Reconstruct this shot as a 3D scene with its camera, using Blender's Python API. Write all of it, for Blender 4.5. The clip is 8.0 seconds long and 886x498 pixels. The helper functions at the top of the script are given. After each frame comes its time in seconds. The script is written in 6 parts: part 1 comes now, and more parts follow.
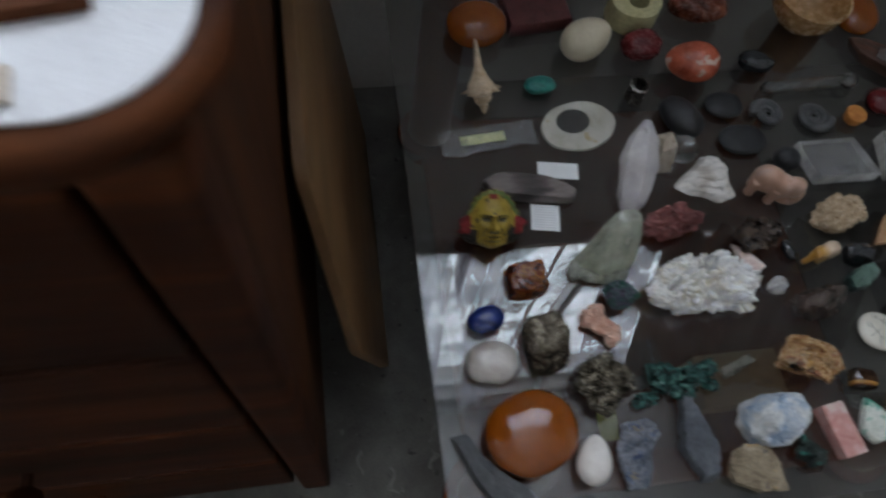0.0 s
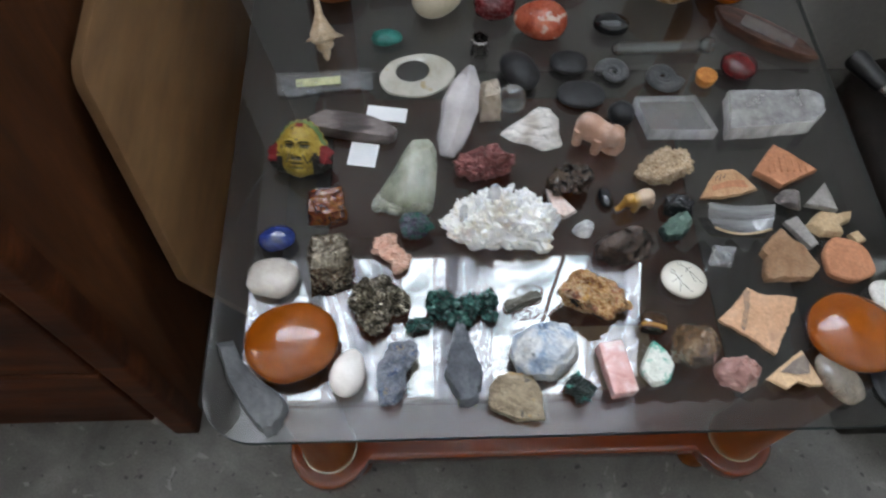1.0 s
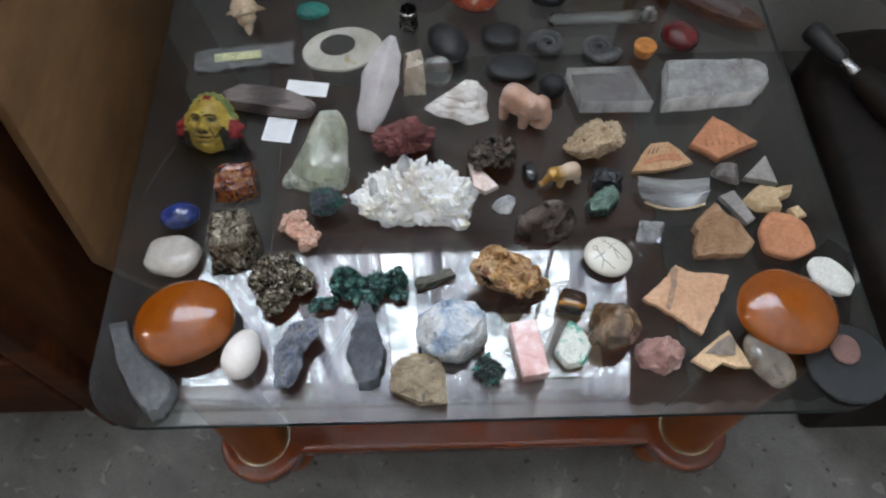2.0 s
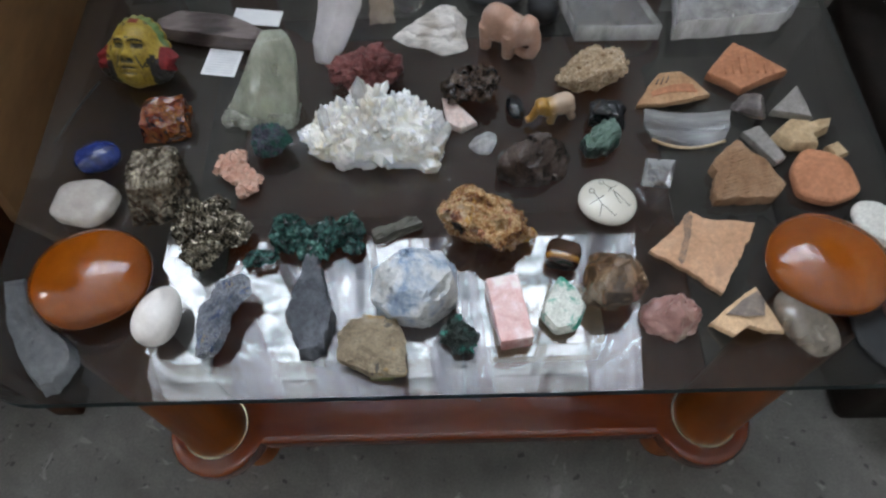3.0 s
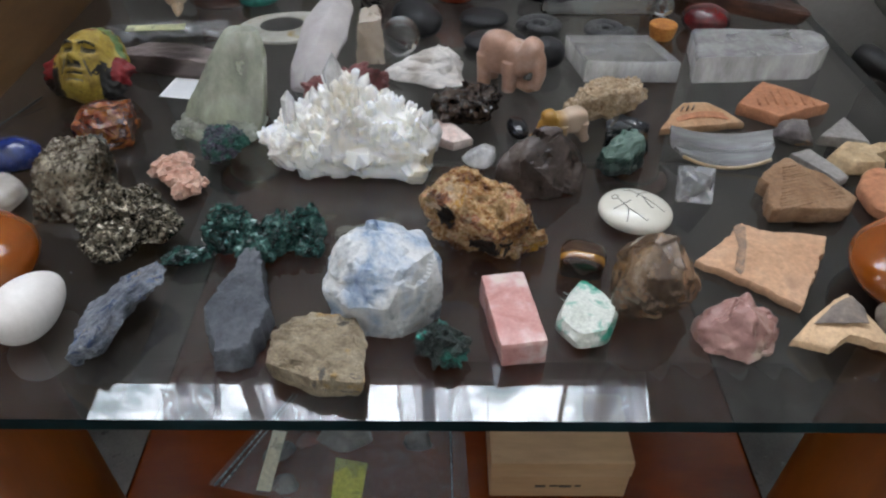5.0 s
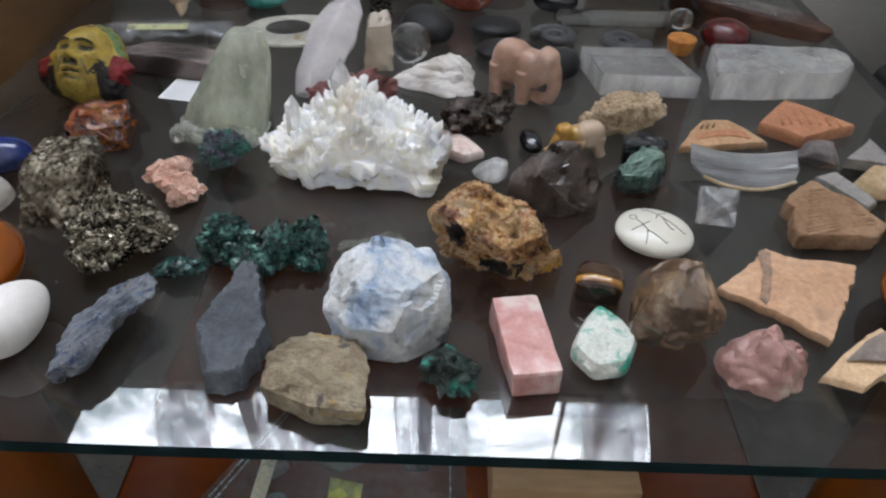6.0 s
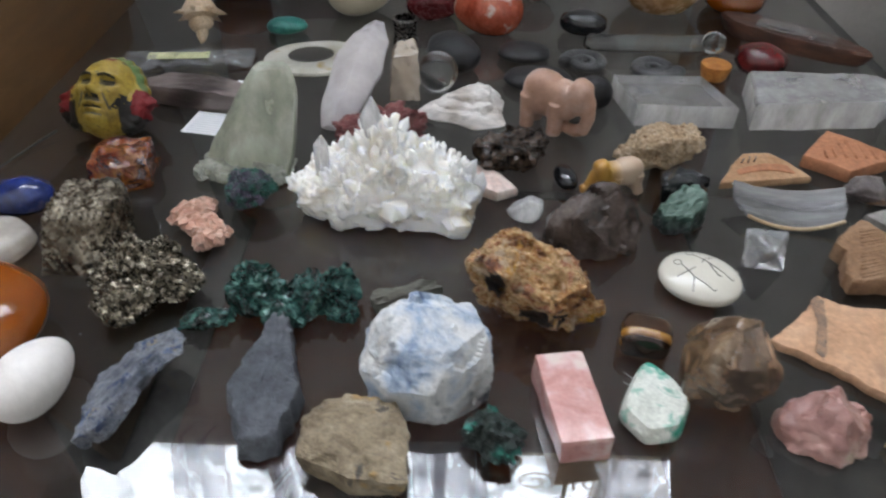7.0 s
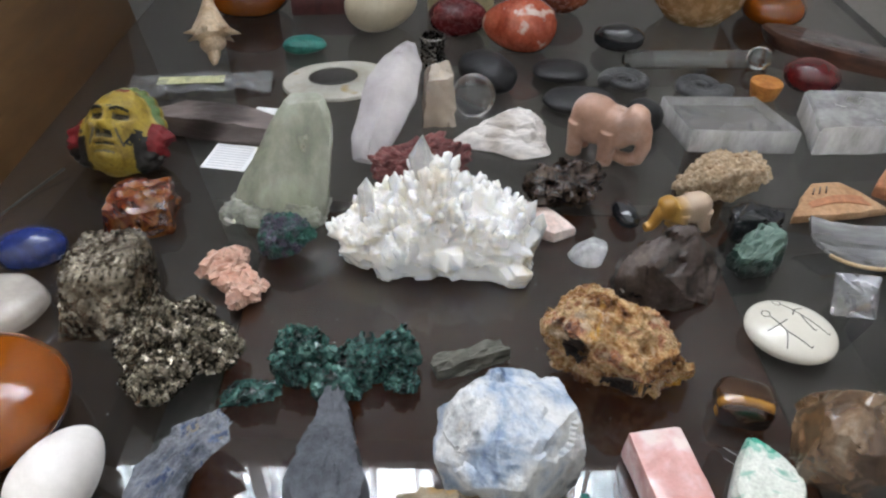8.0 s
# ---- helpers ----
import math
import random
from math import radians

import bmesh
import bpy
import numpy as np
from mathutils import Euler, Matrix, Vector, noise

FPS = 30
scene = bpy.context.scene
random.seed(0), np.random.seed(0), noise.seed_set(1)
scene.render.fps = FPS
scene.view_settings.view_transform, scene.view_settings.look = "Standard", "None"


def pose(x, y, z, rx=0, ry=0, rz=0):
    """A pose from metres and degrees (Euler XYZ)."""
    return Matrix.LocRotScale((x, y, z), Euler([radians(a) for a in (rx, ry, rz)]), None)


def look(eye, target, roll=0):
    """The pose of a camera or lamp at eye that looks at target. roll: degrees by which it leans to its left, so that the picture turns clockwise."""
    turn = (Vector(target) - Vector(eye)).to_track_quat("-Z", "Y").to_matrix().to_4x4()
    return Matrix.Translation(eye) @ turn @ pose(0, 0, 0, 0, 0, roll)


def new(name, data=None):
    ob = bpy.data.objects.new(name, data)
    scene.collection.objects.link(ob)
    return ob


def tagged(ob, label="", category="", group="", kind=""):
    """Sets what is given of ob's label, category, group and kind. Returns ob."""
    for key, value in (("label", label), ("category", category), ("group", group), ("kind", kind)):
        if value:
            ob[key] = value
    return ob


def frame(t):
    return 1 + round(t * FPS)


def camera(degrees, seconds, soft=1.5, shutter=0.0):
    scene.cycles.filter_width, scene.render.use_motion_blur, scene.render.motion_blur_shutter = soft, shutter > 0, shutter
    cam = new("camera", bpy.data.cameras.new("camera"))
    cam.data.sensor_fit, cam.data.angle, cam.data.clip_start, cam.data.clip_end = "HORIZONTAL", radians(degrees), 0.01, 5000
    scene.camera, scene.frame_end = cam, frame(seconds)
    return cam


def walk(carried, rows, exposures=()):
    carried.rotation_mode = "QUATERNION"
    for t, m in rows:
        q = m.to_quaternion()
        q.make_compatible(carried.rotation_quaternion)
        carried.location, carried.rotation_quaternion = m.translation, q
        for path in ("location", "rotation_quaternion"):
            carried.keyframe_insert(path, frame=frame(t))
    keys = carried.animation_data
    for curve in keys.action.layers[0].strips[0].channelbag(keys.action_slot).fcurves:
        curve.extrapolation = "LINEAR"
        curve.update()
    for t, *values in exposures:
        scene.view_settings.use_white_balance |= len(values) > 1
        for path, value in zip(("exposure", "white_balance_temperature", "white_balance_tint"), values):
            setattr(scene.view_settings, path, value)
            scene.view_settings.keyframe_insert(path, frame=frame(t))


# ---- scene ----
cam = camera(64.4, 8.0, 2.2, 0.4)
PATH = [
    (0, (-0.407, -0.011, 1.161), (-0.128, 0.8, -0.646), 12.6),
    (0.5, (-0.222, -0.102, 1.171), (-0.076, 0.775, -0.62), 6.6),
    (1, (-0.108, -0.167, 1.135), (-0.032, 0.787, -0.621), 3.0),
    (1.5, (-0.039, -0.186, 1.111), (0.003, 0.784, -0.638), 0.9),
    (2.8, (0.038, -0.158, 0.992), (0.06, 0.803, -0.762), 0.1),
    (3, (0.045, -0.163, 0.954), (0.041, 0.815, -0.79), -1.6),
    (3.5, (0.063, -0.178, 0.874), (0.017, 0.944, -0.781), -2.7),
    (4, (0.059, -0.19, 0.799), (0.01, 1.122, -0.71), -2.5),
    (4.5, (0.053, -0.209, 0.76), (0.049, 1.239, -0.62), -0.4),
    (4.7, (0.056, -0.214, 0.752), (0.05, 1.26, -0.599), -0.2),
    (5.8, (0.044, -0.195, 0.731), (0.095, 1.337, -0.553), 2.4),
    (6, (0.048, -0.19, 0.731), (0.055, 1.327, -0.571), 2.1),
    (6.5, (0.056, -0.183, 0.723), (0.013, 1.348, -0.563), 2.2),
    (7, (0.031, -0.16, 0.739), (0.01, 1.365, -0.554), 1.3),
    (7.5, (-0.003, -0.135, 0.739), (-0.003, 1.395, -0.548), 2.0),
    (8, (-0.013, -0.107, 0.735), (0.003, 1.415, -0.562), 1.2),
]
walk(cam, [(t, look(eye, target, roll)) for t, eye, target, roll in PATH],
     [(0.0, -0.08, 6250, 15), (0.5, 0.96, 6300, 15), (1.0, 1.08, 6350, 15), (1.5, 1.07, 6350, 15), (3.0, 0.80, 6300, 15), (4.0, 0.69, 6350, 15), (4.7, 0.98, 6400, 16), (6.0, 1.04, 6400, 17), (7.0, 1.06, 6450, 17), (8.0, 1.29, 6550, 17)])

# ---- world and daylight ----
world = bpy.data.worlds.new("daylight")
scene.world = world
world.use_nodes = True
_n = world.node_tree.nodes
_sky = _n.new("ShaderNodeTexSky")
_sky.sky_type = "NISHITA"
_sky.sun_disc = False
_sky.sun_elevation, _sky.sun_rotation = radians(30), radians(264)
world.node_tree.links.new(_sky.outputs[0], _n["Background"].inputs[0])
_n["Background"].inputs[1].default_value = 0.05
WINDOW_GLOW = 8.2
# glow behind the unseen south-west window, tuned to fill the stones' fronts
WEST_FILL_GLOW = 0.55
sun_data = bpy.data.lights.new("sun", "SUN")
sun_data.energy, sun_data.angle, sun_data.color = 0.5, radians(15), (1.0, 0.95, 0.88)
sun = new("sun", sun_data)
sun.matrix_basis = look((-1.0, -0.1, 0.577), (0, 0, 0))

H = 0.44          # top of the glass above the floor
EPS = 0.0004

# ---- materials ----
MATS = {}


def shader(name):
    m = bpy.data.materials.new(name)
    m.use_nodes = True
    m.node_tree.nodes.clear()
    return m, m.node_tree.nodes, m.node_tree.links


def put(node, **values):
    for key, value in values.items():
        node.inputs[key.replace("_", " ")].default_value = value
    return node


def rgba(c):
    return (c[0], c[1], c[2], 1.0)


def mineral(name, cols, scale=60.0, rough=0.5, bump=0.3, fine=6.0, metal=0.0, trans=0.0, sss=0.0, coat=0.0,
            spots=None, spot_scale=120.0, spot_size=0.3, bands=0.0, stretch=(1, 1, 1), ior=1.5, dist=0.002, speck=0.25, spots2=None):
    """Stone, wood, plaster: a ramp of colours over two scales of noise, with relief, in metres of the object itself."""
    if name in MATS:
        return MATS[name]
    m, n, l = shader(name)
    out, bsdf = n.new("ShaderNodeOutputMaterial"), n.new("ShaderNodeBsdfPrincipled")
    tc, mp = n.new("ShaderNodeTexCoord"), n.new("ShaderNodeMapping")
    mp.inputs["Scale"].default_value = stretch
    l.new(tc.outputs["Object"], mp.inputs["Vector"])
    big = put(n.new("ShaderNodeTexNoise"), Scale=scale, Detail=7.0, Roughness=0.62, Distortion=0.4)
    l.new(mp.outputs[0], big.inputs["Vector"])
    source = big.outputs["Fac"]
    if bands:
        wave = put(n.new("ShaderNodeTexWave"), Scale=bands, Distortion=6.0, Detail=3.0, Detail_Scale=1.4)
        l.new(mp.outputs[0], wave.inputs["Vector"])
        add = n.new("ShaderNodeMath")
        add.operation = "MULTIPLY_ADD"
        add.inputs[1].default_value, add.inputs[2].default_value = 0.45, -0.12
        l.new(wave.outputs["Fac"], add.inputs[0])
        both = n.new("ShaderNodeMath")
        l.new(add.outputs[0], both.inputs[0])
        l.new(big.outputs["Fac"], both.inputs[1])
        source = both.outputs[0]
    ramp = n.new("ShaderNodeValToRGB")
    while len(ramp.color_ramp.elements) < len(cols):
        ramp.color_ramp.elements.new(0.5)
    for k, c in enumerate(cols):
        e = ramp.color_ramp.elements[k]
        e.position = 0.32 + 0.36 * k / max(len(cols) - 1, 1)
        e.color = rgba(c)
    l.new(source, ramp.inputs[0])
    small = put(n.new("ShaderNodeTexNoise"), Scale=scale * fine, Detail=5.0, Roughness=0.7)
    l.new(mp.outputs[0], small.inputs["Vector"])
    tone = n.new("ShaderNodeMapRange")
    tone.inputs[1].default_value, tone.inputs[2].default_value = 0.3, 0.7
    tone.inputs[3].default_value, tone.inputs[4].default_value = 1.0 - speck, 1.0 + speck
    l.new(small.outputs["Fac"], tone.inputs[0])
    mul = n.new("ShaderNodeMix")
    mul.data_type, mul.blend_type = "RGBA", "MULTIPLY"
    mul.inputs[0].default_value = 1.0
    l.new(ramp.outputs[0], mul.inputs[6])
    l.new(tone.outputs[0], mul.inputs[7])
    colour = mul.outputs[2]
    if spots:
        vor = put(n.new("ShaderNodeTexNoise"), Scale=spot_scale, Detail=3.0, Roughness=0.5)
        l.new(mp.outputs[0], vor.inputs["Vector"])
        edge = n.new("ShaderNodeMapRange")
        edge.inputs[1].default_value, edge.inputs[2].default_value = 0.66 - spot_size * 0.4, 0.72 - spot_size * 0.4
        l.new(vor.outputs["Fac"], edge.inputs[0])
        mix = n.new("ShaderNodeMix")
        mix.data_type = "RGBA"
        l.new(edge.outputs[0], mix.inputs[0])
        l.new(colour, mix.inputs[6])
        mix.inputs[7].default_value = rgba(spots)
        colour = mix.outputs[2]
    if spots2:
        c2, s2, size2 = spots2
        vor = put(n.new("ShaderNodeTexNoise"), Scale=s2, Detail=4.0, Roughness=0.6, Distortion=0.8)
        l.new(mp.outputs[0], vor.inputs["Vector"])
        edge = n.new("ShaderNodeMapRange")
        edge.inputs[1].default_value, edge.inputs[2].default_value = 0.64 - size2 * 0.4, 0.69 - size2 * 0.4
        l.new(vor.outputs["Fac"], edge.inputs[0])
        mix = n.new("ShaderNodeMix")
        mix.data_type = "RGBA"
        l.new(edge.outputs[0], mix.inputs[0])
        l.new(colour, mix.inputs[6])
        mix.inputs[7].default_value = rgba(c2)
        colour = mix.outputs[2]
    l.new(colour, bsdf.inputs["Base Color"])
    wear = n.new("ShaderNodeMapRange")
    wear.inputs[3].default_value, wear.inputs[4].default_value = max(rough - 0.12, 0.02), min(rough + 0.15, 1.0)
    l.new(small.outputs["Fac"], wear.inputs[0])
    l.new(wear.outputs[0], bsdf.inputs["Roughness"])
    put(bsdf, Metallic=metal, IOR=ior)
    bsdf.inputs["Transmission Weight"].default_value = trans
    bsdf.inputs["Coat Weight"].default_value = coat
    bsdf.inputs["Coat Roughness"].default_value = 0.06
    if sss:
        bsdf.inputs["Subsurface Weight"].default_value = sss
        bsdf.inputs["Subsurface Radius"].default_value = (0.012, 0.011, 0.009)
        bsdf.inputs["Subsurface Scale"].default_value = 1.0
    if bump:
        b = put(n.new("ShaderNodeBump"), Strength=bump, Distance=dist)
        mid = put(n.new("ShaderNodeTexNoise"), Scale=scale * 2.3, Detail=8.0, Roughness=0.68)
        l.new(mp.outputs[0], mid.inputs["Vector"])
        relief = n.new("ShaderNodeMath")
        relief.operation = "MULTIPLY_ADD"
        relief.inputs[1].default_value = 1.6
        l.new(mid.outputs["Fac"], relief.inputs[0])
        l.new(small.outputs["Fac"], relief.inputs[2])
        l.new(relief.outputs[0], b.inputs["Height"])
        l.new(b.outputs[0], bsdf.inputs["Normal"])
    l.new(bsdf.outputs[0], out.inputs[0])
    MATS[name] = m
    return m


def glass(name, tint, rough=0.0, ior=1.5, cloud=0.0, cloud_tint=(0.8, 0.8, 0.8), deep=0.012, vary=0.13, stretch=(1, 1, 1), scale=32.0, bumpy=0.12, lantern=0.0):
    """Clear or cloudy glass and crystal; cloud is the share of milky body in it."""
    if name in MATS:
        return MATS[name]
    m, n, l = shader(name)
    out, bsdf = n.new("ShaderNodeOutputMaterial"), n.new("ShaderNodeBsdfPrincipled")
    put(bsdf, Base_Color=rgba(tint), Roughness=rough, IOR=ior)
    bsdf.inputs["Transmission Weight"].default_value = 1.0
    last = bsdf.outputs[0]
    if cloud:
        tc = n.new("ShaderNodeTexCoord")
        noise_ = put(n.new("ShaderNodeTexNoise"), Scale=scale, Detail=7.0, Roughness=0.65)
        mp = n.new("ShaderNodeMapping")
        mp.inputs["Scale"].default_value = stretch
        l.new(tc.outputs["Object"], mp.inputs["Vector"])
        l.new(mp.outputs[0], noise_.inputs["Vector"])
        reach = n.new("ShaderNodeMapRange")
        reach.inputs[1].default_value, reach.inputs[2].default_value = 0.3, 0.7
        reach.inputs[3].default_value, reach.inputs[4].default_value = max(cloud - vary, 0), min(cloud + vary, 1)
        l.new(noise_.outputs["Fac"], reach.inputs[0])
        body = put(n.new("ShaderNodeBsdfPrincipled"), Base_Color=rgba(cloud_tint), Roughness=max(rough, 0.12))
        body.inputs["Subsurface Weight"].default_value = 0.9
        body.inputs["Subsurface Radius"].default_value = (deep, deep, deep * 0.92)
        body.inputs["Subsurface Scale"].default_value = 1.0
        mix = n.new("ShaderNodeMixShader")
        l.new(reach.outputs[0], mix.inputs[0])
        l.new(bsdf.outputs[0], mix.inputs[1])
        last_body = body.outputs[0]
        if lantern:
            thru, both = n.new("ShaderNodeBsdfTranslucent"), n.new("ShaderNodeMixShader")
            thru.inputs[0].default_value = rgba(cloud_tint)
            both.inputs[0].default_value = lantern
            l.new(last_body, both.inputs[1])
            l.new(thru.outputs[0], both.inputs[2])
            last_body = both.outputs[0]
        l.new(last_body, mix.inputs[2])
        b = put(n.new("ShaderNodeBump"), Strength=bumpy, Distance=0.002)
        l.new(noise_.outputs["Fac"], b.inputs["Height"])
        l.new(b.outputs[0], body.inputs["Normal"])
        l.new(b.outputs[0], bsdf.inputs["Normal"])
        last = mix.outputs[0]
    l.new(last, out.inputs[0])
    MATS[name] = m
    return m


def glow(name, low, high, strength, scale=1.6):
    """The bright distance outside a window: pale sky with the soft shapes of leaves before it."""
    m, n, l = shader(name)
    out, em = n.new("ShaderNodeOutputMaterial"), n.new("ShaderNodeEmission")
    tc = n.new("ShaderNodeTexCoord")
    nz = put(n.new("ShaderNodeTexNoise"), Scale=scale, Detail=4.0, Roughness=0.6)
    l.new(tc.outputs["Object"], nz.inputs["Vector"])
    ramp = n.new("ShaderNodeValToRGB")
    ramp.color_ramp.elements[0].position, ramp.color_ramp.elements[1].position = 0.38, 0.52
    ramp.color_ramp.elements[0].color, ramp.color_ramp.elements[1].color = rgba(low), rgba(high)
    l.new(nz.outputs["Fac"], ramp.inputs[0])
    l.new(ramp.outputs[0], em.inputs[0])
    em.inputs[1].default_value = strength
    l.new(em.outputs[0], out.inputs[0])
    return m


def sheer(name, colour):
    """Thin curtain cloth, gathered in close and open pleats, that lets much of the daylight through."""
    m, n, l = shader(name)
    out = n.new("ShaderNodeOutputMaterial")
    dif, tra, clear = n.new("ShaderNodeBsdfDiffuse"), n.new("ShaderNodeBsdfTranslucent"), n.new("ShaderNodeBsdfTransparent")
    for s in (dif, tra):
        s.inputs[0].default_value = rgba(colour)
    tc, mp = n.new("ShaderNodeTexCoord"), n.new("ShaderNodeMapping")
    mp.inputs["Scale"].default_value = (1.0, 0.2, 0.10)
    pleat = put(n.new("ShaderNodeTexNoise"), Scale=24.0, Detail=5.0, Roughness=0.62, Distortion=0.9)
    open_ = n.new("ShaderNodeMapRange")
    open_.inputs[1].default_value, open_.inputs[2].default_value = 0.38, 0.66
    open_.inputs[3].default_value, open_.inputs[4].default_value = 0.07, 0.85
    l.new(tc.outputs["Object"], mp.inputs["Vector"])
    l.new(mp.outputs[0], pleat.inputs["Vector"])
    l.new(pleat.outputs["Fac"], open_.inputs[0])
    a, b = n.new("ShaderNodeMixShader"), n.new("ShaderNodeMixShader")
    a.inputs[0].default_value = 0.5
    l.new(open_.outputs[0], b.inputs[0])
    l.new(dif.outputs[0], a.inputs[1])
    l.new(tra.outputs[0], a.inputs[2])
    l.new(a.outputs[0], b.inputs[1])
    l.new(clear.outputs[0], b.inputs[2])
    l.new(b.outputs[0], out.inputs[0])
    return m


FLOOR = mineral("floor_concrete", [(0.078, 0.074, 0.066), (0.120, 0.114, 0.103), (0.170, 0.162, 0.148)], 9, 0.7, 0.3, 30, spots=(0.05, 0.047, 0.043), spot_scale=60, spot_size=0.04, dist=0.0015, speck=0.22, spots2=((0.21, 0.20, 0.186), 30, 0.02))
WALL = mineral("wall_plaster", [(0.47, 0.45, 0.42), (0.54, 0.52, 0.49)], 3, 0.85, 0.2, 30, speck=0.06)
CEIL = mineral("ceiling_paint", [(0.66, 0.65, 0.63), (0.72, 0.71, 0.69)], 2, 0.9, 0.1, 20, speck=0.04)
VARNISH = mineral("varnished_wood", [(0.10, 0.015, 0.0012), (0.145, 0.025, 0.002), (0.185, 0.036, 0.0035)], 10, 0.16, 0.02, 8, coat=0.7, stretch=(0.25, 1, 1), speck=0.08)
LEGWOOD = mineral("leg_wood", [(0.12, 0.027, 0.0016), (0.17, 0.042, 0.0025), (0.21, 0.056, 0.004)], 14, 0.4, 0.03, 8, ior=1.35, coat=0.08, stretch=(1, 1, 0.2), speck=0.08)
BRASS = mineral("brass", [(0.55, 0.46, 0.28), (0.66, 0.56, 0.36)], 40, 0.22, 0.0, 6, metal=1.0, speck=0.06)
DARKWOOD = mineral("dark_wood", [(0.014, 0.0036, 0.0011), (0.04, 0.0105, 0.0028), (0.09, 0.026, 0.0066)], 12, 0.6, 0.12, 9, ior=1.25, stretch=(0.2, 1, 1.4), speck=0.25)
DARKSIDE = mineral("dark_wood_side", [(0.030, 0.0095, 0.003), (0.060, 0.020, 0.0063), (0.10, 0.036, 0.012)], 9, 0.65, 0.12, 9, ior=1.25, stretch=(1, 1, 0.2), speck=0.2)
BOARDWOOD = mineral("pale_board_wood", [(0.112, 0.057, 0.022), (0.17, 0.09, 0.036), (0.215, 0.12, 0.051)], 8, 0.5, 0.1, 9, stretch=(1, 0.22, 1), speck=0.14)
BOXWOOD = mineral("pale_box_wood", [(0.33, 0.20, 0.10), (0.41, 0.265, 0.14), (0.47, 0.315, 0.175)], 20, 0.5, 0.1, 8, stretch=(0.2, 1, 1), speck=0.1)
INK = mineral("ink", [(0.02, 0.02, 0.022), (0.03, 0.03, 0.03)], 60, 0.5, 0.0)
PAPER = mineral("paper", [(0.74, 0.75, 0.76), (0.8, 0.8, 0.8)], 60, 0.8, 0.1, speck=0.03)
WHITEPAINT = mineral("white_paint", [(0.7, 0.7, 0.68), (0.76, 0.76, 0.74)], 8, 0.45, 0.05, speck=0.04)
LEATHER = mineral("dark_leather", [(0.006, 0.004, 0.003), (0.011, 0.007, 0.005), (0.017, 0.011, 0.008)], 18, 0.6, 0.3, 14, ior=1.3)
BLACKPLASTIC = mineral("black_plastic", [(0.012, 0.012, 0.012), (0.02, 0.02, 0.02)], 40, 0.35, 0.1)
STEEL = mineral("steel", [(0.5, 0.5, 0.5), (0.6, 0.6, 0.6)], 60, 0.25, 0.05, metal=1.0, speck=0.08)
CUSHION = mineral("grey_cloth", [(0.2, 0.2, 0.18), (0.27, 0.27, 0.25)], 30, 0.9, 0.4, 12)


def sheet_glass(name, tint, mirror):
    """A flat smoked sheet: tinted see-through under a thin film of dust, strengthened to stand in for reflected haze,
    with a mirror gloss that grows toward grazing angles.
    """
    m, n, l = shader(name)
    out, tr, gl, mix = n.new("ShaderNodeOutputMaterial"), n.new("ShaderNodeBsdfTransparent"), n.new("ShaderNodeBsdfGlossy"), n.new("ShaderNodeMixShader")
    tr.inputs[0].default_value = rgba(tint)
    gl.inputs["Roughness"].default_value = 0.0
    lw, po, ma = n.new("ShaderNodeLayerWeight"), n.new("ShaderNodeMath"), n.new("ShaderNodeMath")
    lw.inputs[0].default_value = 0.5
    po.operation, ma.operation = "POWER", "MULTIPLY_ADD"
    po.inputs[1].default_value = 5.0
    ma.inputs[1].default_value, ma.inputs[2].default_value = 1.0 - mirror, mirror
    l.new(lw.outputs["Facing"], po.inputs[0])
    l.new(po.outputs[0], ma.inputs[0])
    l.new(ma.outputs[0], mix.inputs[0])
    l.new(tr.outputs[0], mix.inputs[1])
    l.new(gl.outputs[0], mix.inputs[2])
    tc, film = n.new("ShaderNodeTexCoord"), put(n.new("ShaderNodeTexNoise"), Scale=7.0, Detail=8.0, Roughness=0.7)
    dust_haze, dust, last = n.new("ShaderNodeMapRange"), n.new("ShaderNodeBsdfDiffuse"), n.new("ShaderNodeMixShader")
    # more than the dust alone: the diffuse share also paints in reflected haze
    dust_haze.inputs[1].default_value, dust_haze.inputs[2].default_value = 0.3, 0.75
    dust_haze.inputs[3].default_value, dust_haze.inputs[4].default_value = 0.007, 0.034
    dust.inputs[0].default_value = (0.6, 0.58, 0.55, 1)
    l.new(tc.outputs["Object"], film.inputs["Vector"])
    l.new(film.outputs["Fac"], dust_haze.inputs[0])
    l.new(dust_haze.outputs[0], last.inputs[0])
    l.new(mix.outputs[0], last.inputs[1])
    l.new(dust.outputs[0], last.inputs[2])
    l.new(last.outputs[0], out.inputs[0])
    return m


TABLEGLASS = sheet_glass("smoked_glass", (0.65, 0.655, 0.65), 0.10)
EDGEGLASS = mineral("glass_edge", [(0.003, 0.011, 0.013), (0.005, 0.020, 0.023)], 30, 0.35, 0.0, ior=1.15, speck=0.1)

# ---- mesh helpers ----


def mesh_of(bm, name, mats, smooth=True):
    me = bpy.data.meshes.new(name)
    bm.normal_update()
    bm.to_mesh(me)
    bm.free()
    for m in (mats if isinstance(mats, (list, tuple)) else [mats]):
        me.materials.append(m)
    if smooth:
        me.shade_smooth()
    return me


def thing(name, bm, mats, where, rz=0.0, label="", category="", group="", kind="", smooth=True, rx=0.0, ry=0.0):
    ob = new(name, mesh_of(bm, name, mats, smooth))
    ob.matrix_basis = pose(where[0], where[1], where[2] if len(where) > 2 else H + EPS, rx, ry, rz)
    return tagged(ob, label, category, group, kind)


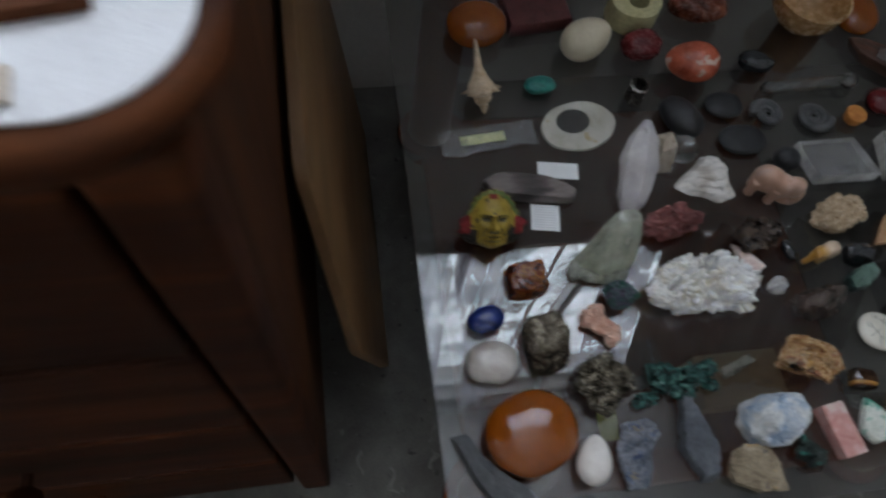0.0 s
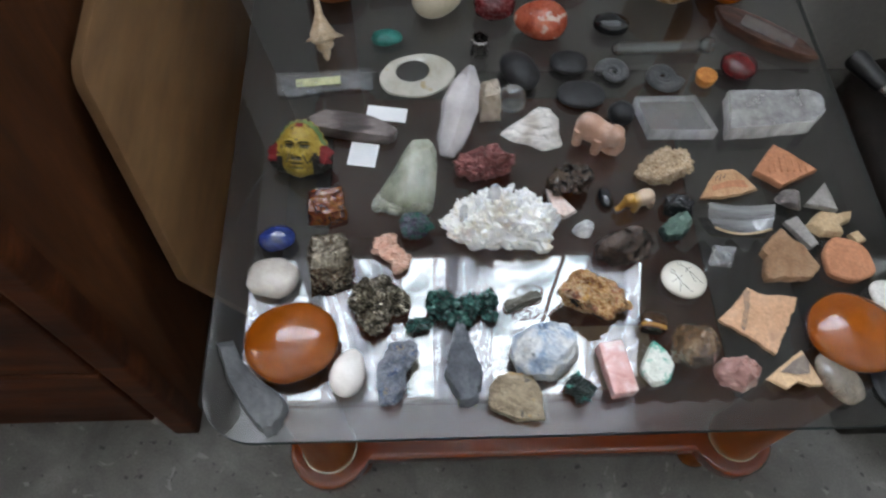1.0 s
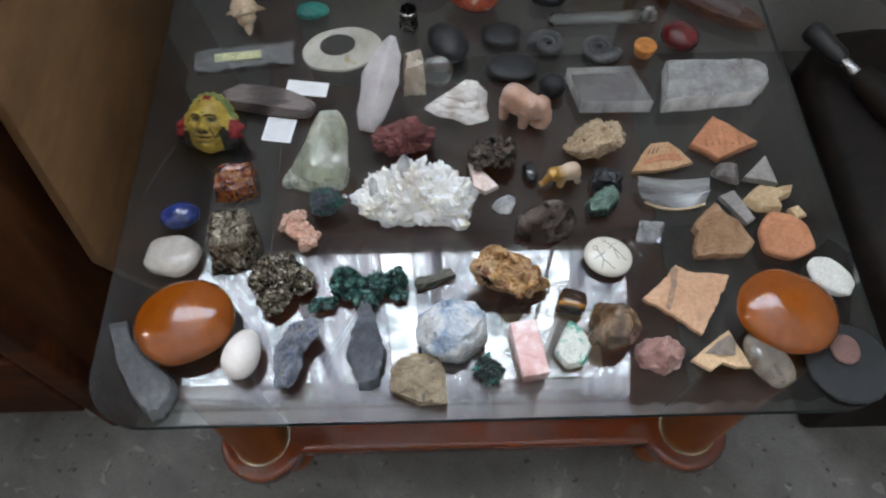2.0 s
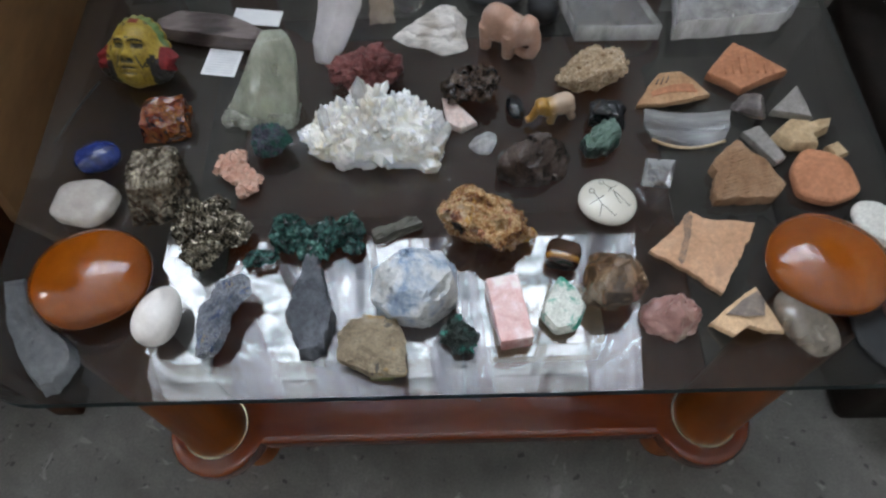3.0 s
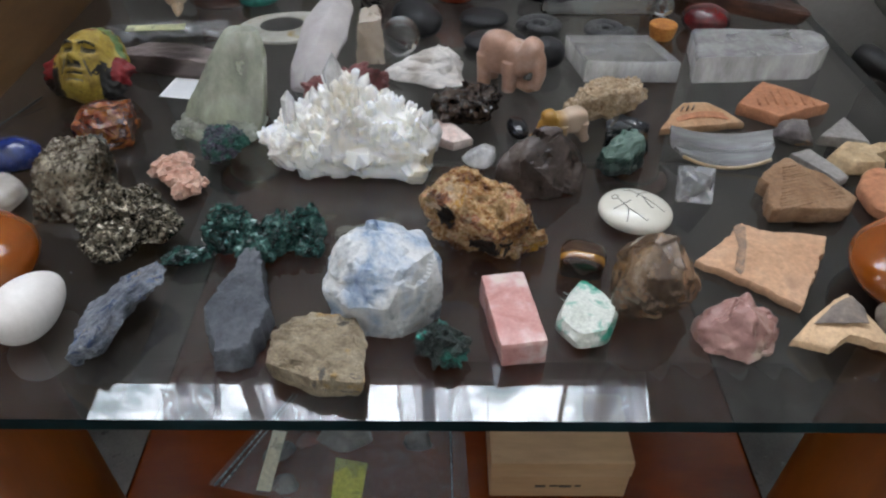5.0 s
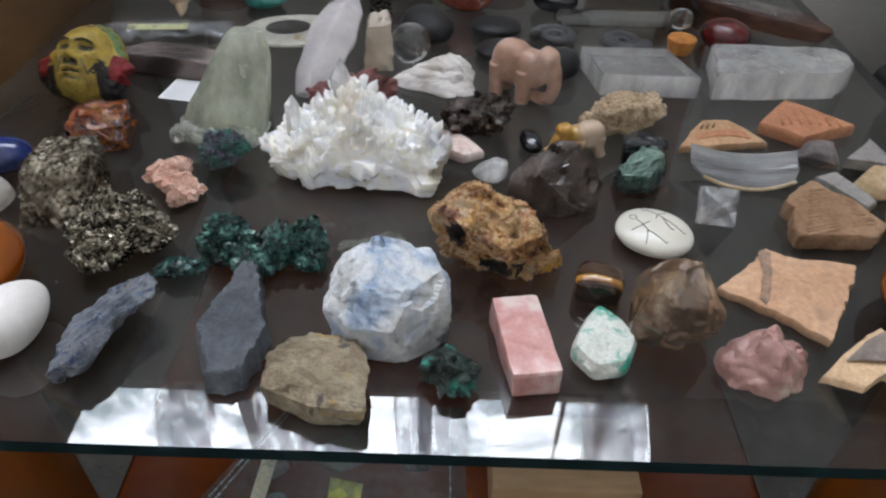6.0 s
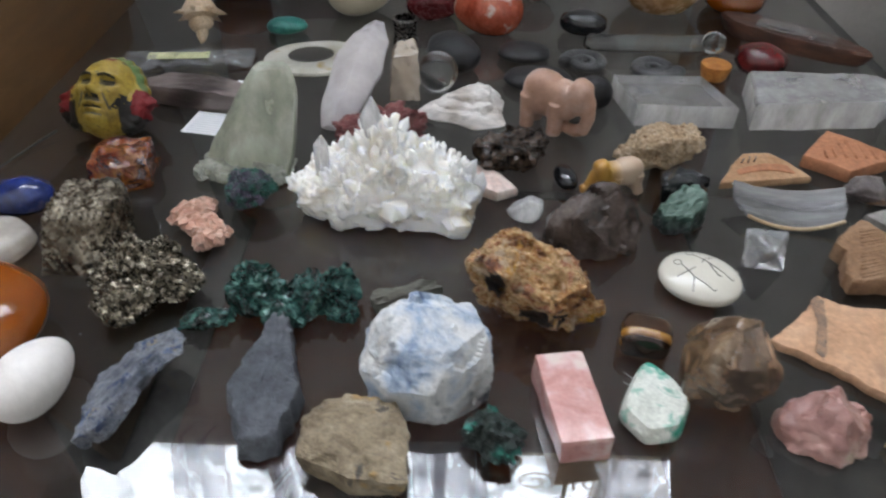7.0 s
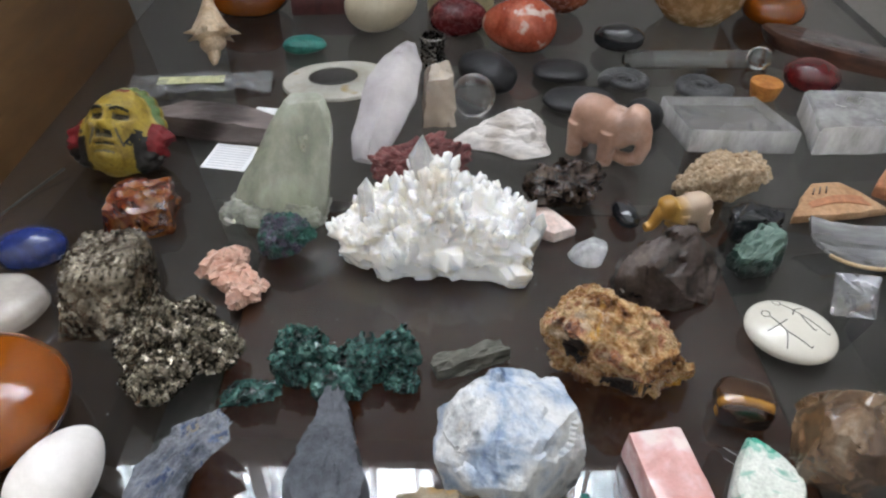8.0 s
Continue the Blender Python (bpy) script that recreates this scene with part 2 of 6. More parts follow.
def hub(name, where, label="", category="", group="", kind="", rz=0.0):
    ob = new(name)
    ob.empty_display_size = 0.02
    ob.matrix_basis = pose(where[0], where[1], where[2] if len(where) > 2 else H + EPS, 0, 0, rz)
    return tagged(ob, label, category, group, kind)


def part(name, bm, mats, parent, label="", m=None, smooth=True, kind=""):
    ob = new(name, mesh_of(bm, name, mats, smooth))
    ob.parent = parent
    if m is not None:
        ob.matrix_basis = m
    return tagged(ob, label, kind=kind)


def sharp(bm, degrees=35):
    for e in bm.edges:
        if len(e.link_faces) == 2 and e.calc_face_angle(0) > radians(degrees):
            e.smooth = False
    return bm


def ball(sub):
    bm = bmesh.new()
    bmesh.ops.create_icosphere(bm, subdivisions=sub, radius=1.0)
    return bm


def fit_to(bm, w, d, h, flat=0.0):
    """Scales the mesh to a width, depth and height, cuts a flat foot and stands it on zero."""
    co = np.array([v.co for v in bm.verts])
    lo, hi = co.min(0), co.max(0)
    if flat:
        floor_ = lo[2] + flat * (hi[2] - lo[2])
        co[:, 2] = np.maximum(co[:, 2], floor_)
        lo[2] = floor_
    co = (co - (lo + hi) / 2) / np.maximum(hi - lo, 1e-9) * (w, d, h)
    co[:, 2] += h / 2
    for v, c in zip(bm.verts, co):
        v.co = c
    return bm


def rock(w, d, h, seed, planes=16, cut=(0.6, 0.95), rough=0.05, freq=2.5, sub=4, flat=0.12, round_=1.2, fine=0.0):
    """A broken stone: a ball cut by planes, roughened by noise."""
    rng = np.random.default_rng(seed)
    bm = ball(sub)
    v = np.array([x.co for x in bm.verts])
    v /= np.linalg.norm(v, axis=1)[:, None]
    r = np.full(len(v), round_)
    nrm = rng.normal(size=(planes, 3))
    nrm /= np.linalg.norm(nrm, axis=1)[:, None]
    off = rng.uniform(*cut, planes)
    dots = v @ nrm.T
    with np.errstate(divide="ignore"):
        reach = np.where(dots > 1e-3, off / np.maximum(dots, 1e-3), 9.0)
    if planes:
        r = np.minimum(r, reach.min(1))
    shift = Vector(rng.uniform(-50, 50, 3))
    for k, vert in enumerate(bm.verts):
        p = Vector(v[k])
        rr = r[k] * (1 + rough * noise.fractal(p * freq + shift, 1.0, 2.0, 4))
        if fine:
            rr *= 1 + fine * noise.fractal(p * freq * 5 + shift, 0.7, 2.0, 3)
        vert.co = p * rr
    return fit_to(bm, w, d, h, flat)


def pebble(w, d, h, seed=0, power=2.0, wob=0.02, sub=4, flat=0.06):
    rng = np.random.default_rng(seed)
    shift = Vector(rng.uniform(-50, 50, 3))
    bm = ball(sub)
    for v in bm.verts:
        c = v.co.normalized()
        s = (abs(c.x) ** power + abs(c.y) ** power + abs(c.z) ** power) ** (-1 / power)
        v.co = c * s * (1 + wob * noise.noise(c * 1.7 + shift))
    return fit_to(bm, w, d, h, flat)


def egg(length, wide, high):
    bm = ball(4)
    for v in bm.verts:
        c = v.co.copy()
        v.co = (c.x * (1 - 0.16 * c.y), c.y, c.z * (1 - 0.16 * c.y))
    return fit_to(bm, wide, length, high, 0.02)


def slab(outline, thick, seed=0, bevel=0.0015, jag=0.0, steps=6, dome=0.0, top_noise=0.0005, layers=1, taper=0.0, bend=0.0, smooth_n=0):
    """A plate with a broken outline (millimetres), worn edges, and an uneven face. dome lifts the middle, bend arches it along x."""
    rng = np.random.default_rng(seed)
    shift = Vector(rng.uniform(-50, 50, 3))
    pts = []
    n = len(outline)
    for k in range(n):
        a, b = Vector((*outline[k], 0)) / 1000, Vector((*outline[(k + 1) % n], 0)) / 1000
        side = Vector((b.y - a.y, a.x - b.x, 0)).normalized()
        for s in range(steps):
            f = s / steps
            p = a.lerp(b, f)
            if jag and s:
                p += side * jag * noise.fractal(p * 160 + shift, 0.8, 2.0, 3)
            pts.append(p)
    for _ in range(smooth_n):
        pts = [(pts[i - 1] + pts[i] * 2 + pts[(i + 1) % len(pts)]) / 4 for i in range(len(pts))]
    c = sum(pts, Vector()) / len(pts)
    size = max((p - c).length for p in pts)
    bm = bmesh.new()
    rings = []
    prof = [(0.0, 1.0 - bevel / size), (bevel, 1.0), (thick - bevel, 1.0 - taper), (thick, 1.0 - taper - 1.2 * bevel / size),
            *[(thick, s - taper * s) for s in (0.88, 0.78, 0.68, 0.58, 0.48, 0.38, 0.28, 0.18, 0.08)]]

    def lift(p, z):
        r = (p - c).length / size
        up = z + (dome * (1 - r * r) if z > thick * 0.6 else 0)
        if z > thick * 0.6:
            up += top_noise * noise.fractal(p * 130 + shift, 0.8, 2.0, 4)
        if bend:
            up += bend * (1 - ((p.x - c.x) / size) ** 2)
        return up

    for z, s in prof:
        ring = []
        for p in pts:
            q = c + (p - c) * s
            ring.append(bm.verts.new((q.x, q.y, lift(q, z))))
        rings.append(ring)
    m = len(pts)
    for a, b in zip(rings, rings[1:]):
        for k in range(m):
            bm.faces.new((a[k], a[(k + 1) % m], b[(k + 1) % m], b[k]))
    bm.faces.new(rings[-1])
    low = bm.verts.new((c.x, c.y, lift(c, 0.0)))
    for k in range(m):
        bm.faces.new((rings[0][(k + 1) % m], rings[0][k], low))
    bmesh.ops.recalc_face_normals(bm, faces=bm.faces)
    lowest = min(v.co.z for v in bm.verts)
    for v in bm.verts:
        v.co.z -= lowest
    return sharp(bm, 40)


def join(bm, other):
    me = bpy.data.meshes.new("tmp")
    other.to_mesh(me)
    other.free()
    bm.from_mesh(me)
    bpy.data.meshes.remove(me)
    return bm


def moved(bm, m):
    bmesh.ops.transform(bm, matrix=m, verts=bm.verts)
    return bm


def box(w, d, h, bevel=0.003, seg=2):
    """A box standing on zero, with rounded edges."""
    bm = bmesh.new()
    bmesh.ops.create_cube(bm, size=1.0)
    for v in bm.verts:
        v.co = (v.co.x * w, v.co.y * d, (v.co.z + 0.5) * h)
    if bevel:
        bmesh.ops.bevel(bm, geom=bm.edges[:], offset=bevel, segments=seg, affect="EDGES", profile=0.7)
    return sharp(bm, 50)


def lathe(profile, seg=40, cap=True):
    """A turned body from (radius, height) pairs."""
    bm = bmesh.new()
    rings = []
    for r, z in profile:
        rings.append([bm.verts.new((r * math.cos(2 * math.pi * k / seg), r * math.sin(2 * math.pi * k / seg), z)) for k in range(seg)])
    for a, b in zip(rings, rings[1:]):
        for k in range(seg):
            bm.faces.new((a[k], a[(k + 1) % seg], b[(k + 1) % seg], b[k]))
    if cap:
        bm.faces.new(list(reversed(rings[0])))
        bm.faces.new(rings[-1])
    bmesh.ops.recalc_face_normals(bm, faces=bm.faces)
    return sharp(bm, 50)


def tube_along(pts, radii, seg=12):
    """A round limb along points."""
    bm = bmesh.new()
    rings = []
    pts = [Vector(p) for p in pts]
    for k, p in enumerate(pts):
        way = (pts[min(k + 1, len(pts) - 1)] - pts[max(k - 1, 0)]).normalized()
        u = way.orthogonal().normalized()
        if rings:
            u = (last_u - way * last_u.dot(way)).normalized()
        last_u = u
        w = way.cross(u)
        r = radii[k] if isinstance(radii, (list, tuple)) else radii
        rings.append([bm.verts.new(p + r * (u * math.cos(2 * math.pi * a / seg) + w * math.sin(2 * math.pi * a / seg))) for a in range(seg)])
    for a, b in zip(rings, rings[1:]):
        for k in range(seg):
            bm.faces.new((a[k], a[(k + 1) % seg], b[(k + 1) % seg], b[k]))
    bm.faces.new(list(reversed(rings[0])))
    bm.faces.new(rings[-1])
    bmesh.ops.recalc_face_normals(bm, faces=bm.faces)
    return bm


def crystal(r, length, tip, sides=6, seed=0, squash=1.0):
    """A six-sided prism that ends in an uneven point."""
    rng = np.random.default_rng(seed)
    bm = bmesh.new()
    rad = r * rng.uniform(0.8, 1.2, sides)
    ang = [2 * math.pi * (k + rng.uniform(-0.12, 0.12)) / sides for k in range(sides)]
    low = [bm.verts.new((q * math.cos(a), q * math.sin(a) * squash, 0)) for q, a in zip(rad, ang)]
    high = [bm.verts.new((q * 0.93 * math.cos(a), q * 0.93 * math.sin(a) * squash, length - tip * rng.uniform(0.8, 1.3))) for q, a in zip(rad, ang)]
    top = bm.verts.new((r * rng.uniform(-0.25, 0.25), r * rng.uniform(-0.25, 0.25), length))
    for k in range(sides):
        j = (k + 1) % sides
        bm.faces.new((low[k], low[j], high[j], high[k]))
        bm.faces.new((high[k], high[j], top))
    bm.faces.new(list(reversed(low)))
    return bm


def aimed(at, way):
    return Matrix.Translation(at) @ Vector(way).to_track_quat("Z", "Y").to_matrix().to_4x4()


def chips(bm, freq, amp, seed, lift_=0.5):
    """Breaks a dense surface into small tilted facets."""
    sh = Vector(np.random.default_rng(seed).uniform(-30, 30, 3))
    bm.normal_update()
    moves = []
    for v in bm.verts:
        p = v.co * freq + sh
        c = noise.voronoi(p)[1][0]
        tilt = noise.noise_vector(c * 9.7)
        d = (p - c).dot(tilt) * 2.0 + noise.noise(c * 5.3) * lift_
        moves.append(v.normal * (amp * max(-1.0, min(1.0, d))))
    for v, m in zip(bm.verts, moves):
        v.co += m
        v.co.z = max(v.co.z, 0.0)
    return bm


def chunk(points, seed, cuts=7, rough=0.0008, freq=70.0, soft=0, chip=0.0, chip_freq=90.0):
    """A broken body spanned by corner points (millimetres), faces roughened, edges worn."""
    bm = bmesh.new()
    for p in points:
        bm.verts.new(Vector(p) / 1000)
    res = bmesh.ops.convex_hull(bm, input=bm.verts)
    bmesh.ops.delete(bm, geom=list({g for g in res["geom_interior"] + res["geom_unused"] if isinstance(g, bmesh.types.BMVert)}), context="VERTS")
    bmesh.ops.triangulate(bm, faces=bm.faces)
    bmesh.ops.subdivide_edges(bm, edges=bm.edges[:], cuts=cuts, use_grid_fill=True)
    bmesh.ops.triangulate(bm, faces=bm.faces)
    for _ in range(soft):
        bmesh.ops.smooth_vert(bm, verts=bm.verts, factor=0.5, use_axis_x=True, use_axis_y=True, use_axis_z=True)
    sh = Vector(np.random.default_rng(seed).uniform(-30, 30, 3))
    bm.normal_update()
    for v in bm.verts:
        v.co += v.normal * rough * noise.fractal(v.co * freq + sh, 0.8, 2.0, 5)
    if chip:
        chips(bm, chip_freq, chip, seed)
    low = min(v.co.z for v in bm.verts)
    moved(bm, Matrix.Translation((0, 0, -low)))
    return sharp(bm, 32)


def tiers(*rows):
    """Corner points from (height, corner, corner, ...) rows."""
    return [(x, y, r[0]) for r in rows for x, y in r[1:]]


def pit(bm, at, radius, depth):
    """Presses a hollow into a stone toward its core."""
    at = Vector(at)
    for v in bm.verts:
        d = (v.co - at).length / radius
        if d < 1:
            v.co *= 1 - depth * (1 - d * d)
    return bm


def layered(name, stops, axis, span, wobble=0.08, rough=0.15, coat=0.6):
    """Colours in bands across a polished stone, along one of its own axes."""
    m, n, l = shader(name)
    out, bsdf = n.new("ShaderNodeOutputMaterial"), n.new("ShaderNodeBsdfPrincipled")
    tc, sep = n.new("ShaderNodeTexCoord"), n.new("ShaderNodeSeparateXYZ")
    l.new(tc.outputs["Object"], sep.inputs[0])
    nz = put(n.new("ShaderNodeTexNoise"), Scale=60.0, Detail=5.0, Roughness=0.6)
    l.new(tc.outputs["Object"], nz.inputs["Vector"])
    place = n.new("ShaderNodeMapRange")
    place.inputs[1].default_value, place.inputs[2].default_value = -span / 2, span / 2
    l.new(sep.outputs[axis], place.inputs[0])
    add = n.new("ShaderNodeMath")
    add.operation = "MULTIPLY_ADD"
    add.inputs[1].default_value = wobble * 2
    l.new(nz.outputs["Fac"], add.inputs[0])
    l.new(place.outputs[0], add.inputs[2])
    ramp = n.new("ShaderNodeValToRGB")
    while len(ramp.color_ramp.elements) < len(stops):
        ramp.color_ramp.elements.new(0.5)
    for e, (p, c) in zip(ramp.color_ramp.elements, stops):
        e.position, e.color = min(1.0, p + wobble), rgba(c)
    l.new(add.outputs[0], ramp.inputs[0])
    l.new(ramp.outputs[0], bsdf.inputs["Base Color"])
    put(bsdf, Roughness=rough)
    bsdf.inputs["Coat Weight"].default_value = coat
    l.new(bsdf.outputs[0], out.inputs[0])
    return m

# ---- the room ----
X0, X1, Y0, Y1, ZC = -2.3, 2.3, -2.6, 0.88, 4.0


def plain_box(name, lo, hi, mat, label, kind="structure"):
    bm = bmesh.new()
    bmesh.ops.create_cube(bm, size=1.0)
    for v in bm.verts:
        v.co = [l + (c + 0.5) * (h - l) for l, h, c in zip(lo, hi, v.co)]
    return tagged(new(name, mesh_of(bm, name, mat, False)), label, kind=kind)


plain_box("floor", (X0 - 0.2, Y0 - 0.2, -0.1), (X1 + 0.2, Y1 + 0.2, 0.0), FLOOR, "grey speckled concrete floor, worn and dusty")
plain_box("ceiling", (X0 - 0.2, Y0 - 0.2, ZC), (X1 + 0.2, Y1 + 0.2, ZC + 0.15), CEIL, "plain white painted ceiling")


def wall_with_opening(name, axis, at, a0, a1, o0, o1, z0, z1, thick, label, second=None):
    """A wall along x or y with one window opening, as one mesh."""
    bm = bmesh.new()
    pieces = [(a0, o0, 0.0, ZC), (o1, a1, 0.0, ZC), (o0, o1, 0.0, z0), (o0, o1, z1, ZC)]
    if second:
        s0, s1 = second
        pieces = [(a0, s0, 0.0, ZC), (s1, o0, 0.0, ZC), (s0, s1, 0.0, z0), (s0, s1, z1, ZC)] + pieces[1:]
    for p0, p1, q0, q1 in pieces:
        if p1 - p0 < 1e-6:
            continue
        one = bmesh.new()
        bmesh.ops.create_cube(one, size=1.0)
        for v in one.verts:
            along, across, up = p0 + (v.co.x + 0.5) * (p1 - p0), at + (v.co.y + 0.5) * thick, q0 + (v.co.z + 0.5) * (q1 - q0)
            v.co = (along, across, up) if axis == "x" else (across, along, up)
        bmesh.ops.recalc_face_normals(one, faces=one.faces)
        join(bm, one)
    return tagged(new(name, mesh_of(bm, name, WALL, False)), label, kind="structure")


NW = (-1.55, 1.60, 1.62, 3.90)
wall_with_opening("wall_north", "x", Y1, X0, X1, NW[0], NW[1], NW[2], NW[3], 0.2, "grey-beige plastered wall with a wide window opening")
WW = (-0.02, 0.62, 0.95, 2.45)
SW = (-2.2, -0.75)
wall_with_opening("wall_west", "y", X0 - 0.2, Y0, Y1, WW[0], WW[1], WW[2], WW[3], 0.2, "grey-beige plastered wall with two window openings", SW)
wall_with_opening("wall_east", "y", X1, Y0, Y1, Y0, Y0, 0, 0, 0.2, "grey-beige plastered wall")
wall_with_opening("wall_south", "x", Y0 - 0.2, X0, X1, X0, X0, 0, 0, 0.2, "grey-beige plastered wall")


def window(name, axis, at, a0, a1, z0, z1, bars, backing, out_, label, past=0.7):
    """Painted frame, mullions, panes and sill in an opening; bright distance behind."""
    top = tagged(new(name), label, "window", kind="structure")

    def beam(nm, p0, p1, q0, q1, dep=0.05, off=0.0, mat=WHITEPAINT):
        bm = box(1, 1, 1, 0)
        for v in bm.verts:
            along, across, up = p0 + (v.co.x + 0.5) * (p1 - p0), at + off + v.co.y * dep, q0 + v.co.z * (q1 - q0)
            v.co = (along, across, up) if axis == "x" else (across, along, up)
        bmesh.ops.recalc_face_normals(bm, faces=bm.faces)
        return part(nm, bm, mat, top, smooth=False)

    w = 0.05
    beam("frame", a0, a0 + w, z0, z1)
    beam("frame", a1 - w, a1, z0, z1)
    beam("frame", a0 + w, a1 - w, z0, z0 + w)
    beam("frame", a0 + w, a1 - w, z1 - w, z1)
    edges = [a0 + w] + list(bars) + [a1 - w]
    for b in bars:
        beam("mullion", b - 0.02, b + 0.02, z0 + w, z1 - w)
    for p, q in zip(edges, edges[1:]):
        pane = beam("pane", p + 0.021, q - 0.021, z0 + w, z1 - w, 0.004, mat=PANE)
        pane.visible_shadow = False
    beam("sill", a0 - 0.05, a1 + 0.05, z0 - 0.03, z0 - 0.002, 0.2, -0.06 * out_)
    if backing:
        bm = bmesh.new()
        far = at + 0.5 * out_
        c = [(a0 - 0.7, z0 - 0.7), (a1 + past, z0 - 0.7), (a1 + past, z1 + 2.2), (a0 - 0.7, z1 + 2.2)]
        bm.faces.new([bm.verts.new((a, far, z) if axis == "x" else (far, a, z)) for a, z in c])
        tagged(new("backdrop", mesh_of(bm, "backdrop", backing, False)), "bright pale daylight and leaves outside the window", "sky", kind="structure")
    return top


PANE = glass("window_glass", (0.97, 0.98, 0.97), 0.0, 1.45)
window("window_1", "x", Y1 + 0.1, NW[0], NW[1], NW[2], NW[3], (-0.50, 0.02, 0.54), glow("outside_north", (0.26, 0.33, 0.36), (0.86, 0.945, 1.0), WINDOW_GLOW, 4.5), 1, "white painted wooden window with four panes")
window("window_2", "y", X0 - 0.1, WW[0], WW[1], WW[2], WW[3], (0.3,), None, -1, "white painted wooden window with two panes, out of view")
# Unseen window added as front fill, on the side the pebble highlights point to.
window("window_3", "y", X0 - 0.1, SW[0], SW[1], WW[2], WW[3], (-1.48,), glow("outside_west", (0.6, 0.62, 0.5), (1.0, 0.97, 0.9), WEST_FILL_GLOW), -1, "white painted wooden window with two panes, out of view", 0.5)


def curtain(x0, x1, z0, z1, y, folds, deep, seed, spread=0.4, waist=-0.1):
    """Cloth gathered in folds that draws together toward the sill and spreads toward the rod."""
    rng = np.random.default_rng(seed)
    nx, nz = folds * 12, 14
    bm = bmesh.new()
    ph = rng.uniform(0, 6)
    grid = []
    for i in range(nx + 1):
        u = i / nx
        wave = math.sin(u * folds * 2 * math.pi + ph + 0.9 * math.sin(u * 9 + seed))
        col = []
        for k in range(nz + 1):
            z = z1 + (z0 - z1) * k / nz
            x = waist + (x0 + (x1 - x0) * u - waist) * (1 + spread * (z - z0))
            col.append(bm.verts.new((x, y + deep * wave * (0.55 + 0.45 * k / nz) + 0.004 * math.sin(k + i * 0.7), z)))
        grid.append(col)
    for a, b in zip(grid, grid[1:]):
        for k in range(nz):
            bm.faces.new((a[k], a[k + 1], b[k + 1], b[k]))
    return bm


SHEER = sheer("sheer_cloth", (0.40, 0.395, 0.44))
DRAPE = mineral("drape_cloth", [(0.105, 0.082, 0.064), (0.16, 0.128, 0.102)], 20, 0.9, 0.3, 14, stretch=(1, 1, 0.1))
for cx0, cx1, seed in ((-0.64, -0.50, 4), (-0.40, -0.15, 3), (-0.06, 0.12, 6), (0.40, 0.56, 5)):
    thing("curtain", curtain(cx0, cx1, 1.58, 3.92, Y1 - 0.05, max(3, int((cx1 - cx0) * 22)), 0.02, seed), SHEER, (0, 0, 0), label="white sheer curtain gathered in folds before the window", category="curtain", group="curtains at the window")
# Left drape follows a reflected beige edge; the right is added to cut light.
for cx0, cx1, seed in ((-1.20, -0.83, 7), (0.54, 1.30, 8)):
    thing("drape", curtain(cx0, cx1, 1.50, 3.92, Y1 - 0.10, 9, 0.02, seed), DRAPE, (0, 0, 0), label="heavy beige drape drawn aside from the window", category="curtain", group="drapes at the window")


def scroll(r, turns=1.6):
    """A flat iron spiral."""
    pts = []
    for k in range(40):
        f = k / 39
        a = 2 * math.pi * turns * f
        q = r * (0.15 + 0.85 * f)
        pts.append((q * math.cos(a), 0, q * math.sin(a)))
    return tube_along(pts, 0.0042, 8)


GRILLE = mineral("grille_paint", [(0.30, 0.31, 0.33), (0.36, 0.37, 0.39)], 30, 0.5, 0.1)
grille = hub("window_grille", (0.44, Y1 + 0.17, 0.0), "pale painted iron window grille of curled scrolls", "grille")
for k in range(4):
    for side in (-1, 1):
        part("scroll", scroll(0.07), GRILLE, grille, "", Matrix.Translation((side * 0.10 + 0.02 * k, 0, 2.36 + 0.24 * k)) @ Matrix.Diagonal((side, 1, 1 if k % 2 else -1, 1)))
part("bar", tube_along([(0, 0.02, 1.64), (0.05, 0.02, 3.85)], 0.008, 8), GRILLE, grille)

rod = thing("curtain_rod", tube_along([(-1.9, Y1 - 0.07, 3.935), (1.9, Y1 - 0.07, 3.935)], 0.011), STEEL, (0, 0, 0), label="thin steel curtain rod above the window", category="curtain rod")

# ---- the table ----
GX0, GX1, GY1, GT = -0.326, 0.444, 0.79, 0.010


def rounded(x0, x1, y0, y1, r, seg=8):
    out = []
    for cx, cy, a0 in ((x1 - r, y0 + r, -90), (x1 - r, y1 - r, 0), (x0 + r, y1 - r, 90), (x0 + r, y0 + r, 180)):
        for k in range(seg + 1):
            a = radians(a0 + 90 * k / seg)
            out.append((cx + r * math.cos(a), cy + r * math.sin(a)))
    return out


def glass_top():
    """A sheet with rounded corners, a wide shallow bevel along its rim and dark green edges."""
    bm = bmesh.new()
    rim, bev = 0.055, 0.038
    outer, inner = rounded(GX0, GX1, 0.0, GY1, rim), rounded(GX0 + bev, GX1 - bev, bev, GY1 - bev, max(rim - bev, 0.012))
    drop = 0.0012
    rings = [[bm.verts.new((x, y, z)) for x, y in ring] for ring, z in ((inner, 0.0), (outer, -drop), (outer, -GT), (inner, -GT))]
    n = len(outer)
    for i, (a, b) in enumerate(zip(rings, rings[1:])):
        for k in range(n):
            f = bm.faces.new((a[k], b[k], b[(k + 1) % n], a[(k + 1) % n]))
            f.material_index = 1 if i == 1 else 0
    bm.faces.new(rings[0])
    bm.faces.new(list(reversed(rings[3])))
    bmesh.ops.recalc_face_normals(bm, faces=bm.faces)
    bm.normal_update()
    for f in bm.faces:
        if f.normal.x < -0.8:      # left edge kept clear, so no dark strip shows through the sheet
            f.material_index = 0
    return bm


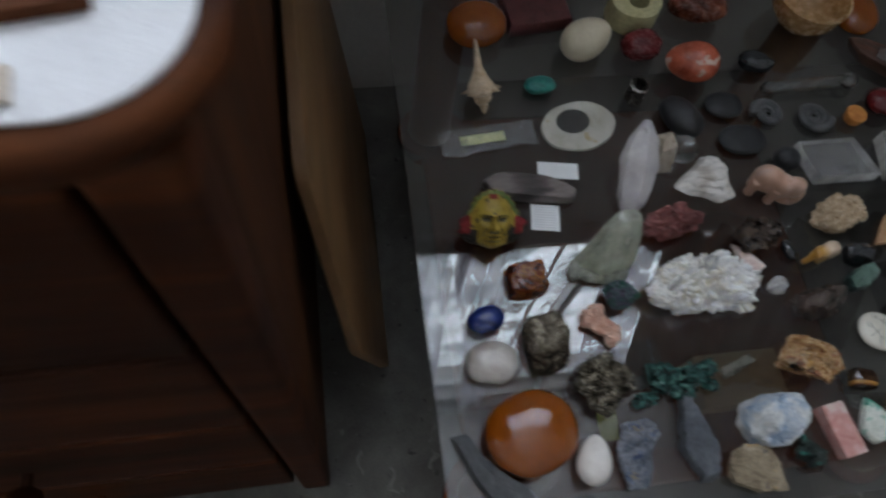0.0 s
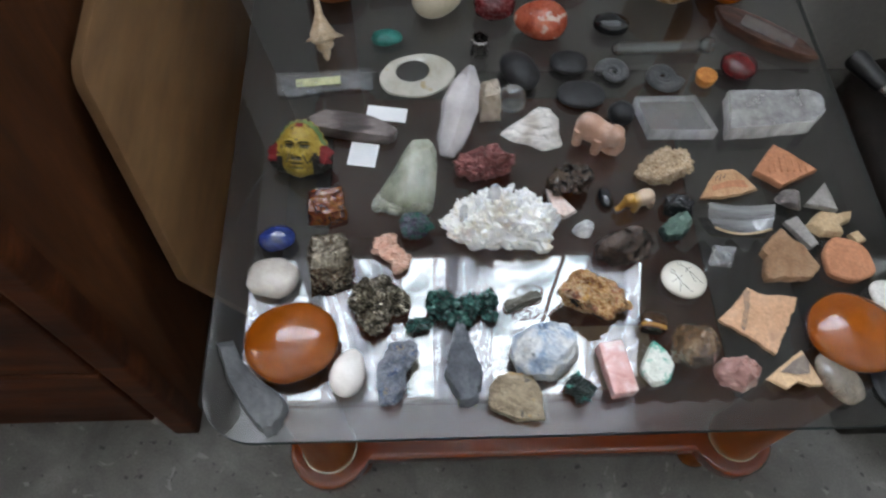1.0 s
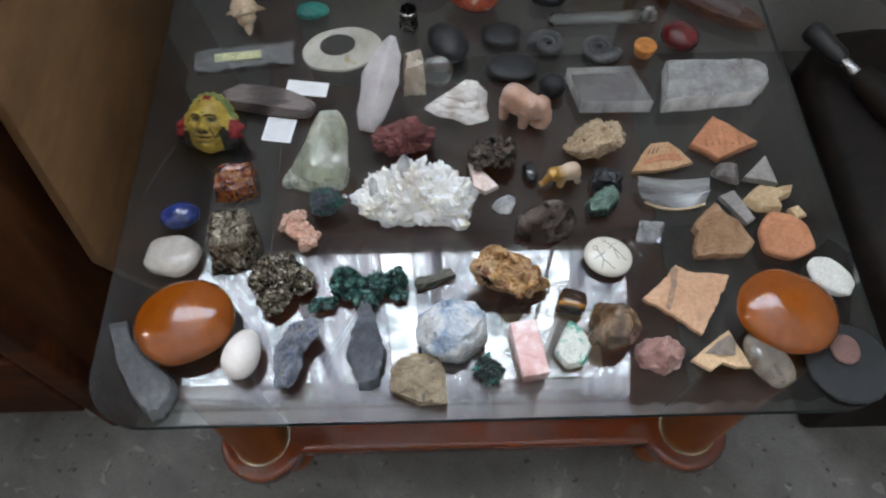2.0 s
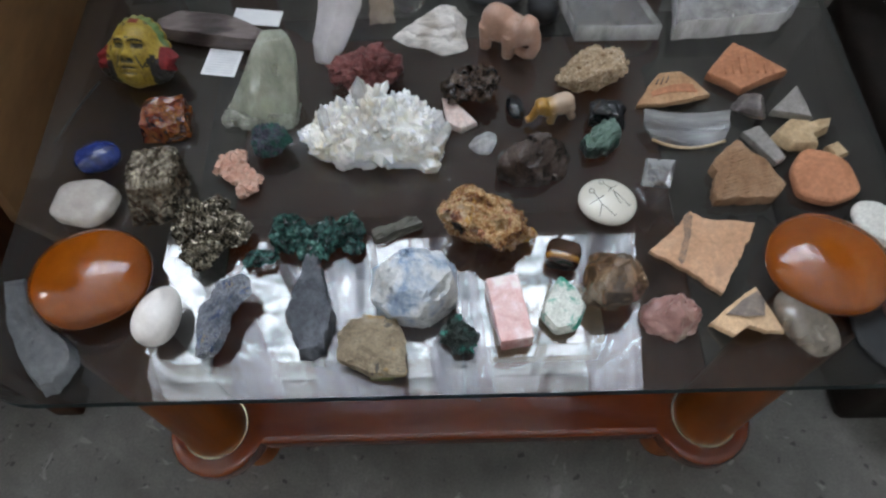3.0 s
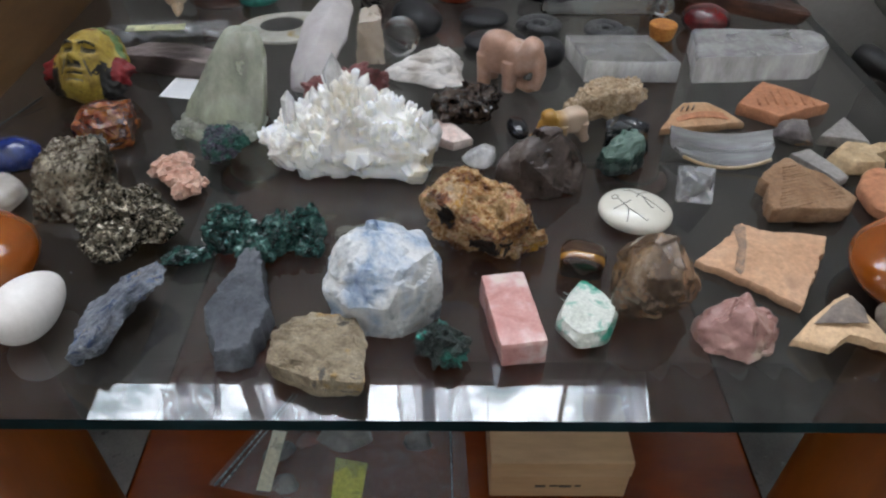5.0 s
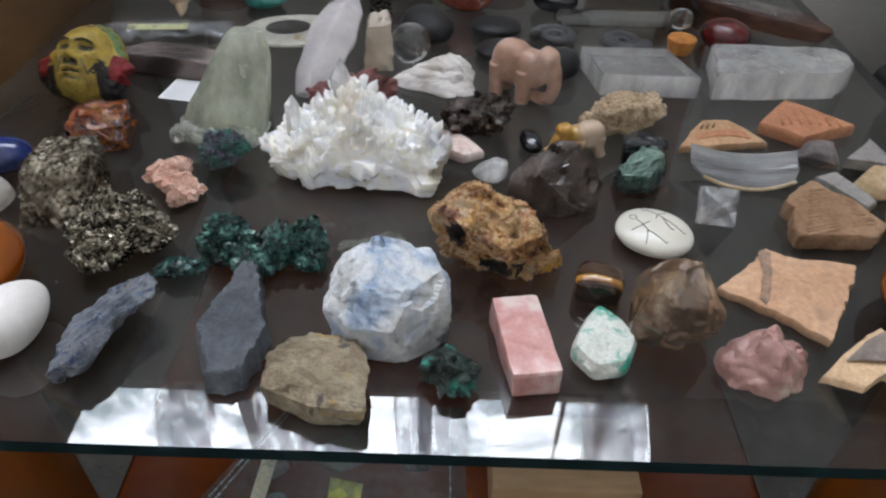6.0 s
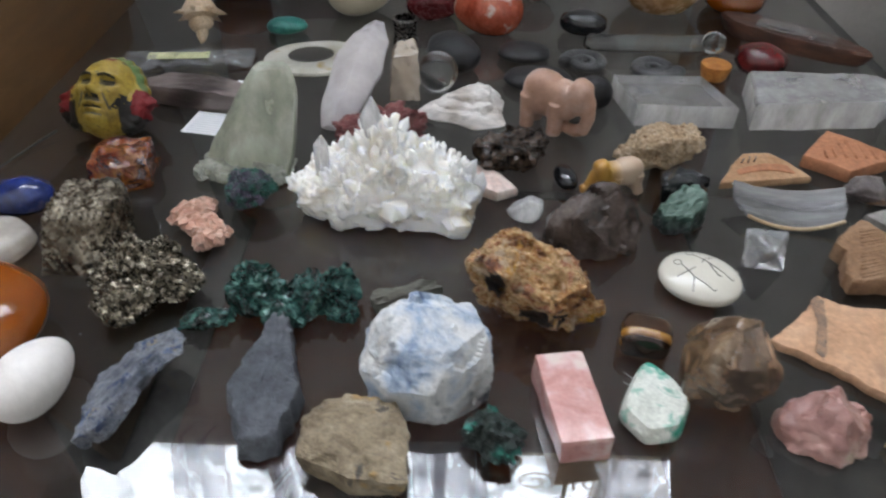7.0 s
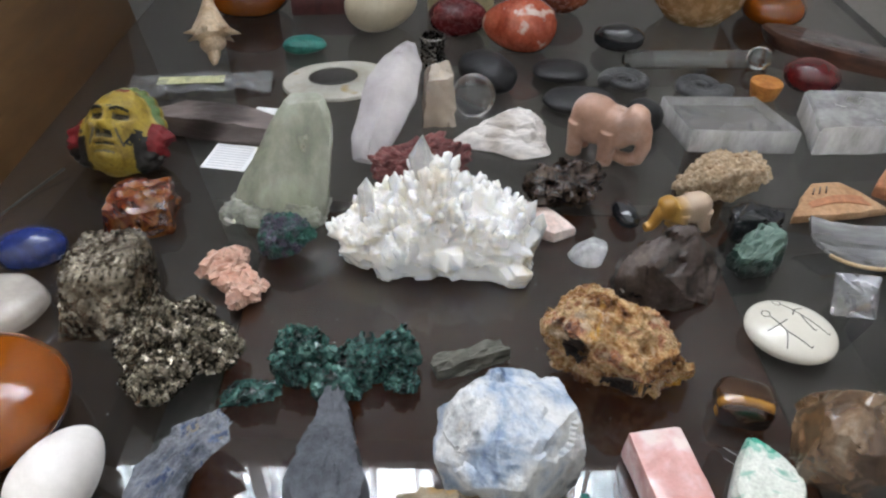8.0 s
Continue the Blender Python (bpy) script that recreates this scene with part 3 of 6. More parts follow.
table = hub("glass_table", (0.06, 0.39, 0.0), "low coffee table with smoked glass top and orange-brown wooden legs", "table")
back = Matrix.Translation((-0.06, -0.39, 0))
top = part("glass_top", glass_top(), [TABLEGLASS, EDGEGLASS], table, "smoked bevelled glass sheet with rounded corners", back @ Matrix.Translation((0, 0, H)), smooth=False)
LEGS = [(-0.237, 0.072), (0.354, 0.072), (-0.237, 0.70), (0.354, 0.70)]
SHELF_Z = 0.105


def shelf_outline():
    """Round lobes about the four legs, joined by straight sides that curve in."""
    pts = []
    (ax, ay), (bx, by) = LEGS[0], LEGS[3]
    lobe = 0.058

    def arc(c, a0, a1, r=lobe, n=14):
        for k in range(n + 1):
            a = radians(a0 + (a1 - a0) * k / n)
            pts.append((c[0] + r * math.cos(a), c[1] + r * math.sin(a)))

    arc((bx, ay), -160, 70)
    arc((bx, by), -70, 160)
    arc((ax, by), 20, 250)
    arc((ax, ay), 110, 340)
    return pts


def shelf():
    raw = [Vector((x, y, 0)) for x, y in shelf_outline()]
    bm = bmesh.new()
    c = Vector((0.058, 0.386, 0))
    prof = [(-0.03, 0.985), (-0.026, 1.0), (-0.006, 1.0), (-0.001, 0.99), (0.0, 0.975)]
    rings = [[bm.verts.new((c + (p - c) * s) + Vector((0, 0, z))) for p in raw] for z, s in prof]
    n = len(raw)
    for a, b in zip(rings, rings[1:]):
        for k in range(n):
            bm.faces.new((a[k], a[(k + 1) % n], b[(k + 1) % n], b[k]))
    caps = [bm.faces.new(rings[-1]), bm.faces.new(list(reversed(rings[0])))]
    bm.normal_update()
    bmesh.ops.triangulate(bm, faces=caps)
    bmesh.ops.recalc_face_normals(bm, faces=bm.faces)
    return sharp(bm, 60)


part("shelf", shelf(), VARNISH, table, "varnished red-brown wooden lower shelf", back @ Matrix.Translation((0, 0, SHELF_Z)))
for lx, ly in LEGS:
    leg = part("leg", lathe([(0.036, SHELF_Z), (0.0375, SHELF_Z + 0.006), (0.036, SHELF_Z + 0.02), (0.0345, SHELF_Z + 0.1), (0.034, H - GT - 0.03), (0.033, H - GT - 0.006), (0.03, H - GT - 0.001)]), LEGWOOD, table, "thick turned wooden leg", back @ Matrix.Translation((lx, ly, 0)))
    part("ring", lathe([(0.0375, 0.0), (0.0395, 0.0), (0.0402, 0.0025), (0.0395, 0.005), (0.0375, 0.0052)], 48, False), BRASS, leg, "thin brass ring", Matrix.Translation((0, 0, SHELF_Z + 0.0005)))
    part("foot", lathe([(0.022, 0.0), (0.026, 0.01), (0.028, 0.04), (0.03, SHELF_Z - 0.03)]), LEGWOOD, table, "short wooden foot", back @ Matrix.Translation((lx + (0.03 if lx < 0 else -0.03), ly, 0)))

# ---- what lies on the shelf ----
crate = hub("wooden_box", (0.168, 0.185, SHELF_Z + EPS), "small pale wooden box with a lid on the shelf", "box", rz=0)
part("body", box(0.132, 0.078, 0.036, 0.002), BOXWOOD, crate)
part("lid", box(0.134, 0.080, 0.024, 0.003), BOXWOOD, crate, "flat pale wooden lid", Matrix.Translation((0, 0, 0.0363)))
mark = bmesh.new()
for k, (u, w, s) in enumerate(((-0.018, 0.01, 0.003), (-0.005, 0.008, 0.002), (0.006, 0.012, 0.003), (0.018, 0.006, 0.002))):
    join(mark, moved(box(w, 0.0006, s, 0), Matrix.Translation((u, -0.0394, 0.018 + 0.0012 * (k % 2)))))
part("lettering", mark, INK, crate, "small dark worn lettering")


def crumpled(w, d, h, seed, n=48):
    rng = np.random.default_rng(seed)
    sh = Vector(rng.uniform(-9, 9, 3))
    bm = bmesh.new()
    g = []
    for i in range(n + 1):
        row = []
        for j in range(n + 1):
            u, v = i / n * 2 - 1, j / n * 2 - 1
            edge = max(0, (1 - abs(u) ** 3)) * max(0, (1 - abs(v) ** 3))
            p = Vector((u * w / 2, v * d / 2, 0))
            p += Vector((noise.noise(p * 45 + sh), noise.noise(p * 45 - sh), 0)) * 0.09 * d
            z = h * edge * (0.6 + 0.4 * noise.fractal(p * 24 + sh, 0.9, 2, 3)) + 0.010 * (0.5 - abs(noise.noise(p * 42 + sh))) + 0.006 * (0.5 - abs(noise.noise(p * 100 - sh)))
            row.append(bm.verts.new(p + Vector((0, 0, max(z, 0) + 0.0005))))
        g.append(row)
    for a, b in zip(g, g[1:]):
        for j in range(n):
            bm.faces.new((a[j], b[j], b[j + 1], a[j + 1]))
    bmesh.ops.solidify(bm, geom=bm.faces[:], thickness=0.00012)
    bmesh.ops.recalc_face_normals(bm, faces=bm.faces)
    lowest = min(v.co.z for v in bm.verts)
    return moved(bm, Matrix.Translation((0, 0, -lowest)))


def film_plastic():
    m, n, l = shader("clear_plastic")
    out, tr, gl, mix = n.new("ShaderNodeOutputMaterial"), n.new("ShaderNodeBsdfTransparent"), n.new("ShaderNodeBsdfGlossy"), n.new("ShaderNodeMixShader")
    dif, mix2 = n.new("ShaderNodeBsdfDiffuse"), n.new("ShaderNodeMixShader")
    gl.inputs["Roughness"].default_value = 0.06
    dif.inputs[0].default_value = (0.7, 0.72, 0.74, 1)
    fr = n.new("ShaderNodeFresnel")
    fr.inputs[0].default_value = 1.5
    l.new(fr.outputs[0], mix.inputs[0])
    l.new(tr.outputs[0], mix.inputs[1])
    l.new(gl.outputs[0], mix.inputs[2])
    mix2.inputs[0].default_value = 0.15
    l.new(mix.outputs[0], mix2.inputs[1])
    l.new(dif.outputs[0], mix2.inputs[2])
    l.new(mix2.outputs[0], out.inputs[0])
    return m


PLASTIC = film_plastic()
DARKROCK = mineral("dark_rock", [(0.07, 0.066, 0.06), (0.13, 0.125, 0.115), (0.2, 0.19, 0.175)], 40, 0.6, 0.4)
REDROCK = mineral("red_rock", [(0.16, 0.05, 0.035), (0.26, 0.09, 0.06), (0.34, 0.15, 0.10)], 40, 0.6, 0.4)
BAG_CORNERS = ((-0.142, -0.028), (0.120, -0.090), (0.112, 0.090), (-0.080, 0.080))
BAG_HUMPS = ((-0.010, 0.020, 0.026, 0.036), (-0.072, 0.004, 0.018, 0.026), (-0.064, -0.030, 0.012, 0.022), (0.065, 0.02, 0.012, 0.03))


def bag_film(n=90):
    """A flat slanting bag that drapes over its stones, with long sharp pulls and small creases in the film."""
    a, b, c, d = [Vector((x, y, 0)) for x, y in BAG_CORNERS]
    bm = bmesh.new()
    g = []
    for i in range(n + 1):
        row = []
        for k in range(n + 1):
            u, v = i / n, k / n
            p = (a.lerp(b, u)).lerp(d.lerp(c, u), v)
            rim = min(1.0, 7 * min(u, 1 - u, v + 0.05, 1.05 - v))
            z = max(h * math.exp(-((p.x - x) ** 2 + (p.y - y) ** 2) / w ** 2) for x, y, h, w in BAG_HUMPS)
            pull = 1 - abs(noise.noise(Vector((p.x * 34, p.y * 11, 3.1)))) * 3
            crease = 1 - abs(noise.noise(p * 62 + Vector((4, 1, 0)))) * 3.2
            fine_ = 1 - abs(noise.noise(p * 130 + Vector((9, 2, 5)))) * 3
            z += 0.0045 + rim * (0.004 * max(0.0, pull) + 0.005 * max(0.0, crease) + 0.002 * max(0.0, fine_))
            row.append(bm.verts.new((p.x, p.y, z * max(rim, 0.12) + 0.0006)))
        g.append(row)
    for r0, r1 in zip(g, g[1:]):
        for k in range(n):
            bm.faces.new((r0[k], r1[k], r1[k + 1], r0[k + 1]))
    bmesh.ops.solidify(bm, geom=bm.faces[:], thickness=0.00012)
    bmesh.ops.recalc_face_normals(bm, faces=bm.faces)
    lowest = min(v.co.z for v in bm.verts)
    return moved(bm, Matrix.Translation((0, 0, -lowest)))


def seam(u, r):
    """A pressed seam across the bag at a share of its length."""
    a, b, c, d = [Vector((x, y, 0.0035)) for x, y in BAG_CORNERS]
    return tube_along([a.lerp(b, u).lerp(d.lerp(c, u), v / 8) for v in range(9)], r, 6)


sack = hub("plastic_bag", (-0.035, 0.185, SHELF_Z + EPS), "clear plastic bag of stone samples with yellow paper slips", "bag")
part("bag", bag_film(), PLASTIC, sack, "creased clear plastic", smooth=False)
SEAMFILM = mineral("pressed_plastic", [(0.42, 0.42, 0.42), (0.52, 0.52, 0.52)], 60, 0.25, 0.1, trans=0.5)
for u, r in ((0.035, 0.0010), (0.06, 0.0010), (0.93, 0.0006)):
    part("seam", seam(u, r), SEAMFILM, sack, "pressed pale seam")
for k, (bx, by, w, mat) in enumerate(((-0.010, 0.020, 0.058, DARKROCK), (-0.075, 0.006, 0.034, DARKROCK), (-0.048, 0.020, 0.026, REDROCK), (-0.064, -0.030, 0.028, DARKROCK), (0.065, 0.02, 0.03, DARKROCK))):
    part("stone", rock(w, w * 0.7, w * 0.42, 40 + k, sub=3), mat, sack, "rust-red stone sample" if mat is REDROCK else "dark grey stone sample", Matrix.Translation((bx, by, 0.0004)))
slip = [(-15, -36), (13, -36), (17, 14), (-15, 20)]
part("paper_slip", moved(slab(slip, 0.0006, 51, 0.0001, 0, 3, 0, 0), Matrix.Translation((-0.0005, -0.026, 0.0125)) @ pose(0, 0, 0, 5, 0, 0)), mineral("pale_yellow_label", [(0.44, 0.46, 0.10), (0.52, 0.54, 0.14)], 40, 0.7, 0.05), sack, "yellow paper slip")
part("paper_slip", moved(box(0.014, 0.062, 0.0006, 0), Matrix.Translation((-0.077, -0.014, 0.022)) @ pose(0, 0, 0, 8, 0, -6)), mineral("cream_label", [(0.50, 0.48, 0.36), (0.58, 0.56, 0.44)], 40, 0.7, 0.05), sack, "pale paper slip")

# ---- the chest of drawers ----
CX1, CY0, CZ = -0.457, 0.122, 0.955
chest = hub("chest_of_drawers", (-0.95, 0.46, 0.0), "dark brown wooden chest of drawers with turned knobs", "chest")
cb = Matrix.Translation((0.95, -0.46, 0))
part("side_panel", moved(box(0.024, 0.60, CZ - 0.035, 0.003), Matrix.Translation((CX1 - 0.012, CY0 + 0.325, 0.03))), DARKSIDE, chest, "dark wooden side panel", cb)
part("side_panel", moved(box(0.024, 0.60, CZ - 0.035, 0.003), Matrix.Translation((CX1 - 0.95, CY0 + 0.325, 0.03))), DARKSIDE, chest, "", cb)
part("back_panel", moved(box(0.9, 0.012, CZ - 0.05, 0.002), Matrix.Translation((CX1 - 0.48, CY0 + 0.61, 0.03))), DARKSIDE, chest, "", cb)
for px in (CX1 - 0.02, CX1 - 0.94):
    part("corner_post", moved(box(0.04, 0.04, CZ - 0.001, 0.008, 3), Matrix.Translation((px, CY0 + 0.02, 0.0))), DARKWOOD, chest, "rounded dark corner post", cb)
for k in range(4):
    z0 = 0.075 + k * 0.218
    dr = part("drawer", moved(box(0.865, 0.022, 0.205, 0.006, 3), Matrix.Translation((CX1 - 0.48, CY0 + 0.014, z0))), DARKWOOD, chest, "dark red-brown wooden drawer front", cb)
    for kx in (-0.2, 0.2, 0.0)[:2]:
        part("knob", moved(lathe([(0.006, 0), (0.006, 0.012), (0.016, 0.018), (0.018, 0.026), (0.012, 0.033), (0.003, 0.035)], 20), Matrix.Translation((CX1 - 0.48 + kx, CY0 + 0.003, z0 + 0.1)) @ pose(0, 0, 0, 90, 0, 0)), DARKWOOD, dr, "turned dark wooden knob")
part("plinth", moved(box(0.9, 0.56, 0.05, 0.004), Matrix.Translation((CX1 - 0.48, CY0 + 0.33, 0.0))), DARKSIDE, chest, "", cb)


def plate(pts, prof):
    """A flat body over an outline, its edge shaped by (height, scale) pairs."""
    bm = bmesh.new()
    c = Vector((sum(p[0] for p in pts) / len(pts), sum(p[1] for p in pts) / len(pts), 0))
    rings = [[bm.verts.new((c + (Vector((x, y, 0)) - c) * s) + Vector((0, 0, z))) for x, y in pts] for z, s in prof]
    n = len(pts)
    for a, b in zip(rings, rings[1:]):
        for k in range(n):
            bm.faces.new((a[k], a[(k + 1) % n], b[(k + 1) % n], b[k]))
    bm.faces.new(rings[-1])
    bm.faces.new(list(reversed(rings[0])))
    bmesh.ops.recalc_face_normals(bm, faces=bm.faces)
    return sharp(bm, 60)


def chest_top():
    return plate(rounded(CX1 - 0.96, CX1 + 0.022, CY0 - 0.018, CY0 + 0.63, 0.06, 10), [(0, 0.97), (0.006, 0.985), (0.012, 0.99), (0.02, 1.0), (0.026, 0.997), (0.03, 0.988)])


part("chest_top", moved(chest_top(), Matrix.Translation((0, 0, CZ))), DARKWOOD, chest, "dark wooden top with rounded corners", cb)
LINEN = mineral("white_linen", [(0.66, 0.66, 0.68), (0.76, 0.76, 0.78)], 25, 0.9, 0.3, 16, speck=0.06)
runner = plate(rounded(CX1 - 0.70, CX1 + 0.011, CY0 - 0.006, CY0 + 0.60, 0.045, 10), [(0, 1.0), (0.002, 1.0), (0.0026, 0.996)])
thing("table_runner", runner, LINEN, (0, 0, CZ + 0.0305), label="white linen cloth lying on the chest of drawers", category="cloth")
frame_ = hub("picture_frame", (CX1 - 0.108, CY0 + 0.078, CZ + 0.0335), "flat glass frame with a dark edge lying on the cloth", "frame", rz=10)
part("frame", box(0.16, 0.12, 0.006, 0.002), DARKWOOD, frame_, "dark wooden frame")
part("pane", moved(box(0.146, 0.106, 0.002, 0.0008), Matrix.Translation((0, 0, 0.0062))), PAPER, frame_, "pale glazed sheet")
thing("folded_napkin", box(0.05, 0.013, 0.003, 0.001), mineral("beige_linen", [(0.5, 0.42, 0.34), (0.58, 0.5, 0.42)], 40, 0.9, 0.3, 12), (CX1 - 0.064, CY0 + 0.003, CZ + 0.0335), 6, "folded beige napkin on the white cloth", "napkin")

# ---- leaning board ----


def board():
    """A pale board with a rounded upper corner that leans on the chest; y along it, z up its face."""
    prof = [(0.30, 0.0), (0.232, 0.33), (0.31, 0.555)]
    prof += [(0.318 + 0.03 * (1 - math.cos(a)), 0.575 + 0.03 * math.sin(a)) for a in [math.pi / 2 * k / 6 for k in range(1, 7)]]
    prof += [(0.72, 0.635), (0.75, 0.625), (0.762, 0.6), (0.762, 0.0)]
    bm = bmesh.new()
    t = 0.018
    c = Vector((0, 0.5, 0.3))
    rings = []
    for x, s in ((0.0, 0.985), (0.003, 1.0), (t - 0.003, 1.0), (t, 0.985)):
        rings.append([bm.verts.new(c + (Vector((0, y, z)) - c) * s + Vector((x, 0, 0))) for y, z in prof])
    n = len(prof)
    for a, b in zip(rings, rings[1:]):
        for k in range(n):
            bm.faces.new((a[k], a[(k + 1) % n], b[(k + 1) % n], b[k]))
    bm.faces.new(rings[-1])
    bm.faces.new(list(reversed(rings[0])))
    bmesh.ops.recalc_face_normals(bm, faces=bm.faces)
    return sharp(bm, 50)


thing("wooden_board", board(), BOARDWOOD, (-0.365, 0, 0.0045), ry=-8.0, label="pale brown wooden board with rounded corners leaning on the chest", category="board")

# ---- beside the table ----
stool = hub("leather_stool", (0.80, 0.34, 0.0), "low dark brown leather stool beside the table", "stool")
part("seat", moved(pebble(0.52, 0.56, 0.13, 5, 5.0, 0.03), Matrix.Translation((0, 0, 0.22))), LEATHER, stool, "padded dark leather seat")
part("base", box(0.47, 0.5, 0.235, 0.02, 3), LEATHER, stool)
brolly = hub("umbrella", (0.575, 0.505, 0.345), "folded umbrella with a black handle resting on the stool", "umbrella", rz=-60)
part("handle", moved(lathe([(0.010, 0), (0.013, 0.008), (0.0135, 0.024), (0.016, 0.044), (0.017, 0.058), (0.014, 0.064)], 24), pose(0, 0, 0.022, 0, -86, 0)), BLACKPLASTIC, brolly, "black moulded handle")
part("ferrule", moved(lathe([(0.006, 0), (0.0075, 0.003), (0.0075, 0.026), (0.006, 0.03)], 16), pose(0.028, 0, 0.02, 0, -88, 0)), STEEL, brolly, "bright steel collar")
part("cloth", moved(lathe([(0.012, 0.0), (0.02, 0.02), (0.026, 0.08), (0.027, 0.18), (0.016, 0.24)], 9), pose(0.27, 0, 0.02, 0, -90, 0)), LEATHER, brolly, "dark brown rolled cloth")
thing("cushion", moved(pebble(0.34, 0.34, 0.12, 7, 3.2, 0.04), Matrix.Translation((0, 0, 0))), CUSHION, (0.83, 0.68, 0.335), rz=20, label="round grey cloth cushion lying on the stool", category="cushion")

# ---- the collection on the glass ----


CRUSTS = {}


def crust(bm, count, size, seed, sides=4, upward=-0.1, sink=0.4, tall=1.0, flake=False):
    """Covers a stone with small blocks or flakes, kept aside as a part of their own."""
    rng = np.random.default_rng(seed)
    bm.normal_update()
    over = bmesh.new()
    spots = [(v.co.copy(), v.normal.copy()) for v in bm.verts if v.normal.z > upward]
    for k in rng.choice(len(spots), min(count, len(spots)), replace=False):
        p, nrm = spots[k]
        s = size * rng.uniform(0.5, 1.25)
        if p.z - s * 0.8 < 0:
            continue
        way = (nrm + Vector(rng.normal(size=3)) * 0.55).normalized()
        m = aimed(p - nrm * s * sink, way) @ pose(0, 0, 0, 0, 0, rng.uniform(0, 360))
        one = bmesh.new()
        bmesh.ops.create_cube(one, size=s)
        if flake:
            moved(one, Matrix.Diagonal((1.2, rng.uniform(0.5, 0.9), rng.uniform(0.25, 0.6), 1)))
        join(over, moved(one, m))
    for f in bm.faces:
        f.smooth = False
    CRUSTS[id(bm)] = over
    return bm


def stone(name, bm, mat, at, label, rz=0.0, category="stone", group="", flatshade=False):
    over = CRUSTS.pop(id(bm), None)
    ob = thing(name, bm, mat, at, rz, label, category, group, smooth=not flatshade)
    if over:
        part("crystal_crust", over, mat, ob, "crust of small crystals", smooth=False, kind="stuff")
    return ob


# polished orange pebbles
ORANGE = mineral("orange_polish", [(0.165, 0.036, 0.0016), (0.21, 0.050, 0.0024), (0.25, 0.066, 0.004)], 12, 0.12, 0.02, 10, coat=0.5, speck=0.05)
for ox, oy, w, d, rz, seed in ((-0.236, 0.096, 0.096, 0.084, 18, 1), (0.348, 0.092, 0.097, 0.086, -22, 2)):
    stone("polished_pebble", pebble(w, d, 0.040, seed, 2.15, 0.03), ORANGE, (ox, oy), "large polished honey-orange pebble lying on the glass", rz, "pebble", "polished orange pebbles")

EGGSHELL = mineral("white_egg_stone", [(0.60, 0.555, 0.51), (0.69, 0.65, 0.61), (0.74, 0.705, 0.67)], 30, 0.4, 0.05, 10, speck=0.05)
stone("stone_egg", egg(0.050, 0.0345, 0.033), EGGSHELL, (-0.178, 0.063), "smooth white stone egg lying on its side", -15, "egg")
stone("stone_egg", egg(0.076, 0.054, 0.050), mineral("cream_egg_stone", [(0.55, 0.48, 0.34), (0.64, 0.58, 0.45)], 20, 0.3, 0.03, 10, speck=0.05), (-0.072, 0.585), "large cream stone egg near the far rim", -62, "egg")

FLINT = mineral("grey_flint", [(0.04, 0.042, 0.045), (0.07, 0.072, 0.076), (0.11, 0.112, 0.115)], 22, 0.5, 0.6, 7)
stone("flint_blade", slab([(-40, 48), (-23, 51), (-15, 32), (10, 7), (34, -12), (40, -26), (30, -48), (20, -51), (0, -30), (-24, 8)], 0.008, 3, 0.002, 0.0015, 5, 0.004, 0.0022, taper=0.10), FLINT, (-0.277, 0.055), "long dark grey flint blade", 0, "flint")
SLATE = mineral("slate_grey", [(0.052, 0.058, 0.068), (0.092, 0.10, 0.115), (0.135, 0.143, 0.16)], 40, 0.5, 1.0, 6, dist=0.003, speck=0.35)
stone("arrowhead", slab([(-3, 51), (3, 42), (8, 29), (9, 20), (15, 4), (20, -11), (18, -28), (13, -44), (-6, -47), (-20, -13), (-15, 8), (-10, 22), (-8, 36)], 0.013, 5, 0.0012, 0.0026, 6, 0.002, 0.0022, taper=0.08), SLATE, (-0.062, 0.076), "grey slate arrowhead with chipped edges", 0, "arrowhead")
AZUR = mineral("azurite_crust", [(0.05, 0.057, 0.07), (0.13, 0.145, 0.18), (0.26, 0.27, 0.295), (0.08, 0.14, 0.28)], 70, 0.3, 0.9, 5, spots=(0.32, 0.26, 0.18), spot_scale=75, spot_size=0.11, dist=0.004, speck=0.5, spots2=((0.045, 0.07, 0.15), 150, 0.16), coat=0.15)
blue = chunk(tiers((0, (-24, -34), (-27, 0), (-16, 24), (-6, 20), (-12, -24)), (8, (-26, -35), (-28, 6), (-15, 30)), (14, (2, 31), (-8, -36)), (20, (-12, -36), (2, -8), (14, 12), (13, 24), (6, 32))), 7, 11, 0.0018, 120, 0, 0.0018, 140)
for v in blue.verts:      # the raised side is hollowed in
    v.co.x -= 0.0045 * math.exp(-((v.co.y + 0.006) / 0.014) ** 2) * max(0.0, min(1.0, (v.co.x + 0.012) / 0.012))
moved(blue, Matrix.Diagonal((1.02, 0.97, 1.0, 1)))
stone("azurite", blue, AZUR, (-0.121, 0.066), "blue-grey azurite wedge with one raised hollow side")
OCHREF = mineral("ochre_stone", [(0.15, 0.11, 0.068), (0.31, 0.245, 0.16), (0.43, 0.355, 0.25)], 45, 0.55, 0.9, 8, spots=(0.42, 0.27, 0.11), spot_scale=50, spot_size=0.14, dist=0.003, speck=0.35, spots2=((0.11, 0.095, 0.08), 60, 0.1))
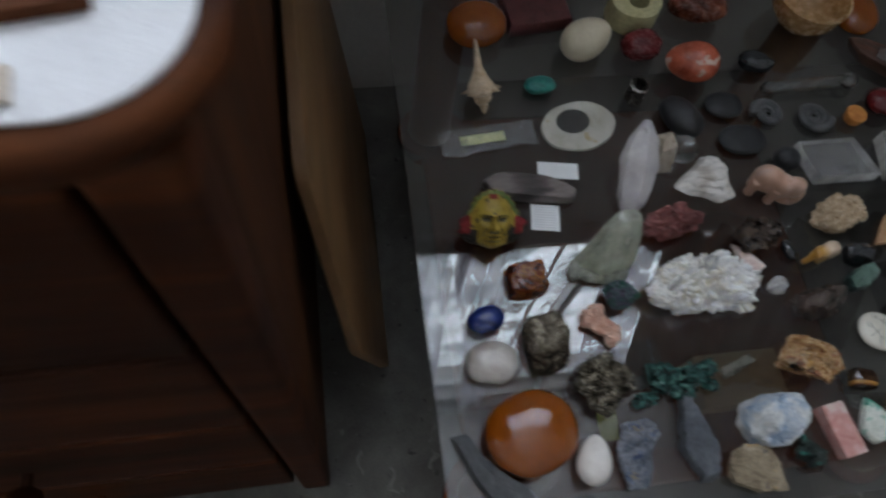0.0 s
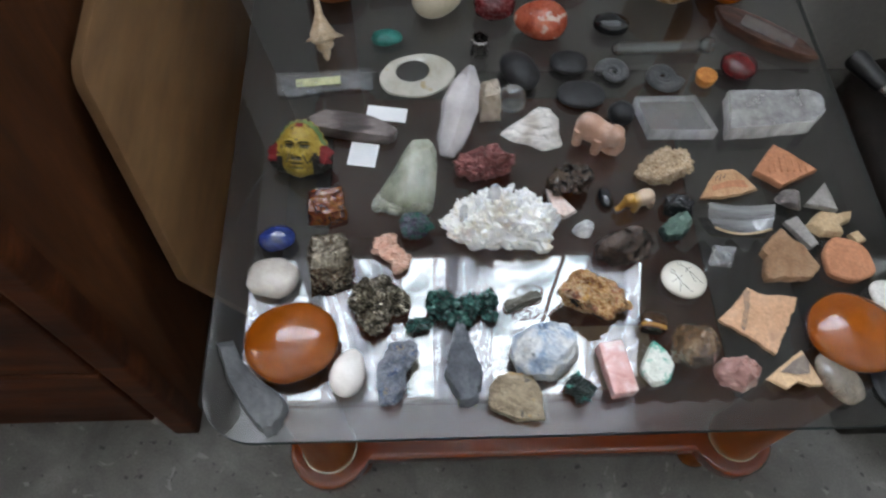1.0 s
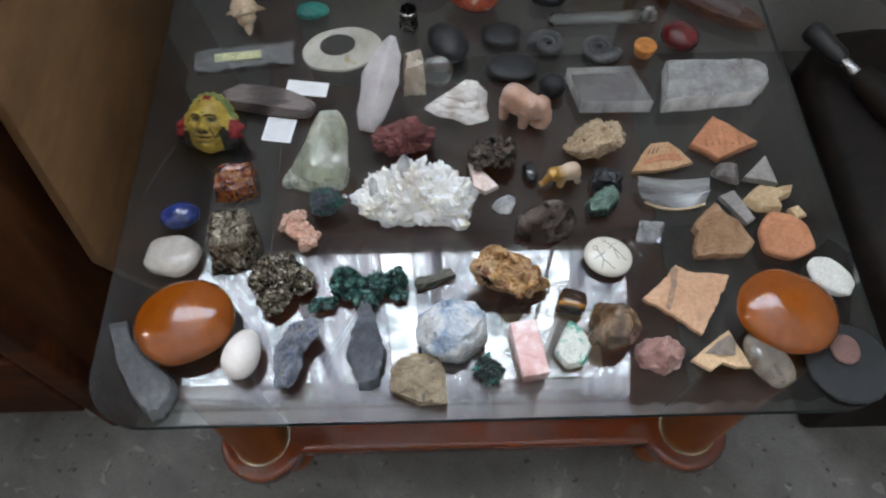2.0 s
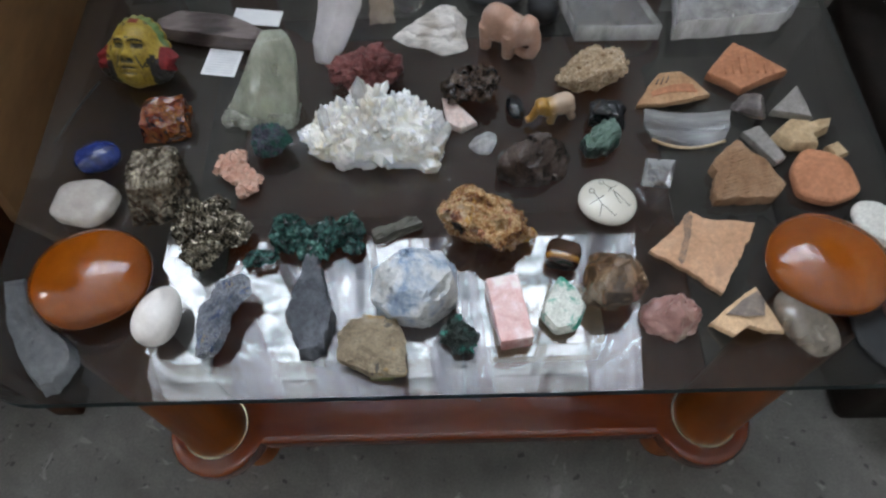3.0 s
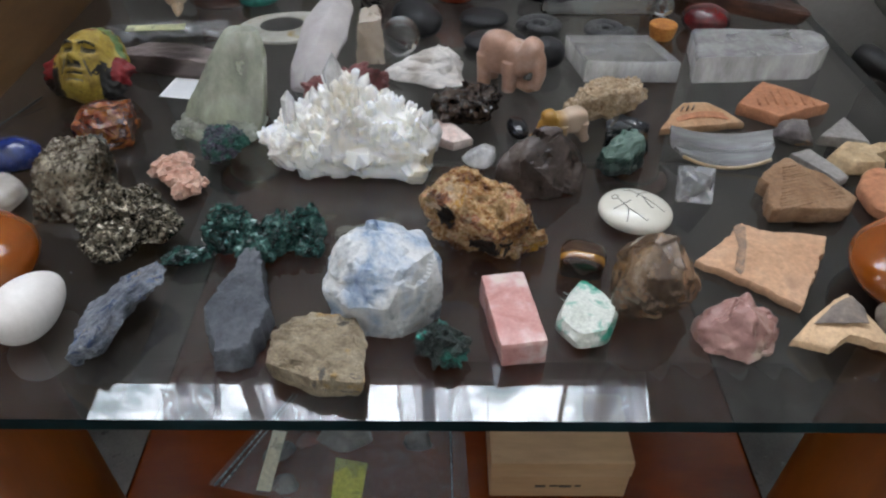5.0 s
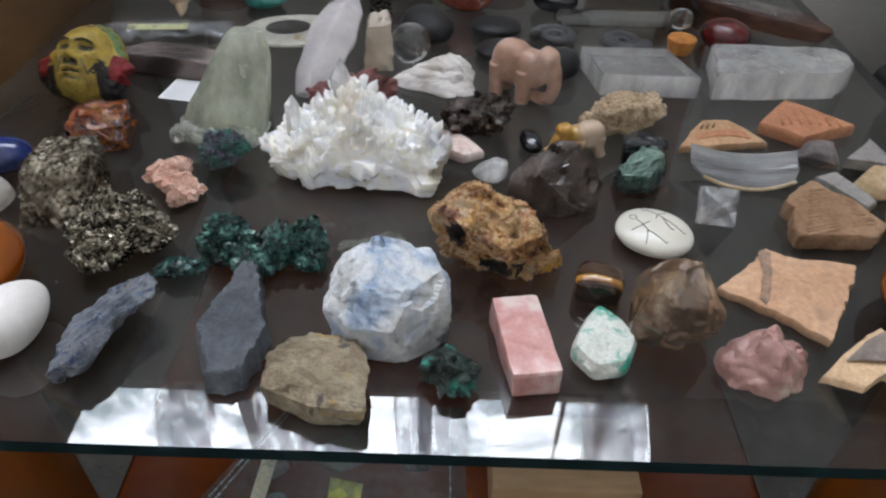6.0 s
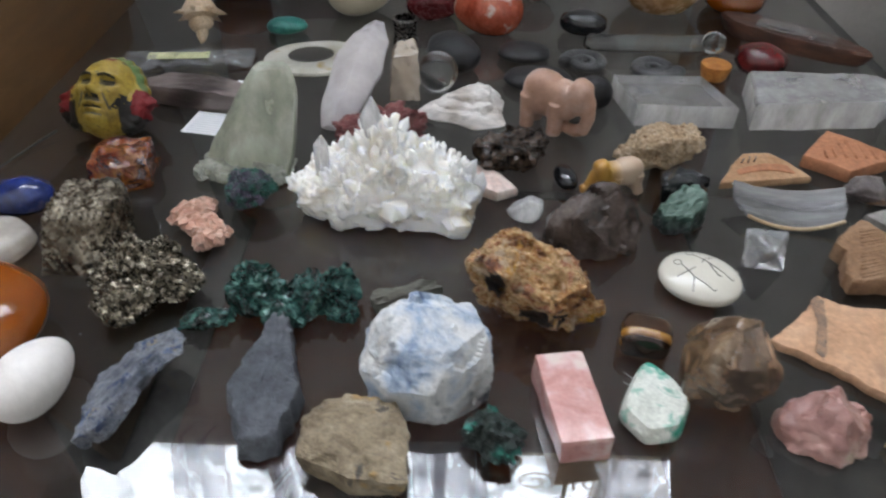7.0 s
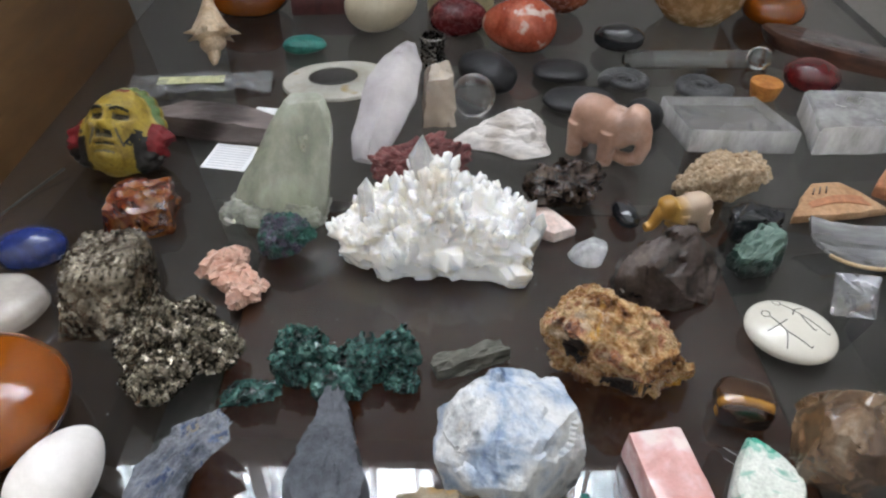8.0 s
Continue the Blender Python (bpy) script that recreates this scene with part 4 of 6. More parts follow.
stone("flat_stone", chunk(tiers((0, (-24, -10), (-22, 8), (-16, 18), (16, 18), (24, 0), (23, -22), (0, -22)), (15, (-26, -12), (-25, 8), (-18, 20), (-6, 24), (18, 20), (26, 0), (26, -24), (0, -23)), (18, (-20, 4), (-10, 18), (14, 14), (18, -14), (-8, -12))), 9, 10, 0.0022, 75, 0, 0.0017, 90), OCHREF, (-0.012, 0.036), "flat ochre-grey stone slab with a rough face")
CALCITE = mineral("blue_calcite", [(0.13, 0.20, 0.34), (0.30, 0.375, 0.48), (0.50, 0.535, 0.57), (0.63, 0.63, 0.615), (0.42, 0.44, 0.45), (0.48, 0.42, 0.35)], 34, 0.3, 0.6, 8, speck=0.16, dist=0.003, sss=0.1, spots=(0.11, 0.125, 0.145), spot_scale=42, spot_size=0.1)
stone("blue_calcite", sharp(chips(moved(chunk(tiers((0, (-30, -20), (-34, 8), (-20, 28), (18, 28), (36, 10), (34, -14), (10, -30)), (28, (-36, -10), (-33, 18), (0, 30), (36, 14), (36, -12), (2, -31), (-20, -27)), (46, (-28, 8), (-10, 24), (26, 18), (32, 0), (14, -17), (-18, -14)), (56, (-18, 14), (-4, 18))), 12, 13, 0.0020, 60, 0, 0.0022, 52), Matrix.Diagonal((0.93, 0.9, 0.92, 1))), 130, 0.0006, 13), 24), CALCITE, (0.020, 0.080), "pale blue and white calcite boulder with broken faces", 6)
DARKMAL = mineral("dark_malachite", [(0.008, 0.012, 0.01), (0.02, 0.03, 0.026), (0.03, 0.09, 0.07)], 80, 0.35, 0.6, 5, spots=(0.03, 0.2, 0.16), spot_scale=90, spot_size=0.2)
stone("dark_malachite", sharp(chips(rock(0.032, 0.034, 0.024, 15, 10, (0.5, 0.95), 0.22, 4, 5, 0.1, fine=0.12), 190, 0.003, 4), 25), DARKMAL, (0.053, 0.046), "small dark green-black malachite lump")
RHODO = mineral("rhodochrosite", [(0.40, 0.16, 0.145), (0.50, 0.26, 0.235), (0.60, 0.43, 0.40)], 40, 0.2, 0.12, 8, sss=0.15, coat=0.4, spots=(0.58, 0.45, 0.42), spot_scale=34, spot_size=0.2, speck=0.1)
stone("pink_bar", chunk(tiers((0, (-12, -28), (13.5, -28), (13.5, 28), (-13.5, 28)), (18.5, (-13, -28), (13, -28), (13, 28), (-13, 28))), 14, 9, 0.0006, 60, 1), RHODO, (0.094, 0.062), "polished pink banded stone bar", 9, "stone bar")
GREENW = mineral("green_white_stone", [(0.50, 0.53, 0.46), (0.62, 0.635, 0.57), (0.68, 0.68, 0.62)], 70, 0.35, 0.6, 6, spots=(0.03, 0.30, 0.20), spot_scale=45, spot_size=0.27, spots2=((0.25, 0.45, 0.36), 90, 0.2))
stone("green_white_drop", slab([(-19, -10), (-9, 10), (1, 25), (12, 12), (19, -3), (10, -22), (-8, -26)], 0.012, 13, 0.004, 0.0005, 6, 0.003, 0.0006, smooth_n=2), GREENW, (0.137, 0.069), "white drop-shaped stone with green veins")
SMOKY = mineral("smoky_brown_quartz", [(0.06, 0.03, 0.015), (0.14, 0.08, 0.043), (0.24, 0.155, 0.09), (0.42, 0.33, 0.24)], 34, 0.07, 0.2, 7, trans=0.35, coat=0.8, speck=0.2)
stone("smoky_quartz", sharp(chips(rock(0.053, 0.049, 0.054, 22, 30, (0.84, 1.0), 0.03, 2, 6, 0.12), 75, 0.0022, 6), 18), SMOKY, (0.176, 0.081), "glassy brown smoky quartz nodule", 30)
ROSE = mineral("rose_stone", [(0.20, 0.095, 0.082), (0.33, 0.18, 0.155), (0.42, 0.29, 0.245)], 30, 0.3, 0.3, 8, spots=(0.44, 0.35, 0.27), spot_scale=38, spot_size=0.12, sss=0.15, speck=0.14)
stone("rose_stone", moved(chunk(tiers((0, (-25, -14), (-27, 4), (-14, 20), (12, 20), (29, 0), (20, -17), (0, -23)), (13, (-24, -5), (-14, 15), (10, 15), (25, 0), (0, -20), (16, -12)), (28, (-7, 4), (3, 9), (1, -4))), 24, 10, 0.0034, 60, 1, 0.0022, 60), Matrix.Diagonal((0.87, 0.88, 0.92, 1))), ROSE, (0.222, 0.058), "dull rose-red rough stone", 0)
TERRA = mineral("terracotta", [(0.41, 0.225, 0.125), (0.48, 0.28, 0.165), (0.52, 0.325, 0.205)], 26, 0.8, 0.2, 9, spots=(0.37, 0.215, 0.135), spot_scale=30, spot_size=0.1)
TERRA2 = mineral("red_terracotta", [(0.34, 0.135, 0.065), (0.42, 0.18, 0.09), (0.48, 0.225, 0.12)], 30, 0.8, 0.3, 9)
TANCLAY = mineral("tan_clay", [(0.19, 0.10, 0.05), (0.265, 0.15, 0.08), (0.32, 0.20, 0.12)], 34, 0.85, 0.5, 9)
GREYPAINT = mineral("grey_slip", [(0.14, 0.1, 0.08), (0.25, 0.165, 0.115), (0.40, 0.23, 0.135)], 110, 0.8, 0.2, 9)


def strokes(paths, width, lift_, height):
    """Thin painted or scratched lines on a stone, a hair proud of it."""
    bm = bmesh.new()
    for path in paths:
        pts = [Vector((x, y, height(x, y) + lift_)) for x, y in path]
        join(bm, tube_along(pts, width, 6))
    return bm


shard = stone("pottery_shard", slab([(-46, 2), (-24, 20), (-6, 39), (6, 31), (46, 26), (40, 14), (31, 0), (18, -20), (5, -39), (-14, -22)], 0.0052, 31, 0.0007, 0.0018, 6, 0.002, 0.0005), TERRA, (0.26, 0.114), "large orange terracotta shard with a dark painted band", 0, "pottery shard", "broken pottery shards")
band = slab([(-13, 32), (-9, 36), (-5, 33), (-9, 18), (-14, 4), (-19, -8), (-23, -14), (-25, -8), (-20, 4), (-15, 18)], 0.0004, 32, 0.0001, 0.0012, 5, 0.0, 0.0)
part("painted_band", band, GREYPAINT, shard, "dark painted band", Matrix.Translation((0, 0, 0.0069)))
INKWASH = mineral("dark_slip", [(0.11, 0.088, 0.074), (0.18, 0.145, 0.12), (0.30, 0.22, 0.16)], 60, 0.7, 0.3, 8)
shard = stone("pottery_shard", slab([(-28, -5), (-8, 9), (9, 20), (13, 10), (28, -14), (8, -18), (-4, -13), (-15, -19)], 0.006, 33, 0.0008, 0.0008, 5, 0.0, 0.0004, bend=0.015), mineral("cream_clay", [(0.5, 0.33, 0.19), (0.6, 0.42, 0.26)], 40, 0.8, 0.3, 8), (0.278, 0.055), "curved cream pottery shard with grey paint", 0, "pottery shard", "broken pottery shards")
part("painted_patch", slab([(-18, -3), (-2, 8), (8, 14), (12, 6), (9, -7), (2, -8), (-6, -8)], 0.0006, 34, 0.0002, 0.0008, 4, 0, 0, bend=0.0066), INKWASH, shard, "dark grey paint", Matrix.Translation((0, 0.001, 0.0152)))
shard = stone("pottery_shard", slab([(-32, -24), (-24, -4), (-28, 4), (-17, 16), (1, 32), (10, 18), (21, 10), (32, -18), (21, -30), (0, -32), (-31, -32)], 0.012, 35, 0.0012, 0.0015, 5, 0.001, 0.0005), TANCLAY, (0.307, 0.192), "tan combed pottery shard with fine grooves", 0, "pottery shard", "broken pottery shards")
for k in range(14):
    y = -26 + 3.3 * k + 0.5 * math.sin(k * 2.4)
    half = 26 - 0.6 * abs(k - 2) * 1.5
    part("ridge", tube_along([Vector((x / 1000, (y + 4 * math.sin(x / 26 + 0.4) + 0.18 * x) / 1000, 0.0126)) for x in np.linspace(-half * (1 - k / 22) - 1, half * (1 - k / 18), 9)], 0.0008, 5), TANCLAY, shard)
GREYSH = mineral("grey_shard", [(0.17, 0.155, 0.145), (0.24, 0.22, 0.205), (0.3, 0.28, 0.26)], 40, 0.55, 0.3, 8)
stone("pottery_shard", slab([(-16, 14), (1, 21), (16, -15), (6, -21)], 0.007, 36, 0.001, 0.0008, 5, 0.001, 0.0004), GREYSH, (0.333, 0.221), "small grey pottery shard with a pale rim", 0, "pottery shard", "broken pottery shards")
stone("pottery_shard", slab([(-27, 8), (-18, 22), (-8, 29), (10, 24), (25, 12), (28, -18), (-2, -29), (-28, -19)], 0.010, 37, 0.002, 0.0008, 5, 0.003, 0.0006, smooth_n=2), TERRA2, (0.376, 0.184), "rounded red terracotta shard", 0, "pottery shard", "broken pottery shards")
PALECLAY = mineral("pale_clay", [(0.36, 0.245, 0.13), (0.45, 0.325, 0.19), (0.51, 0.39, 0.25)], 40, 0.8, 0.4, 8)
stone("pottery_shard", slab([(-31, -2), (-11, 16), (8, 12), (14, 13), (31, 17), (24, 4), (7, -3), (8, -17), (-16, -15)], 0.010, 38, 0.002, 0.0012, 5, 0.002, 0.0018, taper=0.1), PALECLAY, (0.371, 0.231), "pale crumbling clay fragment", 0, "pottery shard", "broken pottery shards")
stone("pottery_shard", slab([(-10, 4), (2, 9), (9, -4), (-3, -9)], 0.007, 39, 0.0015, 0.0008, 4, 0.001, 0.001), PALECLAY, (0.397, 0.213), "tiny pale clay crumb", 0, "pottery shard", "broken pottery shards")
shard = stone("pottery_shard", slab([(-39, -9), (-20, 14), (-6, 30), (8, 20), (38, -8), (10, -20), (-11, -30)], 0.010, 41, 0.0014, 0.001, 5, 0.001, 0.0006), TERRA2, (0.337, 0.313), "triangular red-orange shard with ribbed face", 0, "pottery shard", "broken pottery shards")
for k in range(7):
    u = -22 + 7.5 * k
    part("rib", tube_along([Vector(((u + 2 * s) / 1000, (-12 + s * (26 - abs(u) * 0.75)) / 1000, 0.0108)) for s in (0, 0.25, 0.5, 0.75, 1.0)], 0.0012, 6), TERRA2, shard)
shard = stone("pottery_shard", slab([(-33, -19), (-20, 2), (-7, 17), (14, 19), (26, 8), (38, -8), (14, -17), (-10, -21)], 0.006, 42, 0.0012, 0.0008, 5, 0.0, 0.0004, bend=0.005), mineral("warm_clay", [(0.34, 0.18, 0.09), (0.42, 0.245, 0.13), (0.47, 0.30, 0.175)], 40, 0.8, 0.3, 8), (0.26, 0.289), "cream shard painted with a red stripe", 0, "pottery shard", "broken pottery shards")
part("painted_stripe", slab([(-24, -13), (0, -8), (30, -7), (24, 3), (4, 1), (-17, -5)], 0.0006, 43, 0.0002, 0.0004, 4, 0, 0, bend=0.0046), TERRA2, shard, "red painted stripe", Matrix.Translation((0, 0, 0.0062)))
part("painted_lines", strokes([[(-0.013, 0.001), (-0.009, 0.008)], [(-0.008, 0.002), (-0.004, 0.010)], [(-0.003, 0.003), (0.001, 0.011)]], 0.0005, 0.0001, lambda x, y: 0.0108), INK, shard, "short dark painted lines")

stone("pottery_shard", slab([(-18, -10), (14, 20), (18, -19)], 0.008, 44, 0.001, 0.0006, 5, 0.001, 0.0004), GREYSH, (0.366, 0.268), "grey triangular pottery shard", 0, "pottery shard", "broken pottery shards")
stone("agate_lump", rock(0.032, 0.028, 0.018, 45, 12, (0.6, 0.95), 0.08, 3, 4), mineral("dark_agate", [(0.06, 0.05, 0.05), (0.13, 0.11, 0.105), (0.22, 0.2, 0.19)], 60, 0.3, 0.3, 6, spots=(0.4, 0.22, 0.1), spot_scale=50, spot_size=0.1), (0.33, 0.262), "small grey-brown agate lump")


def curved_plate(w, d, t, rise, seed):
    """A piece of a thick bowl's wall: an arched plate lying on its back."""
    bm = bmesh.new()
    n, k = 22, 8
    rng = np.random.default_rng(seed)
    sh = Vector(rng.uniform(-9, 9, 3))
    layers = []
    for up in (0, 1):
        g = []
        for i in range(n + 1):
            u = i / n * 2 - 1
            row = []
            for j in range(k + 1):
                v = j / k * 2 - 1
                half = w / 2 * (1.0 if v > 0 else 1.0 + 0.18 * v)
                x, y = u * half, v * d / 2 - 0.004 * (1 - u * u) * (v < 0)
                z = rise * (u * u * 0.7 + max(v, 0) ** 2 * 0.75 + 0.16 * v) + up * t + 0.0006 * noise.fractal(Vector((x, y, up)) * 120 + sh, 0.9, 2, 3)
                row.append(bm.verts.new((x, y, z)))
            g.append(row)
        layers.append(g)
    lo, hi = layers
    for i in range(n):
        for j in range(k):
            bm.faces.new((hi[i][j], hi[i + 1][j], hi[i + 1][j + 1], hi[i][j + 1]))
            bm.faces.new((lo[i][j], lo[i][j + 1], lo[i + 1][j + 1], lo[i + 1][j]))
    for i in range(n):
        bm.faces.new((lo[i][0], lo[i + 1][0], hi[i + 1][0], hi[i][0]))
        bm.faces.new((lo[i][k], hi[i][k], hi[i + 1][k], lo[i + 1][k]))
    for j in range(k):
        bm.faces.new((lo[0][j], hi[0][j], hi[0][j + 1], lo[0][j + 1]))
        bm.faces.new((lo[n][j], lo[n][j + 1], hi[n][j + 1], hi[n][j]))
    bmesh.ops.recalc_face_normals(bm, faces=bm.faces)
    lowest = min(v.co.z for v in bm.verts)
    return sharp(moved(bm, Matrix.Translation((0, 0, -lowest))), 50)


BOWLSH = glass("grey_streaked", (0.80, 0.81, 0.83), 0.06, 1.5, 0.16, (0.72, 0.72, 0.72), 0.012, 0.16, (0.3, 2.5, 1), 36.0, 0.05)
bowl_piece = stone("bowl_shard", curved_plate(0.077, 0.027, 0.0032, 0.0085, 4), BOWLSH, (0.267, 0.240), "curved grey glassy shard with pale streaks and a tan rim", -3, "pottery shard")
part("rim", tube_along([(u * 0.0385 * 0.84, -0.0142 - 0.004 * (1 - u * u), 0.0026 + 0.0085 * 0.72 * u * u) for u in np.linspace(-1, 1, 17)], 0.0013, 6), PALECLAY, bowl_piece, "rough tan broken rim")
part("rim", tube_along([(u * 0.0385, 0.0135, 0.0098 + 0.0085 * 0.70 * u * u) for u in np.linspace(-1, 1, 17)], 0.0009, 6), EGGSHELL, bowl_piece, "pale upper rim")
BLACKGL = mineral("black_gloss", [(0.006, 0.007, 0.009), (0.014, 0.015, 0.018), (0.025, 0.027, 0.032)], 40, 0.16, 0.1, 6, coat=0.6)

stone("black_stone", chunk(tiers((0, (-17, -12), (-16, 10), (0, 14), (16, 8), (17, -8), (2, -14)), (18, (-15, -8), (-12, 8), (6, 10), (15, 2), (8, -11)), (22, (-9, -5), (-7, 6), (4, 3))), 67, 8, 0.0008, 60, 0, 0.0022, 70), BLACKGL, (0.198, 0.258), "glossy black obsidian lump with broken faces", -10)
AGATE = glass("clear_agate", (0.80, 0.73, 0.64), 0.08, 1.5, 0.34, (0.36, 0.31, 0.25), 0.012, 0.2, (1, 1, 1), 40.0, 0.05)
stone("agate_pebble", pebble(0.036, 0.058, 0.020, 53, 2.2, 0.08), AGATE, (0.322, 0.047), "translucent grey-brown agate pebble", 28, "pebble")
stone("white_pebble", pebble(0.050, 0.036, 0.014, 54, 2.2, 0.1), mineral("white_chalk", [(0.5, 0.49, 0.45), (0.62, 0.61, 0.56)], 50, 0.6, 0.3, 8), (0.409, 0.135), "flat off-white pebble by the rim", -50, "pebble")
BLACKCER = mineral("black_slate_disc", [(0.008, 0.009, 0.01), (0.016, 0.017, 0.019)], 30, 0.45, 0.1, 8)
disc = stone("dark_plate", slab([(round(41 * math.cos(a)), round(41 * math.sin(a))) for a in [2 * math.pi * k / 18 for k in range(18)]], 0.006, 55, 0.002, 0.0, 2, 0.0, 0.0002), BLACKCER, (0.401, 0.044), "round flat black stone plate at the corner", 0, "plate")
stone("red_disc", slab([(round(14 * math.cos(a)), round(15 * math.sin(a))) for a in [2 * math.pi * k / 14 for k in range(14)]], 0.004, 56, 0.0012, 0.0, 2, 0.001, 0.0002), mineral("dull_red", [(0.12, 0.06, 0.05), (0.17, 0.09, 0.075)], 50, 0.5, 0.2, 8), (0.399, 0.056, H + 0.0068), "small dull red disc lying on the dark plate", 0, "disc")
TIGER = layered("tiger_eye", [(0.0, (0.014, 0.006, 0.003)), (0.14, (0.03, 0.012, 0.005)), (0.22, (0.22, 0.10, 0.02)), (0.30, (0.30, 0.15, 0.03)), (0.36, (0.05, 0.02, 0.007)), (1.0, (0.012, 0.006, 0.004))], 1, 0.026)
stone("tiger_eye", pebble(0.029, 0.024, 0.019, 58, 4.2, 0.12), TIGER, (0.142, 0.112), "polished brown and gold tiger eye", -14, "pebble")

# white pebble with ink strokes
IVORY = mineral("ivory_glaze", [(0.56, 0.53, 0.45), (0.62, 0.59, 0.51)], 20, 0.2, 0.02, 8, coat=0.5, speck=0.03)
pb = stone("painted_pebble", pebble(0.050, 0.045, 0.016, 60, 2.1, 0.0), IVORY, (0.185, 0.163), "smooth ivory pebble with thin black ink strokes", -25, "pebble")


def pebble_top(x, y):
    return 0.00704 + 0.00896 * max(0.0, 1 - (abs(x) / 0.025) ** 2.1 - (abs(y) / 0.0225) ** 2.1) ** (1 / 2.1)


def bent(*pts):
    out = []
    for (ax, ay), (bx, by) in zip(pts, pts[1:]):
        out += [(ax + (bx - ax) * k / 4, ay + (by - ay) * k / 4) for k in range(4)]
    return out + [pts[-1]]


turn = radians(25)
for hx, hy, figure in ((-13.5, 8, (((-12, 6), (-9, 1), (-7, -3)), ((-16.5, -2), (-10, 0.5), (-4, 3.5)), ((-7, -3), (-8, -7), (-9.5, -11)), ((-7, -3), (-1, -8), (3, -11.5), (4.5, -10.5)))),
                       (-4, 15.5, (((-2.5, 14), (1, 11), (5, 7)), ((0.5, 6.5), (3, 10), (9, 12)), ((5, 7), (6, 2), (8.5, -2.5), (10, -2)), ((5, 7), (11, 1), (16, -4), (17.5, -3))))):
    marks = [bent(*[(x / 1000, (1.25 * y - 3) / 1000) for x, y in line]) for line in figure]
    marks.append([((hx + 2.1 * math.cos(a)) / 1000, (1.25 * hy - 3 + 2.6 * math.sin(a)) / 1000) for a in np.linspace(0, 6.283, 14)])
    marks = [[(x * math.cos(turn) - y * math.sin(turn), x * math.sin(turn) + y * math.cos(turn)) for x, y in m] for m in marks]
    part("ink_stroke", strokes(marks, 0.00036, -0.0001, pebble_top), INK, pb, "thin black ink strokes")


def octahedron(a):
    bm = bmesh.new()
    v = [bm.verts.new(p) for p in ((a, 0, 0), (0, a, 0), (-a, 0, 0), (0, -a, 0), (0, 0, a), (0, 0, -a))]
    for i in range(4):
        bm.faces.new((v[i], v[(i + 1) % 4], v[4]))
        bm.faces.new((v[(i + 1) % 4], v[i], v[5]))
    bmesh.ops.bevel(bm, geom=bm.edges[:], offset=a * 0.05, segments=1, affect="EDGES")
    m = pose(0, 0, 0, 0, 54.7356, 0) @ pose(0, 0, 0, 0, 0, 45)
    moved(bm, m)
    low = min(x.co.z for x in bm.verts)
    return moved(bm, Matrix.Translation((0, 0, -low)))


FLUOR = glass("clear_fluorite", (0.97, 0.97, 0.975), 0.04, 1.43, 0.16, (0.75, 0.76, 0.78), 0.01, 0.1)
stone("fluorite_octahedron", octahedron(0.0188), FLUOR, (0.232, 0.189), "clear eight-sided fluorite crystal", 22, "crystal", flatshade=True)

# middle rows
OCHRE = mineral("ochre_ore", [(0.03, 0.014, 0.011), (0.21, 0.085, 0.034), (0.42, 0.215, 0.08), (0.58, 0.40, 0.21), (0.42, 0.18, 0.09), (0.11, 0.05, 0.04)], 60, 0.26, 0.9, 7, spots=(0.66, 0.34, 0.04), spot_scale=46, spot_size=0.09, dist=0.003, spots2=((0.60, 0.45, 0.31), 70, 0.13), speck=0.35)
HOLLOW_SHADE = mineral("hollow_shade", [(0.005, 0.003, 0.0025), (0.013, 0.007, 0.005), (0.05, 0.022, 0.011)], 120, 0.45, 0.6, 5)
ore = chips(chips(rock(0.078, 0.054, 0.050, 62, 10, (0.62, 0.92), 0.08, 3.0, 6, 0.25, fine=0.03), 55, 0.0042, 63), 120, 0.0024, 64)
for at, rad, deep in (((-0.026, -0.018, 0.032), 0.009, 0.55), ((0.0, -0.028, 0.012), 0.013, 0.5), ((0.018, -0.024, 0.014), 0.009, 0.45), ((0.012, -0.014, 0.040), 0.007, 0.25), ((-0.012, -0.02, 0.036), 0.006, 0.25), ((0.03, -0.012, 0.03), 0.008, 0.3)):
    pit(ore, at, rad, deep)
sharp(ore, 28)
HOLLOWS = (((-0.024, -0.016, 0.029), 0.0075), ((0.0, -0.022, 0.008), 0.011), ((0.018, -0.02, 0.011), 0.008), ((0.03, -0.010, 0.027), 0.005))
# faces inside the pits get a near-black colour that paints in their shade
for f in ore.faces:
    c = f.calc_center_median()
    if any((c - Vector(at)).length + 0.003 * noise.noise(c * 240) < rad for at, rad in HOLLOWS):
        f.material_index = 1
stone("ochre_ore", ore, [OCHRE, HOLLOW_SHADE], (0.083, 0.138), "pitted ochre and rust-brown ore with dark holes", -12)
SMOKYD = mineral("grey_brown_stone", [(0.026, 0.016, 0.013), (0.055, 0.036, 0.030), (0.10, 0.074, 0.062)], 45, 0.2, 0.4, 7, coat=0.35)
stone("smoky_quartz", moved(chunk(tiers((0, (-38, -12), (-36, 12), (-8, 24), (30, 20), (40, 4), (34, -16), (0, -25), (-20, -22)), (16, (-40, -6), (40, 2), (34, 14), (-32, 14), (2, -22)), (30, (-28, 4), (-20, -10), (30, 4), (18, -8)), (43, (-8, 6), (2, 8), (12, 5)), (36, (20, 6))), 63, 8, 0.0012, 60, 0, 0.0036, 52), Matrix.Diagonal((0.82, 0.80, 1.0, 1))), SMOKYD, (0.124, 0.204), "dull grey-brown smoky quartz piece", 6)
